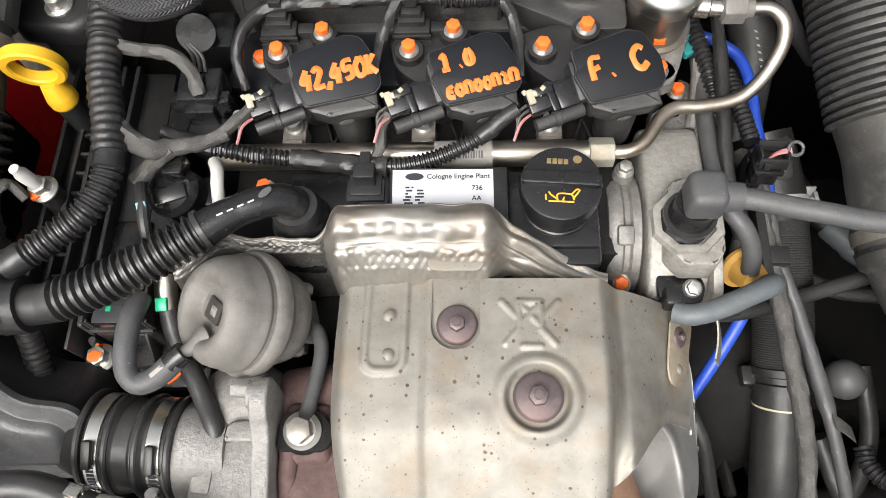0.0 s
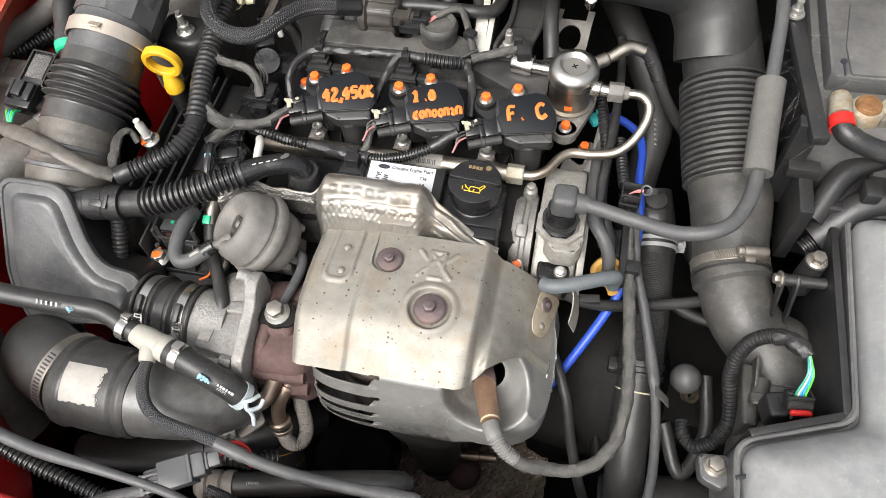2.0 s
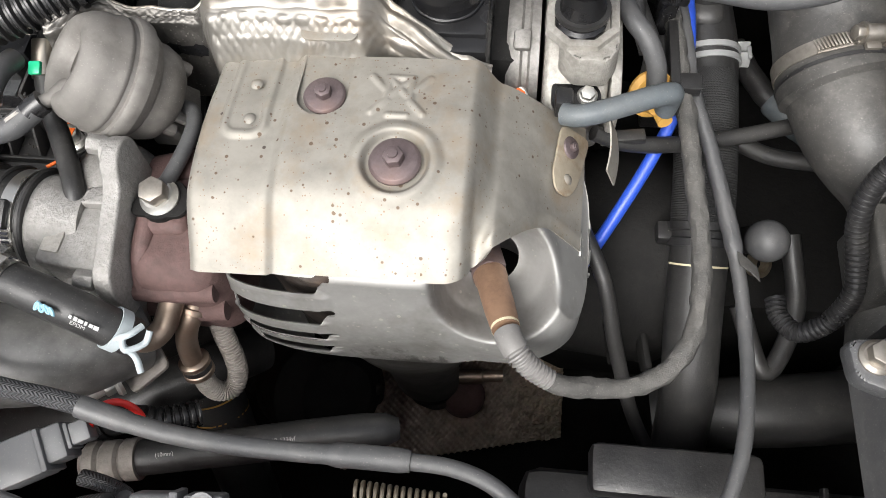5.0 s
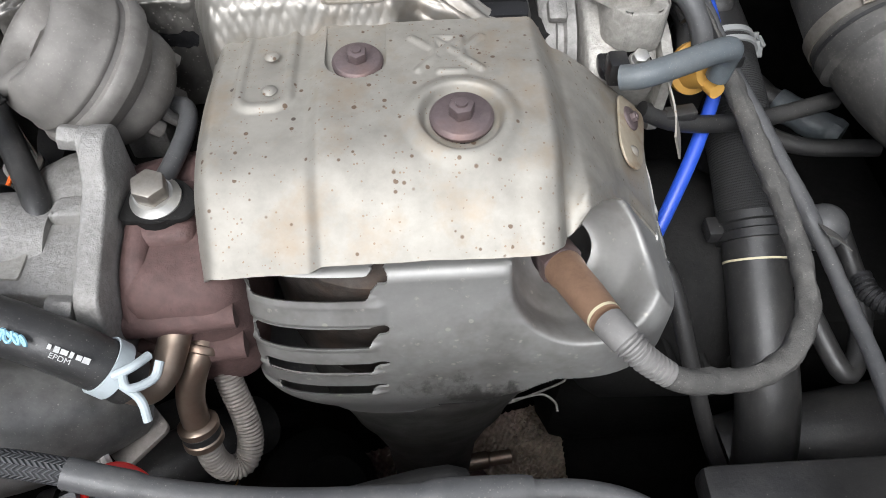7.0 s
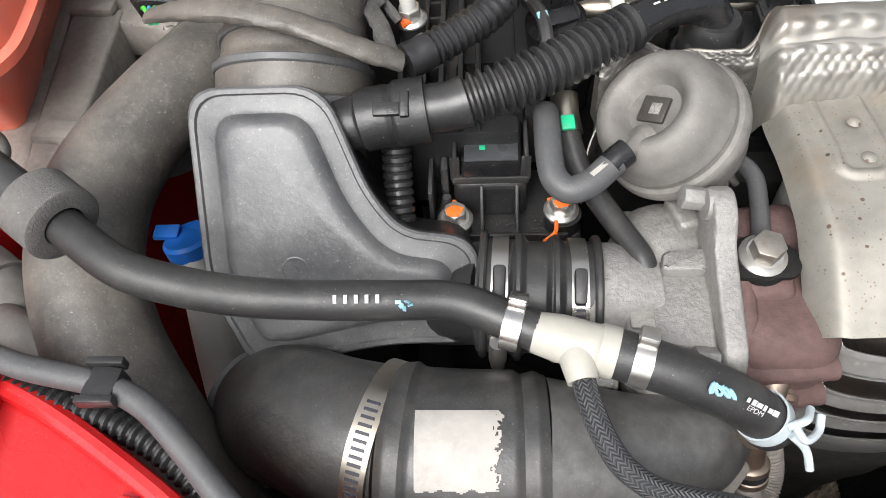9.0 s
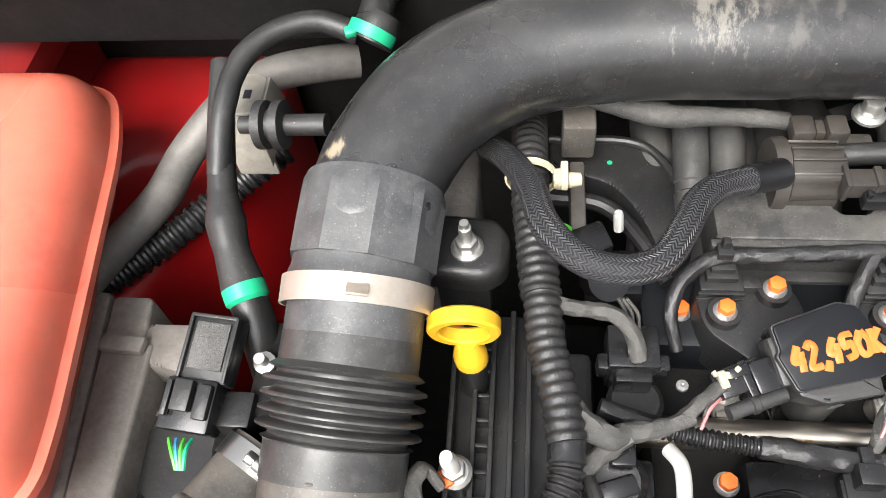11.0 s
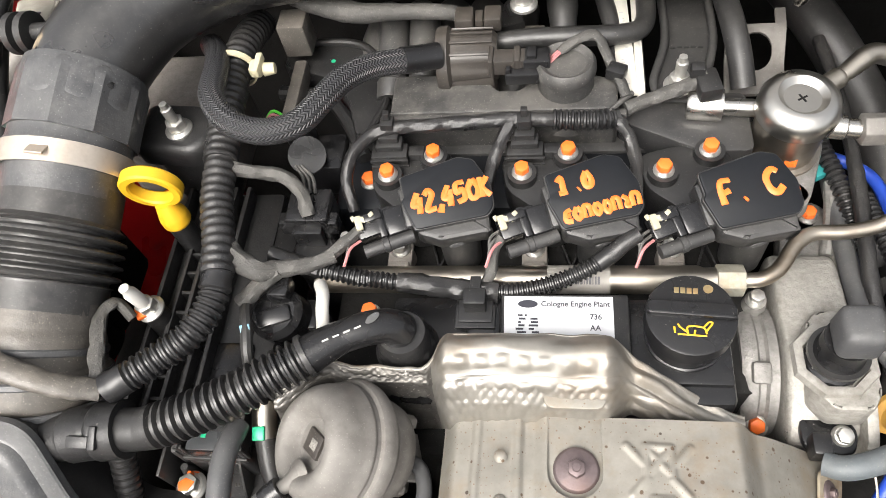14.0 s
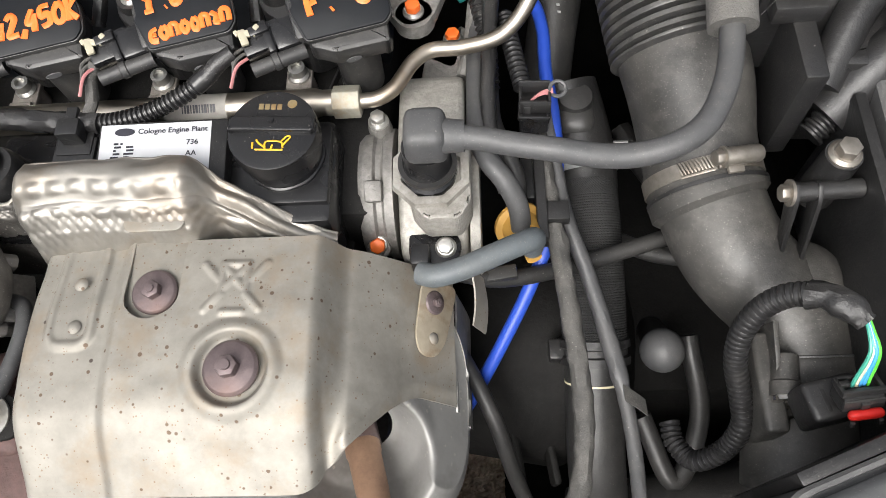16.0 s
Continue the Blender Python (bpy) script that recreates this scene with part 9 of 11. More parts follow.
mk("tape_end", tube([(0.2905, 0.1100, 0.8570), (0.2975, 0.1060, 0.8620), (0.3045, 0.0990, 0.8645), (0.3090, 0.0930, 0.8640)], [(0, 0.0066), (0.75, 0.0062), (0.9, 0.0046), (1, 0.0050)], 0.0012, 20, rough=0.25), "loom", mc, "ragged taped end")

# fuse box: dusty grey lid with a black rim
fb = thing("fuse_box", (0.42, 0.06, 0.80), "dusty grey fuse box lid with a black rim", "fuse box")
foot = [(0.258, -0.150), (0.62, -0.150), (0.62, 0.240), (0.342, 0.228), (0.3365, 0.050), (0.256, 0.020)]
mk("rim", stacked(foot, 0.014, [(0.004, 0.795), (0.0, 0.80), (0.0, 0.8655), (0.0015, 0.867), (0.0035, 0.867), (0.004, 0.860), (0.012, 0.860)]), "rim_grey", fb)
mk("lid", stacked(foot, 0.014, [(0.0065, 0.856), (0.0065, 0.866), (0.010, 0.8735), (0.022, 0.884), (0.030, 0.887), (0.034, 0.8875)]), "lid", fb)
mk("tab", merge(rbox(0.010, 0.003, 0.003, 0.0006, pose(0.262, -0.005, 0.865, 0, 0, 20)), rbox(0.010, 0.003, 0.003, 0.0006, pose(0.260, -0.022, 0.865, 0, 0, 8))), "plastic", fb)
mk("lug", prism(round_poly([(0.236, 0.012), (0.238, -0.006), (0.254, -0.012), (0.262, 0.0), (0.258, 0.014)], 0.005), 0.838, 0.850, 0.002), "dusty", fb)
place_bolts(bolt_proto("box_bolt", "dull steel box bolt in a plastic lug", 0.0080, 0.0058, group="box bolts", metal="tarnish"), [(0.2475, 0.004, 0.850), (0.3190, 0.1785, 0.863)])
mk("side_wall", merge(rbox(0.006, 0.165, 0.10, 0.001, pose(0.3335, 0.13, 0.765)), rbox(0.07, 0.006, 0.09, 0.001, pose(0.300, 0.040, 0.775, 0, 0, 21)), lathe([(0, 0), (0.010, 0), (0.009, 0.04), (0, 0.04)], pose(0.3190, 0.1785, 0.823), 18)), "plastic", fb)
abx = thing("air_box", (0.42, 0.25, 0.80), "moulded black air box top beside the battery", "air box")
mk("lid", prism(round_poly([(0.312, 0.226), (0.334, 0.262), (0.40, 0.282), (0.62, 0.30), (0.62, 0.225), (0.36, 0.222)], 0.008), 0.80, 0.872, 0.004), "plastic", abx)
mk("rear_bead", tube([(0.318, 0.222, 0.858), (0.345, 0.262, 0.882), (0.40, 0.282, 0.886), (0.52, 0.295, 0.88)], 0.010, 0.004, 16), "plastic", abx)
mk("duct", tube([(0.325, 0.215, 0.842), (0.36, 0.237, 0.868), (0.44, 0.25, 0.874), (0.55, 0.255, 0.86)], 0.014, 0.004, 18), "plastic", abx)
mk("side_plate", rbox(0.012, 0.06, 0.07, 0.002, pose(0.308, 0.242, 0.81)), "plastic", abx)
mk("clip", rbox(0.026, 0.012, 0.012, 0.002, pose(0.304, 0.252, 0.878)), "plastic", abx)
mk("clip", rbox(0.014, 0.018, 0.02, 0.003, pose(0.356, 0.238, 0.87)), "plastic", abx)
for k in range(4):
    mk("rib", rbox(0.003, 0.05, 0.006, 0.001, pose(0.36 + 0.022 * k, 0.258, 0.871, 0, 0, -12)), "plastic", abx)
mk("side_conduit", tube([(0.318, 0.207, 0.835), (0.330, 0.215, 0.842), (0.36, 0.225, 0.85), (0.40, 0.24, 0.86)], 0.008, 0.001, 16, (0.0044, 0.0016, 0, 1, 1.4)), "conduit", None, "black corrugated conduit by the air box", "conduit")
# battery
bt = thing("car_battery", (0.40, 0.33, 0.80), "dusty black car battery with a clamped terminal", "battery")
mk("case", merge(rbox(0.32, 0.175, 0.15, 0.004, pose(0.465, 0.352, 0.765))), "battery", bt)
mk("top_step", prism(round_poly([(0.312, 0.442), (0.312, 0.312), (0.371, 0.314), (0.374, 0.268), (0.625, 0.264), (0.625, 0.442)], 0.004), 0.914, 0.932, 0.002), "battery", bt)
mk("cover_panel", prism(round_poly([(0.332, 0.400), (0.373, 0.405), (0.372, 0.316), (0.327, 0.314), (0.325, 0.346)], 0.003), 0.931, 0.9338, 0.0008), "battery", bt)
mk("label_panel", prism(round_poly([(0.3765, 0.420), (0.3765, 0.272), (0.61, 0.270), (0.61, 0.420)], 0.003), 0.931, 0.9335, 0.0008), "plastic", bt, "darker panel round the sticker")
for x, y, z in ((0.3225, 0.3205, 0.9312), (0.3600, 0.3195, 0.9330)):
    mk("seam", merge(rbox(0.0016, 0.015, 0.002, 0.0004, pose(x, y, z)), lathe([(0, 0), (0.0028, 0), (0.0028, 0.0015), (0, 0.002)], pose(x, y + 0.0085, z + 0.0002), 12)), "ink", bt)
hfr = thing("hold_frame", (0.29, 0.36, 0.9), "dusty black battery hold-down frame", "battery frame")
mk("outer_bar", rbox(0.0135, 0.175, 0.010, 0.002, pose(0.2905, 0.330, 0.926, 2, 0, 7)), "plastic", hfr)
mk("nut", merge(lathe([(0, 0), (0.0075, 0), (0.0075, 0.002), (0, 0.002)], pose(0.284, 0.372, 0.9385), 20), hex_head(0.0055, 0.006, pose(0.284, 0.372, 0.940)), lathe([(0, 0), (0.003, 0), (0.003, 0.013), (0, 0.013)], pose(0.284, 0.372, 0.940), 12)), "bolt", hfr)
mk("upright", rbox(0.018, 0.012, 0.10, 0.002, pose(0.296, 0.262, 0.83)), "plastic", hfr)
mk("inner_ledge", rbox(0.014, 0.17, 0.07, 0.003, pose(0.3000, 0.350, 0.84, 0, 0, 3)), "plastic", hfr)
mk("warning_label", rbox(0.050, 0.090, 0.0008, 0.0002, pose(0.4085, 0.328, 0.9336)), "paper", bt, "white sticker with a green band and warning marks")
mk("blue_border", merge(rbox(0.0012, 0.090, 0.0010, 0.0002, pose(0.3840, 0.328, 0.9336)), rbox(0.050, 0.0012, 0.0010, 0.0002, pose(0.4085, 0.2835, 0.9336))), "wire_blue", bt)
mk("green_band", rbox(0.048, 0.012, 0.0010, 0.0002, pose(0.4090, 0.308, 0.9336)), "wire_green", bt)
mk("warning_mark", merge(*[lathe([(0.0038, 0), (0.0050, 0), (0.0050, 0.0003), (0.0038, 0.0003), (0.0038, 0)], pose(0.392, 0.336 + 0.026 * j, 0.9344), 24) for j in range(2)]), "wire_red", bt)
rnd_w = random.Random(23)
strands = []
for k in range(20):
    a = Vector((0.270 + 0.012 * rnd_w.random(), 0.235 + 0.16 * rnd_w.random(), 0.88 + 0.05 * rnd_w.random()))
    b = Vector((0.290 + 0.050 * rnd_w.random(), 0.250 + 0.15 * rnd_w.random(), 0.934 + 0.002 * rnd_w.random()))
    strands.append(tube([a, (a + b) / 2 - Vector((0, 0, 0.004 * rnd_w.random())), b], 0.00005, 0.006, 4))
mk("cobweb", merge(*strands), "web", None, "fine dusty cobwebs strung beside the battery", "cobweb", kind="stuff")
mk("print", merge(*[rbox(0.0006 + 0.0005 * (j % 3), 0.008, 0.0002, 0, pose(0.388 + 0.0022 * j, 0.296, 0.9344)) for j in range(9)], *[rbox(0.014, 0.0022, 0.0002, 0, pose(0.394, 0.288 + 0.029 * j, 0.9344)) for j in range(2)]), "ink", bt)
tm = thing("battery_clamp", (0.36, 0.30, 0.92), "pale battery terminal clamp crusted with brown corrosion", "terminal")
mk("ring", merge(lathe([(0, 0), (0.0132, 0), (0.0142, 0.003), (0.0136, 0.009), (0.0122, 0.0125), (0.0112, 0.0135), (0, 0.0135)], pose(0.3405, 0.2885, 0.9125), 32), rbox(0.020, 0.011, 0.011, 0.003, pose(0.3550, 0.2915, 0.914), 3), rbox(0.018, 0.012, 0.010, 0.004, pose(0.3270, 0.2925, 0.915), 3)), "lead_dirty", tm)
mk("post", lathe([(0, 0), (0.0102, 0), (0.0098, 0.0030), (0.0088, 0.0042), (0.006, 0.0046), (0.003, 0.0040), (0, 0.0042)], pose(0.3405, 0.2885, 0.9255), 28), "crust", tm, "rust-brown battery post")
mk("lug", lathe([(0, 0), (0.0068, 0.0005), (0.0084, 0.004), (0.0088, 0.022), (0, 0.023)], axis_at((0.3195, 0.2975, 0.9265), (0.0, -1, -0.08)), 24), "lead_dirty", tm, "pale crimped lug")
mk("bolt", merge(hex_head(0.0062, 0.005, pose(0.3595, 0.2940, 0.9245)), lathe([(0, 0), (0.0032, 0), (0.0032, 0.011), (0.0026, 0.013), (0, 0.013)], pose(0.3595, 0.2940, 0.9275), 16), lathe([(0, 0), (0.0075, 0), (0.0075, 0.0015), (0, 0.0015)], pose(0.3595, 0.2940, 0.9235), 20)), "zincpale", tm, "zinc nut on a stud")
mk("clamp_head", rbox(0.010, 0.007, 0.009, 0.0015, pose(0.3555, 0.2810, 0.914), 2), "tarnish", tm)

bc = thing("battery_cable", (0.36, 0.26, 0.90), "thick black battery cable with a red sleeve", "cable")
mk("cable", tube([(0.3195, 0.272, 0.9250), (0.3205, 0.265, 0.9240), (0.3260, 0.2590, 0.9215), (0.340, 0.2560, 0.9165), (0.357, 0.2545, 0.9120), (0.382, 0.2540, 0.908), (0.405, 0.256, 0.905), (0.46, 0.258, 0.90), (0.55, 0.25, 0.88)], 0.0084, 0.003, 18, rough=0.04), "loom", bc)
mk("red_sleeve", lathe([(0.0080, 0), (0.0096, 0), (0.0098, 0.010), (0.0080, 0.010), (0.0080, 0)], axis_at((0.3192, 0.2735, 0.9252), (0.10, -1, -0.12)), 24), "wire_red", bc, "red terminal sleeve")

# coolant hose, blue cable and leads behind the exhaust
chs = thing("radiator_hose", (0.21, 0.15, 0.70), "black knitted radiator hose with a spring clamp", "hose")
mk("outlet", merge(tube([(0.199, 0.288, 0.777), (0.2055, 0.262, 0.766), (0.2090, 0.238, 0.758), (0.2095, 0.208, 0.750)], [(0, 0.0210), (0.5, 0.0215), (1, 0.0200)], 0.004, 28), rbox(0.040, 0.030, 0.05, 0.008, pose(0.200, 0.272, 0.725), seg=3)), "plastic", chs)
mk("hose", tube([(0.2090, 0.2270, 0.7555), (0.2097, 0.200, 0.7480), (0.2105, 0.165, 0.7350), (0.2105, 0.130, 0.7195)], 0.0207, 0.0006, 36, (0.0016, 0.0003, 0.1, 1, 1)), "knit", chs)
mk("lower_hose", tube([(0.2105, 0.132, 0.7205), (0.2098, 0.108, 0.7080), (0.2095, 0.070, 0.686), (0.212, 0.036, 0.656), (0.212, 0.0, 0.61)], 0.0188, 0.004, 32), "rubber", chs)
mk("joint", merge(lathe([(0, -0.008), (0.0225, -0.008), (0.0225, -0.003), (0.0208, -0.002), (0.0208, 0.002), (0.0225, 0.003), (0.0225, 0.008), (0, 0.008)], axis_at((0.2104, 0.1265, 0.7180), (-0.01, -0.91, -0.42)), 36), rbox(0.010, 0.014, 0.010, 0.002, pose(0.1860, 0.127, 0.713))), "plastic", chs)
mk("yellow_line", lathe([(0.0187, 0), (0.0192, 0), (0.0192, 0.0013), (0.0187, 0.0013), (0.0187, 0)], axis_at((0.2098, 0.1095, 0.7090), (-0.02, -0.88, -0.46)), 36), "cream", chs)
sc = thing("spring_clamp", (0.205, 0.24, 0.775), "pale grey spring clamp with raised ears", "hose clamp")
SC = axis_at((0.2088, 0.2400, 0.7585), (0.08, -0.93, -0.30)) @ Matrix.Diagonal((0.90, 0.90, 1, 1))
for dz in (-0.0036, 0.0036):
    mk("band", lathe([(0.0234, dz - 0.0019), (0.0252, dz - 0.0019), (0.0252, dz + 0.0019), (0.0234, dz + 0.0019), (0.0234, dz - 0.0019)], SC, 44), "clamp_grey", sc)
for dy in (-0.005, 0.004):
    mk("ear", rbox(0.012, 0.0022, 0.011, 0.0008, pose(0.2330, 0.2455 + dy, 0.752, -30, 0, 0)), "clamp_grey", sc)
mk("ear_bar", rbox(0.0025, 0.010, 0.0025, 0.0006, pose(0.2375, 0.2455, 0.760)), "clamp_grey", sc)
bl = thing("blue_tube", (0.16, 0.17, 0.78), "bright blue plastic tube", "tube")
mk("tube", tube([(0.150, 0.352, 0.812), (0.168, 0.343, 0.811), (0.180, 0.331, 0.810), (0.1845, 0.309, 0.809), (0.1845, 0.280, 0.807), (0.1875, 0.250, 0.803), (0.188, 0.215, 0.797), (0.183, 0.182, 0.786), (0.169, 0.152, 0.768), (0.150, 0.122, 0.745), (0.132, 0.098, 0.72), (0.118, 0.085, 0.69), (0.113, 0.075, 0.65)], [(0, 0.0040), (0.3, 0.0042), (0.45, 0.0038), (0.6, 0.0042), (1, 0.0042)], 0.002, 16), "blue", bl)
cbs = thing("lambda_lead", (0.215, 0.10, 0.75), "grey sleeved sensor lead with a torn end of tape", "cable")
mk("lead", tube([(0.182, 0.26, 0.805), (0.186, 0.22, 0.800), (0.192, 0.185, 0.790), (0.202, 0.155, 0.780), (0.211, 0.122, 0.770), (0.2185, 0.088, 0.762), (0.222, 0.050, 0.757), (0.220, 0.010, 0.760), (0.212, -0.030, 0.765), (0.195, -0.065, 0.762), (0.16, -0.085, 0.755)], [(0, 0.0042), (0.35, 0.0048), (0.45, 0.0055), (0.47, 0.0042), (1, 0.0042)], 0.003, 14, rough=0.1), "rubber_grey", cbs)
mk("tape_flap", sheet(lambda u, v: (0.2175 + 0.012 * u, 0.092 - 0.008 * u - 0.010 * v, 0.767 - 0.004 * u * u + 0.003 * v), np.linspace(0, 1, 8), np.linspace(0, 1, 5), 0.0005), "tape", cbs)
rp = thing("ring_plug", (0.172, 0.232, 0.84), "black sensor plug with pink wires and a ring", "connector")
mk("plug", merge(rbox(0.0165, 0.0130, 0.022, 0.002, pose(0.1735, 0.2275, 0.8250, -18, 0, -4)), rbox(0.0178, 0.0145, 0.004, 0.0012, pose(0.1732, 0.2270, 0.8385, -18, 0, -4)), rbox(0.012, 0.016, 0.05, 0.002, pose(0.172, 0.236, 0.78))), "gloss", rp)
mk("socket", merge(rbox(0.0170, 0.0016, 0.0075, 0.0005, pose(0.1732, 0.2225, 0.8470, -18, 0, -4)), rbox(0.0170, 0.0016, 0.0075, 0.0005, pose(0.1732, 0.2335, 0.8500, -18, 0, -4)), rbox(0.0016, 0.0105, 0.0075, 0.0005, pose(0.1655, 0.2285, 0.8485, -18, 0, -4)), rbox(0.0016, 0.0105, 0.0075, 0.0005, pose(0.1810, 0.2275, 0.8485, -18, 0, -4)), rbox(0.0040, 0.0020, 0.0050, 0.0005, pose(0.1690, 0.2212, 0.8480, -18, 0, -4))), "plastic", rp, "open socket rim")
mk("ring", tube([Vector((0.1855 + 0.0042 * math.cos(a), 0.2310 + 0.0036 * math.sin(a), 0.8555 + 0.0018 * math.sin(a))) for a in np.linspace(0, 6.2, 16)], 0.0011, 0.001, 8), "rubber_grey", rp)
for j in range(3):
    mk("wire", tube([(0.1695 + 0.002 * j, 0.2262 + 0.002 * j, 0.8495), (0.1745 + 0.0015 * j, 0.2285 + 0.0012 * j, 0.8535), (0.1830, 0.2290 + 0.001 * j, 0.8555)], 0.0008, 0.002, 6), "wire_pink", rp)
mot = thing("pump_motor", (0.205, 0.27, 0.76), "black rounded pump motor housing", "pump")
mk("housing", merge(rbox(0.026, 0.036, 0.045, 0.010, pose(0.2045, 0.2660, 0.745, 0, 0, -8), 4), lathe([(0, 0), (0.0115, 0), (0.0105, 0.006), (0, 0.008)], pose(0.2035, 0.2700, 0.787), 24)), "pot", mot)
mk("plug_conduit", tube([(0.160, 0.30, 0.835), (0.164, 0.27, 0.838), (0.168, 0.246, 0.838)], 0.0055, 0.001, 14, (0.0036, 0.0012, 0, 1, 1.4)), "conduit", None, "black corrugated sensor conduit", "conduit")
mk("cable_guide", merge(rbox(0.006, 0.062, 0.014, 0.001, pose(0.176, 0.195, 0.798)), rbox(0.016, 0.012, 0.008, 0.001, pose(0.184, 0.183, 0.800)), rbox(0.02, 0.03, 0.06, 0.002, pose(0.176, 0.21, 0.74))), "plastic", None, "black plastic cable guide", "cable guide")
ball = thing("ball_valve", (0.252, 0.127, 0.715), "grey ball-shaped plastic cap", "cap")
mk("ball", lathe([(0, 0.0142)] + [(0.0142 * math.sin(radians(a)), 0.0142 * math.cos(radians(a))) for a in range(12, 165, 12)] + [(0, -0.0142)], axis_at((0.2527, 0.1250, 0.7185), (0.2, -0.5, 0.8)), 30), "rubber_grey", ball)
mk("stem", merge(tube([(0.2527, 0.1260, 0.710), (0.256, 0.140, 0.69), (0.262, 0.16, 0.65)], 0.0105, 0.004, 18), tube([(0.225, 0.20, 0.73), (0.26, 0.19, 0.72), (0.31, 0.185, 0.72)], 0.006, 0.004, 12), tube([(0.24, 0.09, 0.69), (0.26, 0.05, 0.67), (0.28, 0.09, 0.68), (0.275, 0.14, 0.70)], 0.0065, 0.004, 12)), "rubber", ball)
mk("label_plate", rbox(0.022, 0.018, 0.002, 0.0004, pose(0.168, 0.150, 0.655, -35, 18, 0)), "oldpaper", None, "faded data label on the gearbox", "label")
mk("lower_pipe", tube([(0.20, 0.03, 0.60), (0.25, 0.035, 0.615), (0.30, 0.04, 0.62), (0.36, 0.05, 0.62)], 0.026, 0.005, 26), "rubber", None, "black lower radiator pipe", "hose")
tcn = thing("taped_lead", (0.285, 0.235, 0.70), "black lead ending in a grey taped sleeve", "cable")
mk("lead", tube([(0.246, 0.300, 0.705), (0.258, 0.274, 0.702), (0.268, 0.257, 0.700), (0.276, 0.248, 0.699)], 0.0085, 0.003, 18, rough=0.1), "rubber", tcn)
mk("sleeve", tube([(0.2715, 0.2530, 0.700), (0.284, 0.2385, 0.699), (0.2965, 0.2250, 0.699), (0.3055, 0.2155, 0.699)], [(0, 0.0098), (0.1, 0.0108), (0.9, 0.0112), (1, 0.0104)], 0.0015, 20, rough=0.12), "hose_bluegrey", tcn, "wrinkled grey tape sleeve")
mk("yellow_collar", lathe([(0.0070, -0.004), (0.0105, -0.004), (0.0105, 0.004), (0.0070, 0.004), (0.0070, -0.004)], axis_at((0.276, 0.150, 0.63), (0.5, -0.4, 0.6)), 24), "brass_dull", None, "dull yellow collar low behind the hose", "collar")
mk("drop_cable", tube([(0.110, 0.145, 0.755), (0.130, 0.110, 0.748), (0.145, 0.080, 0.735), (0.157, 0.050, 0.70), (0.175, 0.020, 0.65), (0.20, -0.005, 0.60)], 0.0050, 0.003, 14), "rubber", None, "black cable dropping beside the exhaust", "cable")
mk("bracket_arm", merge(tube([(0.130, 0.150, 0.798), (0.150, 0.150, 0.788), (0.178, 0.157, 0.778), (0.215, 0.170, 0.768), (0.262, 0.185, 0.765)], 0.0052, 0.003, 12), rbox(0.018, 0.008, 0.006, 0.001, pose(0.152, 0.151, 0.790, 0, 0, 8))), "rubber", None, "thin black cable with a clip", "cable")
mk("steel_hanger", sheet(lambda u, v: (0.136 + 0.006 * v + 0.002 * math.sin(3 * u), 0.142 - 0.028 * u, 0.826 - 0.016 * v - 0.012 * u), np.linspace(0, 1, 12), np.linspace(0, 1, 6), 0.001), "shield", None, "bent bright steel bracket", "bracket")
sbk = thing("support_bracket", (0.05, 0.37, 0.86), "pressed black pipe bracket", "bracket")
mk("plate", prism(round_poly([(0.042, 0.425), (0.042, 0.380), (0.034, 0.350), (0.036, 0.336), (0.062, 0.334), (0.065, 0.350), (0.072, 0.380), (0.072, 0.425)], 0.004), 0.884, 0.8865, 0.0008), "pot", sbk)
for x0, x1, y0, y1 in ((0.0425, 0.034, 0.425, 0.350), (0.0715, 0.0655, 0.425, 0.352)):
    mk("side_rib", tube([(x0, y0, 0.8905), (x0, 0.382, 0.8905), (x1, y1, 0.8895), (x1 + 0.001, 0.338, 0.888)], 0.0026, 0.002, 12), "pot", sbk, "rolled edge")
mk("emboss", merge(*[rbox(0.0030, 0.0016, 0.0004, 0.0001, pose(0.0475 + 0.0042 * k, 0.3790 + 0.0004 * (k % 2), 0.8865)) for k in range(5)]), "plastic", sbk)
mk("foot", rbox(0.03, 0.02, 0.05, 0.003, pose(0.05, 0.350, 0.834)), "plastic", sbk)


def lift_plate(u, v):
    return (0.078 + 0.036 * u + 0.006 * v, 0.352 + 0.062 * v, 0.872 + 0.012 * sm(0.3, 0.8, v))


mk("lift_bracket", sheet(lift_plate, np.linspace(0, 1, 120), np.linspace(0, 1, 160), 0.0022, lambda u, v: math.hypot((u - 0.50) * 0.036, (v - 0.50) * 0.056) > 0.0105 and (v < 0.78 or abs(u - 0.5) > 0.32)), "zinc", None, "grey steel lifting bracket with a round eye", "bracket")
ws = mk("white_strip", rbox(0.0110, 0.078, 0.0012, 0.0003, pose(0.0165, 0.3755, 0.895, 9, 0, 4)), "tag_paper", None, "worn white label strip with faint print", "label")
mk("fold", rbox(0.0052, 0.078, 0.0014, 0.0003, pose(0.0252, 0.3750, 0.8935, 9, 18, 4)), "tag_paper", ws)
rnd = random.Random(9)
mk("print", merge(*[rbox(0.0012 + 0.0012 * rnd.random(), 0.0008, 0.0002, 0, pose(0.0155 + 0.004 * rnd.random(), 0.343 + 0.0022 * k, 0.8912 + 0.00035 * k, 9, 0, 4)) for k in range(26) if k % 7 != 3]), "print_grey", ws)
mk("strip_carrier", rbox(0.018, 0.05, 0.026, 0.003, pose(0.021, 0.372, 0.862)), "plastic", None, "black carrier under the white label strip", "bracket")
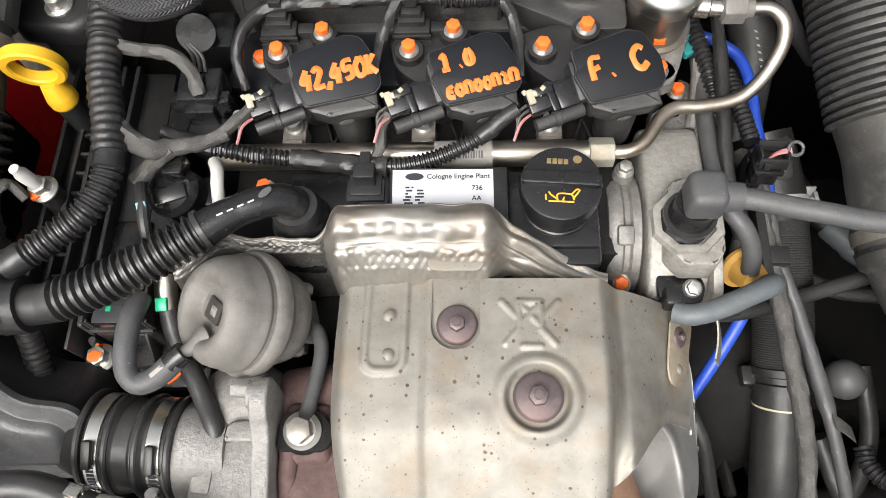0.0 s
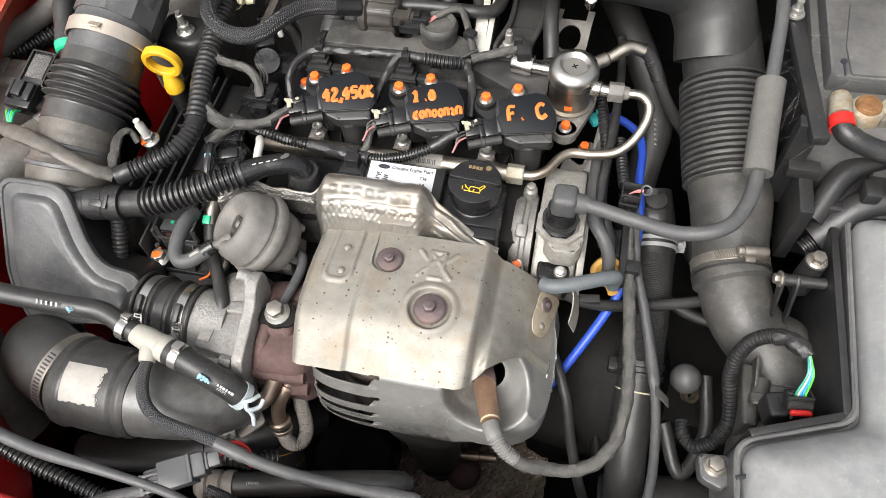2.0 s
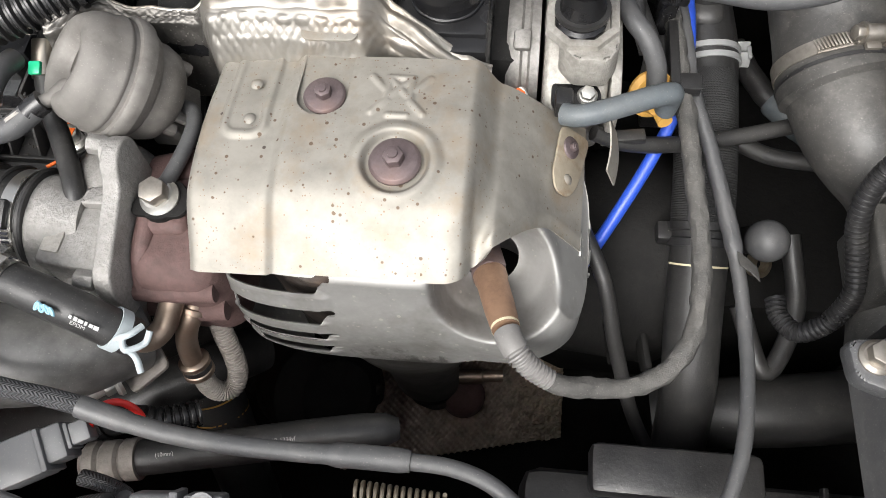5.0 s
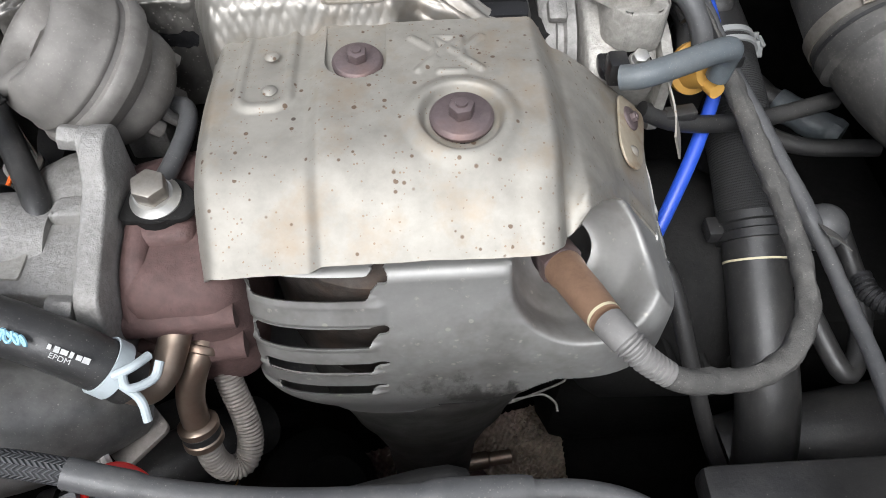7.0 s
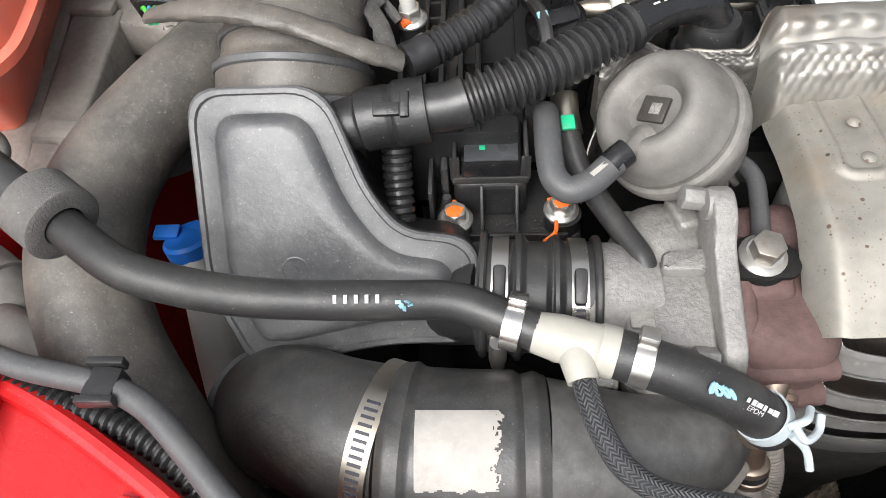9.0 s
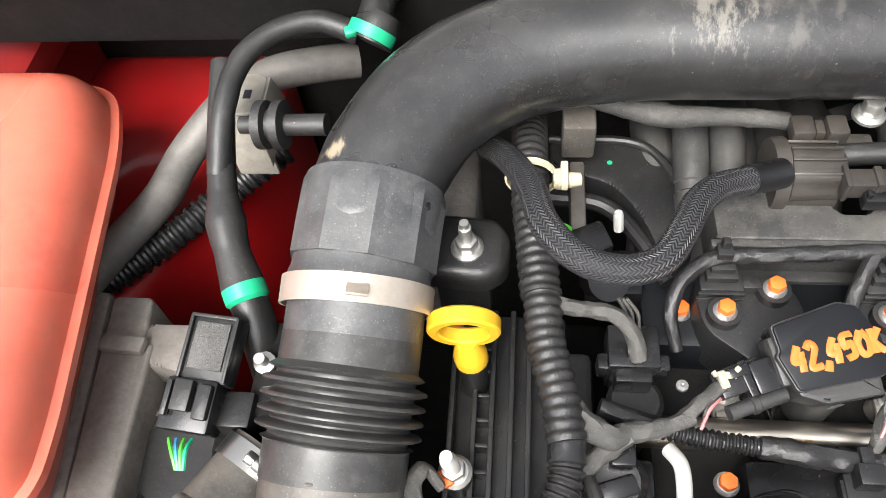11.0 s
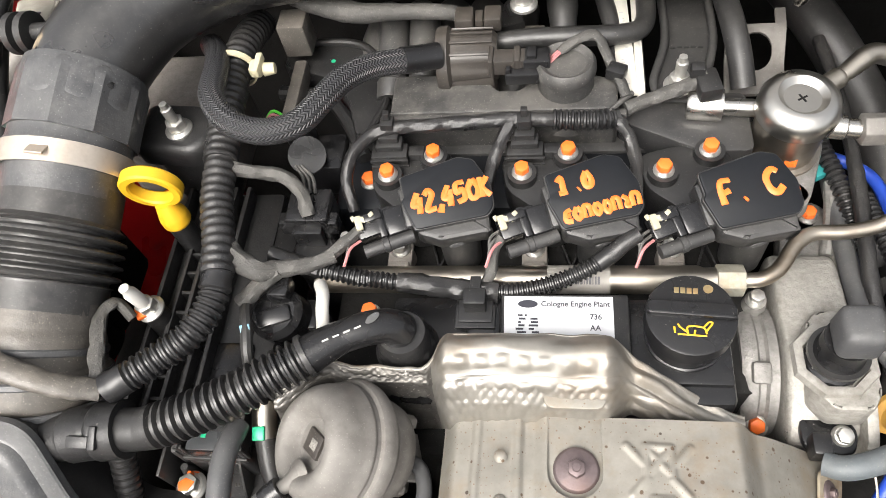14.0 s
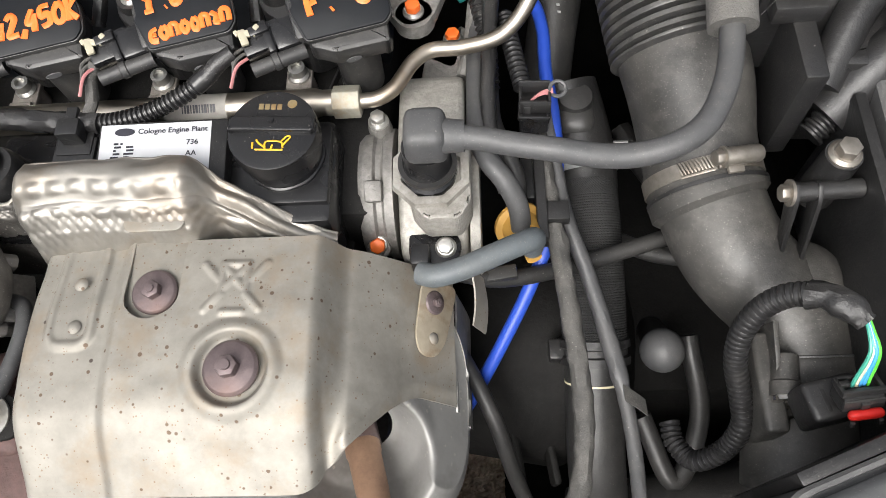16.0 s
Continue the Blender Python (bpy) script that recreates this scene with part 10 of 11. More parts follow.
mk("vertical_hose", merge(tube([(0.003, 0.46, 0.90), (0.005, 0.42, 0.90), (0.012, 0.385, 0.892), (0.016, 0.36, 0.87)], 0.0058, 0.003, 14), tube([(-0.022, 0.45, 0.90), (-0.021, 0.42, 0.902), (-0.020, 0.395, 0.896), (-0.020, 0.37, 0.87)], [(0, 0.010), (0.5, 0.010), (0.6, 0.0085), (1, 0.0085)], 0.003, 18)), "rubber", None, "black hoses running under the intake pipe", "hose")
mk("right_small_hose", tube([(0.086, 0.345, 0.885), (0.083, 0.36, 0.898), (0.080, 0.38, 0.905), (0.078, 0.42, 0.90)], 0.0072, 0.003, 16), "rubber", None, "black hose by the pump", "hose")

# ---- front: charge hose, heater tee, latch, leads ----
ih = thing("intercooler_hose", (-0.23, 0.0, 0.80), "wide black rubber intercooler hose with a pale label", "hose")
mk("left_end", tube([(-0.330, 0.030, 0.752), (-0.3225, 0.022, 0.776), (-0.308, 0.012, 0.795), (-0.285, 0.000, 0.806), (-0.258, -0.007, 0.809)], [(0, 0.030), (0.2, 0.0325), (1, 0.0335)], 0.003, 40), "hose_worn", ih)
mk("cuff", lathe([(0.030, 0), (0.0345, 0.0), (0.036, 0.003), (0.036, 0.005), (0.030, 0.006)], axis_at((-0.3265, 0.0255, 0.765), (0.30, -0.35, 0.85)), 36), "rubber", ih)
mk("silencer", tube([(-0.262, -0.009, 0.809), (-0.240, -0.011, 0.809), (-0.215, -0.012, 0.809), (-0.195, -0.012, 0.809)], [(0, 0.035), (0.05, 0.0375), (0.15, 0.0385), (0.2, 0.0365), (0.8, 0.0365), (0.85, 0.0345), (0.93, 0.0360), (1, 0.0340)], 0.001, 44), "hose_worn", ih)
mk("right_end", tube([(-0.197, -0.012, 0.809), (-0.175, -0.0125, 0.807), (-0.152, -0.010, 0.802), (-0.133, -0.001, 0.796), (-0.121, 0.010, 0.786)], [(0, 0.0335), (0.3, 0.0298), (0.7, 0.0252), (1, 0.0225)], 0.003, 36), "hose_pale", ih)
mk("label", sheet(lambda u, v: (-0.2475 + 0.036 * u, -0.012 - 0.0371 * math.sin(radians(-8 + 50 * v)), 0.809 + 0.0371 * math.cos(radians(-8 + 50 * v))), np.linspace(0, 1, 90), np.linspace(0, 1, 60), -0.0003, lambda u, v: u < 0.90 + 0.10 * noise.noise(Vector((0, v * 5, 3))) + 0.10 * noise.noise(Vector((u * 30, v * 24, 3))) and v < 0.97 + 0.05 * noise.noise(Vector((u * 9, 0, 5)))), "oldpaper", ih, "smudged white paper label")
band_clamp("hose_clamp", (-0.264, -0.0055, 0.809), (1, -0.32, 0.03), 0.0348, 0.0105, "perforated steel clamp on the rubber hose", (0, -0.75, -0.62), "steel_dull")
tee = thing("heater_tee", (-0.18, 0.015, 0.85), "beige plastic tee with steel ear clamps", "pipe joint")
mk("tee", merge(tube([(-0.200, 0.0230, 0.854), (-0.185, 0.019, 0.853), (-0.168, 0.014, 0.852)], [(0, 0.0085), (0.3, 0.0098), (0.75, 0.0098), (0.78, 0.0108), (1, 0.0108)], 0.001, 22)), "beige", tee)
mk("branch", merge(tube([(-0.184, 0.018, 0.853), (-0.183, 0.008, 0.853), (-0.182, 0.002, 0.852)], [(0, 0.0085), (1, 0.0062)], 0.001, 18)), "beige", tee)
band_clamp("ear_clamp", (-0.2085, 0.0252, 0.855), (1, -0.27, -0.06), 0.0094, 0.0075, "crimped steel ear clamp", (0, 0.5, 0.85), "clamp_bright")
band_clamp("ear_clamp", (-0.1585, 0.0113, 0.8515), (1, -0.30, -0.06), 0.0102, 0.0075, "crimped steel ear clamp", (0, 0.3, 0.9), "clamp_bright")
hr = thing("heater_hose", (-0.13, 0.005, 0.84), "black heater hose with blue and white marks", "hose")
mk("hose", tube([(-0.170, 0.0148, 0.852), (-0.155, 0.010, 0.851), (-0.138, 0.005, 0.847), (-0.120, 0.000, 0.839), (-0.109, -0.003, 0.829), (-0.104, -0.0035, 0.820)], 0.0102, 0.002, 22), "rubber", hr)
mk("mark", merge(*[tube([Vector((-0.1345 + 0.0022 * k + 0.0014 * math.cos(a + k), -0.0030 - 0.0006 * k + 0.0016 * math.sin(1.3 * a), 0.8566 - 0.0006 * k + 0.0010 * math.sin(1.3 * a))) for a in np.linspace(0, 6, 9)], 0.0007, 0.0008, 6, rough=0.3) for k in range(4)]), "pale_blue", hr, "smeared pale blue paint mark")
mk("print", merge(*[rbox(0.0013 + 0.0006 * (k % 3), 0.0019 + 0.0004 * (k % 2), 0.0003, 0, pose(-0.1205 + 0.0022 * k, -0.0050 - 0.0006 * k, 0.8505 - 0.0012 * k, 40, 27, -15)) for k in range(6)]), "print_grey", hr)
words("EPDM", 0.0030, Matrix.Translation((-0.1215, -0.0078, 0.8482)) @ pose(0, 0, 0, 46, 27, -15), hr, "print_grey")
mk("zip_tie", merge(lathe([(0.0104, -0.003), (0.0113, -0.003), (0.0113, 0.003), (0.0104, 0.003), (0.0104, -0.003)], axis_at((-0.1085, -0.003, 0.829), (0.6, -0.1, -0.8)), 28), tube([(-0.103, -0.010, 0.836), (-0.096, -0.008, 0.838), (-0.092, -0.002, 0.835)], 0.0017, 0.001, 10), tube([(-0.101, -0.012, 0.833), (-0.095, -0.016, 0.828), (-0.093, -0.022, 0.822)], 0.0017, 0.001, 10), tube([(-0.1, -0.010, 0.836), (-0.097, -0.015, 0.835), (-0.09, -0.010, 0.832), (-0.088, -0.004, 0.834)], 0.0017, 0.001, 10)), "clip_blue", hr, "pale blue-grey clip wire")
dh = thing("drain_hose", (-0.12, -0.04, 0.82), "thin woven-sleeved hose with a grey extension", "hose")
mk("sleeve", tube([(-0.182, 0.004, 0.852), (-0.1805, -0.006, 0.853), (-0.177, -0.018, 0.852), (-0.170, -0.030, 0.849), (-0.158, -0.0375, 0.845), (-0.143, -0.040, 0.841), (-0.128, -0.041, 0.836), (-0.112, -0.043, 0.831)], 0.0048, 0.002, 16), "braid_fine", dh)
mk("extension", tube([(-0.114, -0.043, 0.8315), (-0.100, -0.046, 0.828), (-0.075, -0.050, 0.822), (-0.045, -0.052, 0.816), (-0.010, -0.052, 0.812), (0.022, -0.051, 0.809), (0.045, -0.051, 0.808)], [(0, 0.0055), (0.14, 0.0055), (0.16, 0.0048), (0.75, 0.0048), (0.78, 0.0060), (0.97, 0.0060), (1, 0.0052)], 0.002, 16), "rubber_grey", dh)
mk("tail", tube([(0.040, -0.051, 0.808), (0.065, -0.052, 0.806), (0.085, -0.058, 0.803), (0.105, -0.072, 0.795), (0.13, -0.09, 0.785), (0.16, -0.11, 0.775)], 0.0042, 0.003, 14), "rubber_grey", dh)
mk("pipe_bolt", merge(lathe([(0, 0), (0.0095, 0), (0.0095, 0.002), (0.0080, 0.0035), (0.0045, 0.0035), (0.0045, 0.019), (0, 0.020)], axis_at((-0.1255, -0.0170, 0.7825), (-0.62, -0.62, 0.25)), 22), hex_head(0.0066, 0.006, axis_at((-0.1275, -0.0190, 0.7835), (-0.62, -0.62, 0.25)))), "bolt", ih, "zinc flange nut on a stud")
mk("pipe_bracket", prism(round_poly([(-0.128, -0.012), (-0.116, -0.024), (-0.100, -0.006), (-0.112, 0.008)], 0.004), 0.776, 0.7795, 0.0008), "alu_dust", ih, "bright triangular bracket")

# leads along the red panel
fl = thing("front_cable", (-0.34, -0.02, 0.86), "black cable with a clip along the red panel", "cable")
mk("cable", tube([(-0.430, 0.012, 0.876), (-0.395, -0.002, 0.877), (-0.360, -0.010, 0.877), (-0.342, -0.018, 0.876), (-0.326, -0.032, 0.873), (-0.308, -0.050, 0.868), (-0.285, -0.068, 0.860), (-0.24, -0.078, 0.853), (-0.18, -0.083, 0.851), (-0.130, -0.088, 0.850), (-0.095, -0.096, 0.850), (-0.066, -0.1005, 0.848)], [(0, 0.005), (0.6, 0.0048), (0.75, 0.0034), (1, 0.0034)], 0.003, 14), "rubber_grey", fl)
mk("cable_sleeve", tube([(-0.068, -0.1, 0.848), (-0.054, -0.1015, 0.843), (-0.044, -0.1022, 0.839)], [(0, 0.0052), (0.7, 0.0055), (0.75, 0.0068), (1, 0.0062)], 0.001, 16), "rubber", fl)
mk("clip", merge(rbox(0.012, 0.013, 0.010, 0.0015, pose(-0.3575, -0.011, 0.872, 0, 0, -10)), rbox(0.014, 0.003, 0.006, 0.0006, pose(-0.3575, -0.0035, 0.878)), rbox(0.014, 0.003, 0.006, 0.0006, pose(-0.3575, -0.0185, 0.878))), "plastic", fl)
mk("conduit", tube([(-0.405, -0.003, 0.862), (-0.378, -0.012, 0.862), (-0.355, -0.020, 0.861), (-0.336, -0.030, 0.859), (-0.318, -0.045, 0.856), (-0.300, -0.062, 0.849), (-0.275, -0.078, 0.838), (-0.23, -0.088, 0.820), (-0.18, -0.095, 0.802), (-0.135, -0.092, 0.800), (-0.104, -0.091, 0.800), (-0.085, -0.090, 0.798)], 0.0062, 0.001, 16, (0.0042, 0.0016, 0, 1, 1.5)), "conduit", fl)
fc = thing("latch_conduit", (-0.06, -0.115, 0.82), "black corrugated conduit with a grey clip", "conduit")
mk("conduit", tube([(-0.104, -0.112, 0.810), (-0.110, -0.106, 0.826), (-0.103, -0.100, 0.833), (-0.090, -0.104, 0.832), (-0.076, -0.110, 0.830), (-0.060, -0.116, 0.829), (-0.046, -0.119, 0.828), (-0.023, -0.119, 0.828), (0.002, -0.118, 0.826), (0.03, -0.125, 0.82)], 0.0056, 0.001, 16, (0.0038, 0.0011, 0, 1, 2.4)), "conduit", fc)
mk("clip", rbox(0.020, 0.012, 0.014, 0.0015, Matrix.Translation((-0.088, -0.113, 0.812)) @ pose(0, 0, 0, 10, 15, -28)), "grey", fc)
mk("tie", merge(lathe([(0.0056, -0.002), (0.0068, -0.002), (0.0068, 0.002), (0.0056, 0.002), (0.0056, -0.002)], axis_at((-0.050, -0.1185, 0.8285), (1, -0.3, 0)), 18), rbox(0.006, 0.005, 0.004, 0.001, pose(-0.050, -0.1185, 0.8345))), "plastic", fc)
ac = thing("refrigerant_hose", (-0.06, -0.03, 0.72), "black refrigerant hose with silver printing", "hose")
mk("hose", tube([(-0.126, -0.0515, 0.733), (-0.105, -0.047, 0.732), (-0.072, -0.040, 0.731), (-0.030, -0.031, 0.730), (0.000, -0.025, 0.729), (0.018, -0.0212, 0.728), (0.026, -0.0195, 0.727)], [(0, 0.0105), (0.86, 0.0112), (0.95, 0.0098), (1, 0.0062)], 0.002, 24), "rubber", ac)
mk("ferrule", lathe([(0, 0), (0.0085, 0), (0.0125, 0.004), (0.0125, 0.010), (0.0105, 0.012), (0.0125, 0.014), (0.0125, 0.022), (0.0105, 0.024), (0.0125, 0.026), (0.0125, 0.034), (0, 0.034)], axis_at((-0.158, -0.058, 0.734), (1, 0.19, -0.02)), 22), "alu_dust", ac)
words("R-134a / R-1234yf", 0.0034, Matrix.Translation((-0.056, -0.0395, 0.7416)) @ pose(0, 0, 0, 20, 1, 12), ac, "white")
words("(10mm)", 0.0034, Matrix.Translation((-0.112, -0.0515, 0.7425)) @ pose(0, 0, 0, 20, 1, 12), ac, "white")
gc = thing("grey_connector", (-0.14, -0.065, 0.80), "grey electrical connector with red and black leads", "connector")
GC = Matrix.Translation((-0.140, -0.0665, 0.811)) @ pose(0, 0, 0, 12, -4, 27)
mk("housing", rbox(0.024, 0.022, 0.018, 0.002, GC), "grey", gc)
mk("collar", merge(rbox(0.012, 0.018, 0.015, 0.002, GC @ pose(0.018, 0.001, 0.001)), rbox(0.003, 0.021, 0.018, 0.001, GC @ pose(0.0125, 0, 0))), "grey", gc)
mk("nose", merge(rbox(0.012, 0.011, 0.010, 0.0015, GC @ pose(0.029, 0.002, 0.003)), rbox(0.003, 0.013, 0.012, 0.001, GC @ pose(0.0245, 0.002, 0.002))), "grey", gc)
mk("latch_frame", merge(*[rbox(0.016, 0.0025, 0.004, 0.0008, GC @ pose(-0.018, -0.008 + 0.006 * k, 0.010)) for k in range(3)], rbox(0.003, 0.016, 0.005, 0.0008, GC @ pose(-0.026, -0.002, 0.009)), rbox(0.018, 0.018, 0.008, 0.0015, GC @ pose(-0.017, 0, 0.0))), "grey", gc)
mk("red_lead", tube([GC @ Vector((0.034, 0.003, 0.009)), (-0.109, -0.040, 0.820), (-0.101, -0.037, 0.818), (-0.094, -0.040, 0.810), (-0.092, -0.048, 0.80)], 0.0019, 0.002, 12), "wire_red", gc)
mk("black_lead", tube([(-0.157, -0.083, 0.815), (-0.185, -0.094, 0.812), (-0.22, -0.105, 0.80), (-0.26, -0.11, 0.78)], 0.0055, 0.003, 12, rough=0.1), "rubber_grey", gc)
mk("braid_lead", tube([(-0.120, -0.072, 0.800), (-0.108, -0.074, 0.800), (-0.094, -0.078, 0.805), (-0.084, -0.082, 0.822)], 0.0042, 0.001, 12), "braid", gc)
lsw = thing("latch_switch", (-0.06, -0.085, 0.82), "dusty grey latch switch with a short plug", "switch")
SW = Matrix.Translation((-0.062, -0.0855, 0.829)) @ pose(0, 0, 0, 14, 6, 5)
mk("plug", merge(rbox(0.022, 0.018, 0.015, 0.003, SW, 3), rbox(0.004, 0.020, 0.017, 0.001, SW @ pose(0.009, 0, -0.001)), rbox(0.010, 0.008, 0.008, 0.0015, SW @ pose(-0.015, 0.001, 0.002)), rbox(0.006, 0.005, 0.005, 0.001, SW @ pose(-0.022, 0.002, 0.003))), "grey", lsw)
mk("case", merge(rbox(0.018, 0.017, 0.014, 0.002, SW @ pose(0.021, 0, -0.001)), rbox(0.022, 0.013, 0.010, 0.0015, SW @ pose(0.038, -0.001, 0.0)), lathe([(0, 0), (0.006, 0), (0.006, 0.003), (0, 0.003)], SW @ pose(0.021, 0.004, 0.012), 16)), "grey", lsw)
mk("lead", tube([(-0.085, -0.085, 0.835), (-0.098, -0.086, 0.826), (-0.115, -0.088, 0.812), (-0.14, -0.092, 0.80)], 0.0045, 0.001, 12, (0.0032, 0.0012, 0, 1, 1.4)), "conduit", lsw)
mk("foot", rbox(0.05, 0.010, 0.045, 0.002, pose(-0.035, -0.092, 0.783)), "red_dull", lsw)
lt = thing("bonnet_latch", (0.01, -0.09, 0.80), "greasy steel bonnet latch with a coil spring", "latch")
LT = Matrix.Translation((0.0, -0.092, 0.838)) @ pose(0, 0, 0, 8, 5, 5)
mk("top_plate", merge(prism(round_poly([(-0.056, 0.003), (-0.052, -0.005), (0.022, -0.004), (0.030, 0.001), (0.026, 0.008), (-0.050, 0.007)], 0.003), 0, 0.002, 0.0006, LT), rbox(0.080, 0.0016, 0.006, 0.0005, LT @ pose(-0.014, -0.0045, 0))), "grease", lt, "thin greasy plate with a worn edge")
mk("back_plate", prism(round_poly([(-0.045, -0.004), (0.075, 0.004), (0.090, -0.008), (0.080, -0.018), (-0.030, -0.014)], 0.005), -0.012, -0.009, 0.0008, LT), "grease", lt)
mk("side_plate", rbox(0.115, 0.003, 0.032, 0.001, Matrix.Translation((0.020, -0.104, 0.796)) @ pose(0, 0, 0, 6, 4, 3)), "grease", lt)
mk("lever", merge(prism(round_poly([(0.000, -0.003), (0.058, -0.006), (0.062, -0.012), (0.002, -0.010)], 0.002), -0.002, 0.001, 0.0006, LT @ pose(0, -0.001, 0.002)), rbox(0.055, 0.002, 0.007, 0.0006, LT @ pose(0.030, -0.010, -0.002, 0, 2, -3))), "grease", lt)
mk("pawl", prism(round_poly([(0.004, 0.004), (0.020, 0.012), (0.040, 0.010), (0.052, 0.002), (0.036, 0.000), (0.022, 0.003), (0.012, -0.002)], 0.003), -0.014, -0.006, 0.0012, LT), "grease", lt)
mk("catch", merge(rbox(0.020, 0.008, 0.010, 0.0015, Matrix.Translation((0.040, -0.079, 0.812)) @ pose(0, 0, 0, 10, 8, -12)), rbox(0.010, 0.010, 0.004, 0.001, Matrix.Translation((0.030, -0.083, 0.824)) @ pose(0, 0, 0, 5, 0, 20))), "pale_blue_steel", lt, "blue-tinted steel catch")
mk("bracket", merge(rbox(0.014, 0.006, 0.024, 0.001, pose(0.062, -0.082, 0.797, 0, 0, -10)), rbox(0.006, 0.016, 0.020, 0.001, pose(0.069, -0.088, 0.797)), lathe([(0, 0), (0.004, 0), (0.0045, 0.005), (0, 0.006)], axis_at((0.066, -0.071, 0.808), (0.8, 0.2, 0.2)), 14)), "grease", lt)
for p in ((-0.030, 0.002), (0.010, 0.002), (0.030, -0.006), (0.060, -0.004)):
    mk("rivet", lathe([(0, 0.0022), (0.0024, 0.002), (0.0038, 0.0008), (0.004, 0), (0, 0)], LT @ pose(p[0], p[1], 0.002 if p[0] < 0.02 else -0.0085), 14), "grease", lt)
mk("spring", tube([Vector((0.019 + 0.044 * q, -0.0675 - 0.0035 * q + 0.0062 * math.cos(2 * math.pi * 13 * q), 0.800 + 0.008 * q + 0.0062 * math.sin(2 * math.pi * 13 * q))) for q in np.linspace(0, 1, 13 * 14)], 0.0011, 0.0012, 8), "brass_dull", lt, "coil spring")
mk("spring_hook", tube([(0.063, -0.071, 0.814), (0.068, -0.070, 0.812), (0.066, -0.074, 0.806), (0.052, -0.076, 0.810), (0.040, -0.077, 0.816)], 0.0012, 0.0015, 8), "brass_dull", lt)
mk("release_rod", tube([(-0.050, -0.101, 0.836), (-0.022, -0.1030, 0.836), (0.008, -0.105, 0.836)], 0.0011, 0.003, 8), "bolt", lt)
mk("rod_eye", merge(lathe([(0.0022, -0.001), (0.0055, -0.001), (0.0055, 0.001), (0.0022, 0.001), (0.0022, -0.001)], axis_at((0.010, -0.106, 0.836), (0.1, -0.4, 1)), 18)), "grease", lt)
mk("pull_wire", tube([(0.044, -0.077, 0.812), (0.064, -0.0765, 0.811), (0.085, -0.0765, 0.810)], 0.0010, 0.003, 8), "bolt", lt)
mk("cable_end", lathe([(0, 0), (0.005, 0), (0.0065, 0.002), (0.0065, 0.005), (0.005, 0.006), (0.0058, 0.008), (0.0058, 0.022), (0.004, 0.024), (0, 0.024)], axis_at((0.084, -0.0765, 0.810), (1, -0.15, -0.1)), 18), "rubber_grey", lt)
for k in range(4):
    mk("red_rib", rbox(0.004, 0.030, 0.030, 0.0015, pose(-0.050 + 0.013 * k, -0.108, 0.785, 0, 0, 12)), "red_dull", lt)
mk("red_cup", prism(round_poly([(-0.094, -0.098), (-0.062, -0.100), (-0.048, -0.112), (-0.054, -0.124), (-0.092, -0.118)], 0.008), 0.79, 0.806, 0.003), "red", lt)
mk("crossmember", merge(rbox(0.40, 0.06, 0.06, 0.006, pose(0.23, -0.135, 0.70)), rbox(0.26, 0.03, 0.03, 0.004, pose(0.10, -0.125, 0.755))), "grime", None, "dark dusty front crossmember below the latch", "crossmember")
acp = thing("ac_compressor", (-0.04, 0.04, 0.6), "grimy aluminium compressor low in the bay", "compressor")
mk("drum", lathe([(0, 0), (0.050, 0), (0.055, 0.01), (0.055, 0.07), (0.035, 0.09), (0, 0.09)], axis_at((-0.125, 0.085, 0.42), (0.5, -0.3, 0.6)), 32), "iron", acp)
mk("head", merge(rbox(0.050, 0.040, 0.060, 0.010, pose(-0.072, 0.082, 0.385, 0, 10, 20), 3), lathe([(0, 0), (0.013, 0), (0.013, 0.018), (0.009, 0.024), (0, 0.024)], axis_at((-0.080, 0.066, 0.435), (-0.4, -0.5, 0.8)), 20), rbox(0.020, 0.030, 0.018, 0.005, pose(-0.050, 0.070, 0.435, 15, 0, -25), 3)), "sooty", acp)
mk("port", tube([(-0.130, 0.055, 0.475), (-0.105, 0.060, 0.485), (-0.080, 0.068, 0.465)], 0.010, 0.004, 18), "sooty", acp)
for p in ((-0.082, 0.064, 0.456), (-0.056, 0.072, 0.452), (-0.045, 0.092, 0.440)):
    mk("bolt", hex_head(0.006, 0.007, axis_at(p, (-0.2, -0.4, 1))), "sooty", acp)
exf = thing("exhaust_flange", (0.015, 0.095, 0.37), "sooty cast exhaust flange under the heat shield", "exhaust")
mk("flange", merge(prism(round_poly([(-0.022, 0.104), (-0.014, 0.080), (0.012, 0.072), (0.030, 0.080), (0.030, 0.112), (0.0, 0.120)], 0.008), 0.372, 0.384, 0.002), lathe([(0, 0), (0.020, 0), (0.026, 0.02), (0.030, 0.10), (0, 0.10)], axis_at((0.006, 0.098, 0.38), (0.05, -0.02, 1)), 28)), "sooty", exf)
mk("joint", lathe([(0, 0.024)] + [(0.024 * math.sin(radians(a)), 0.024 * math.cos(radians(a))) for a in range(15, 166, 15)] + [(0, -0.024)], pose(0.040, 0.092, 0.372), 28), "rust", exf, "rounded rusty joint")

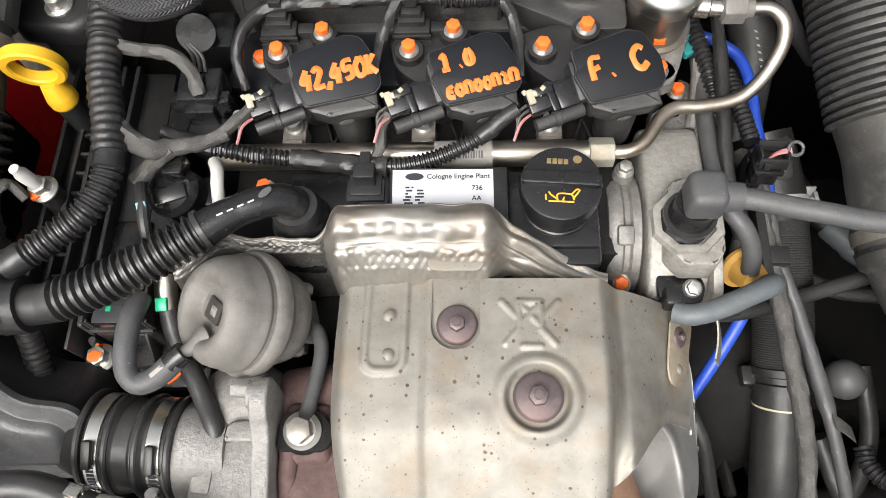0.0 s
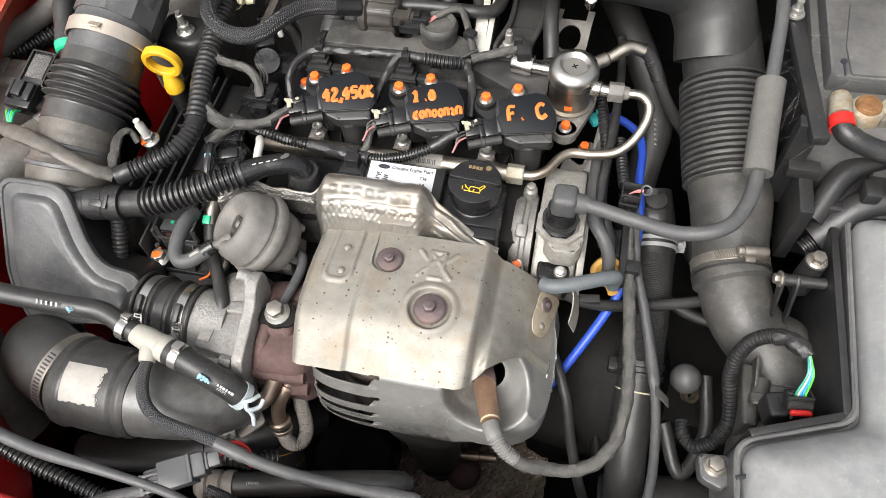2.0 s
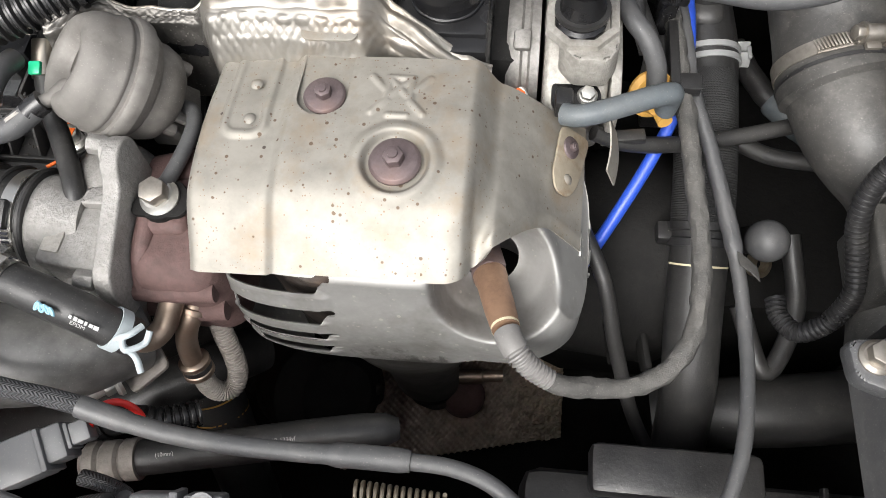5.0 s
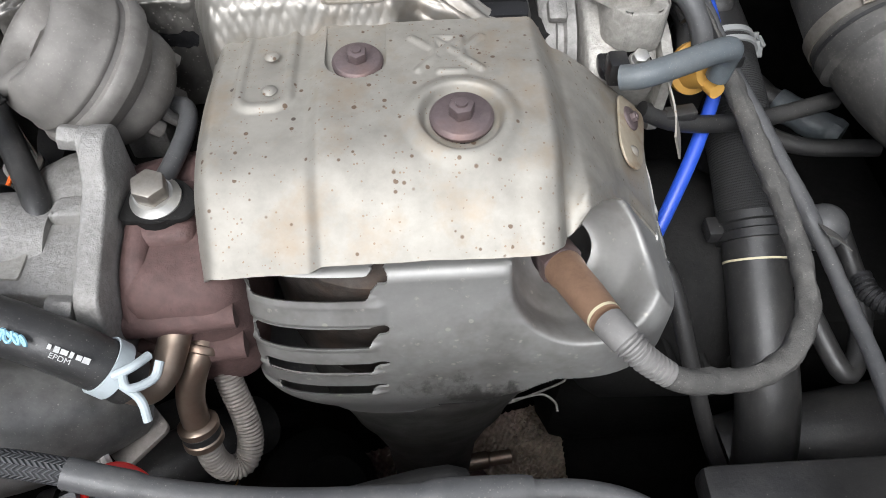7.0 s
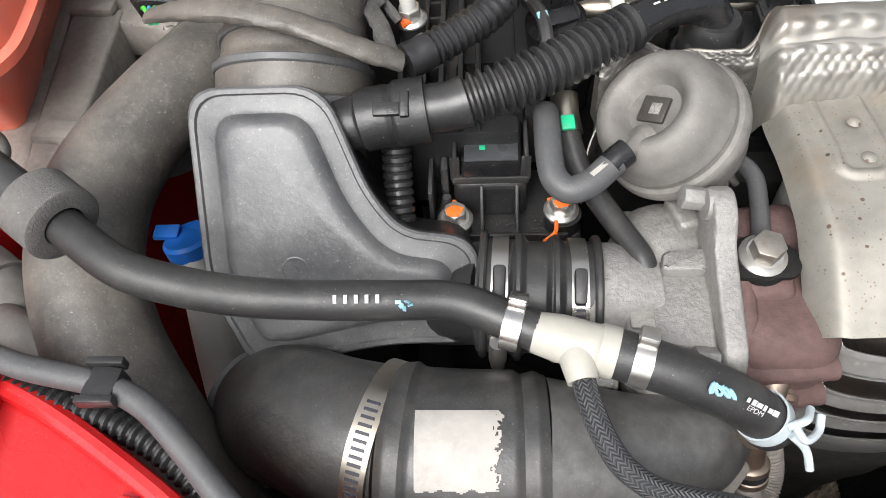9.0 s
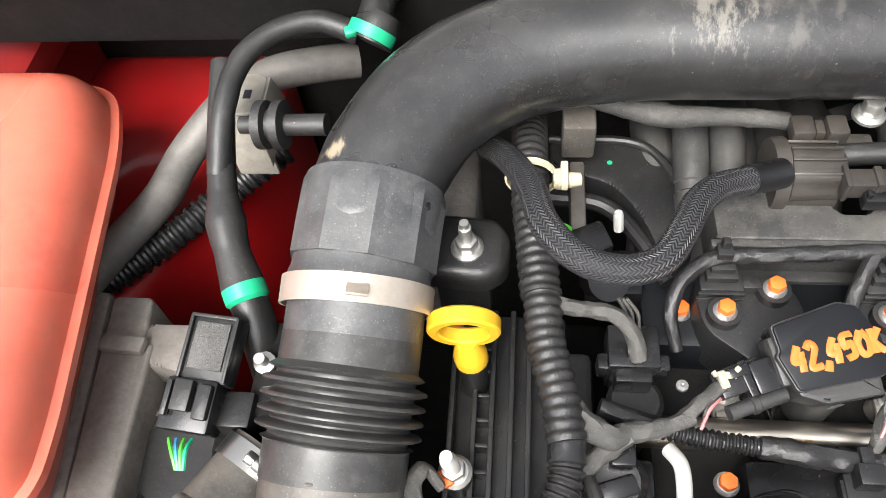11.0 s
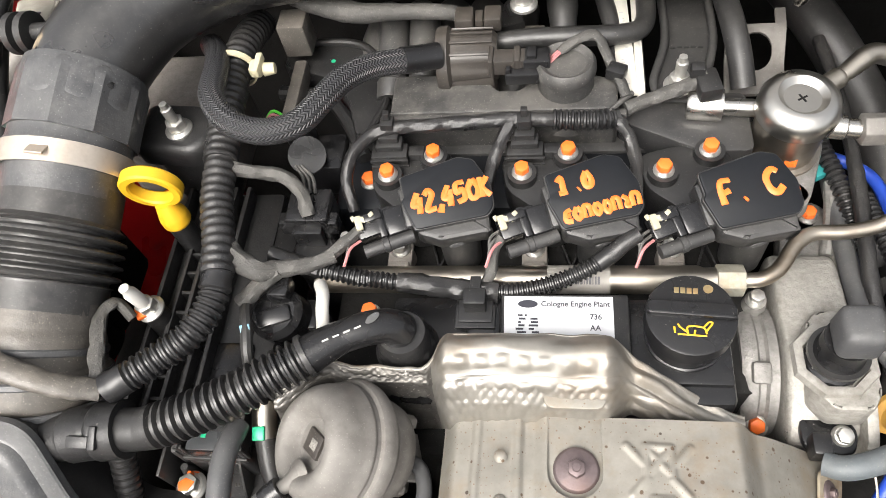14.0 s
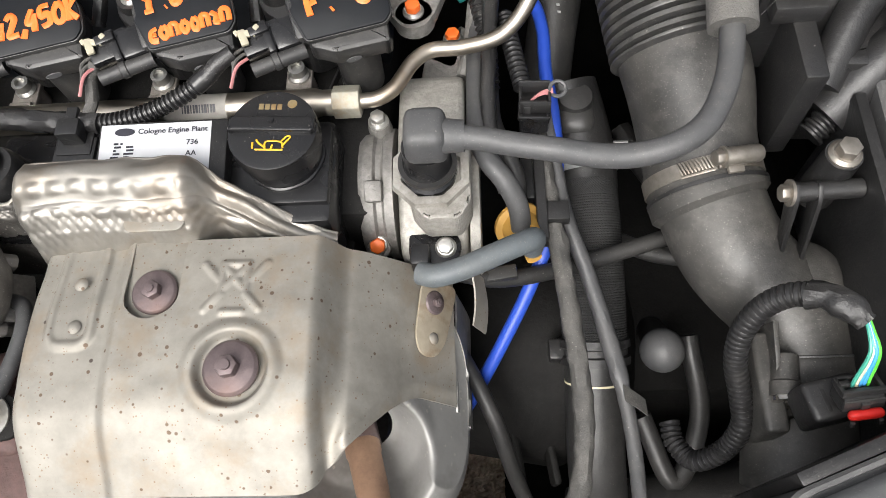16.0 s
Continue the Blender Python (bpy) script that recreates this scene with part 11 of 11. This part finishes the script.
lwh = thing("lower_hose", (-0.2, -0.02, 0.68), "black lower coolant hose with a faint line", "hose")
mk("hose", tube([(-0.30, -0.04, 0.68), (-0.22, -0.03, 0.69), (-0.16, -0.015, 0.70), (-0.115, 0.012, 0.70), (-0.09, 0.04, 0.67)], 0.017, 0.004, 22), "rubber", lwh)
mk("collar", lathe([(0.0165, -0.005), (0.0192, -0.005), (0.0192, 0.005), (0.0165, 0.005), (0.0165, -0.005)], axis_at((-0.175, -0.019, 0.698), (1, 0.25, 0.15)), 26), "conduit", lwh)
vhs = thing("water_hose", (-0.12, 0.0, 0.63), "thick black water hose with yellow lines", "hose")
mk("hose", tube([(-0.132, 0.036, 0.695), (-0.124, 0.014, 0.660), (-0.117, -0.006, 0.637), (-0.112, -0.028, 0.603), (-0.110, -0.055, 0.54)], 0.0205, 0.004, 28), "rubber", vhs)
for q in ((-0.1222, 0.009, 0.6542), (-0.1188, -0.001, 0.6427)):
    mk("yellow_line", lathe([(0.0204, 0), (0.0208, 0), (0.0208, 0.0012), (0.0204, 0.0012), (0.0204, 0)], axis_at(q, (0.18, -0.63, -0.70)), 36), "amber", vhs)
mk("short_conduit", tube([(-0.142, -0.030, 0.738), (-0.128, -0.030, 0.738), (-0.115, -0.028, 0.733), (-0.100, -0.020, 0.724)], 0.0088, 0.001, 18, (0.0046, 0.0014, 0, 1, 2.4)), "conduit", None, "short black corrugated conduit by the water hose", "conduit")
mk("rear_sensor", merge(lathe([(0, 0), (0.008, 0), (0.008, 0.030), (0.0065, 0.032), (0.0065, 0.052), (0, 0.052)], axis_at((0.030, 0.101, 0.413), (1, 0.1, 0)), 20)), "heat", None, "second oxygen sensor below the shield", "sensor")
mk("heat_clip", merge(tube([(0.049, 0.059, 0.640), (0.072, 0.0665, 0.640), (0.093, 0.0755, 0.640), (0.0975, 0.0745, 0.640), (0.0965, 0.0705, 0.640), (0.078, 0.0630, 0.641), (0.059, 0.0570, 0.641)], 0.0008, 0.002, 8), tube([(0.052, 0.0575, 0.641), (0.070, 0.0600, 0.642), (0.0815, 0.0610, 0.642), (0.0885, 0.0555, 0.641), (0.089, 0.050, 0.640)], 0.0008, 0.002, 8)), "zinc", None, "bent steel wire clip", "clip")
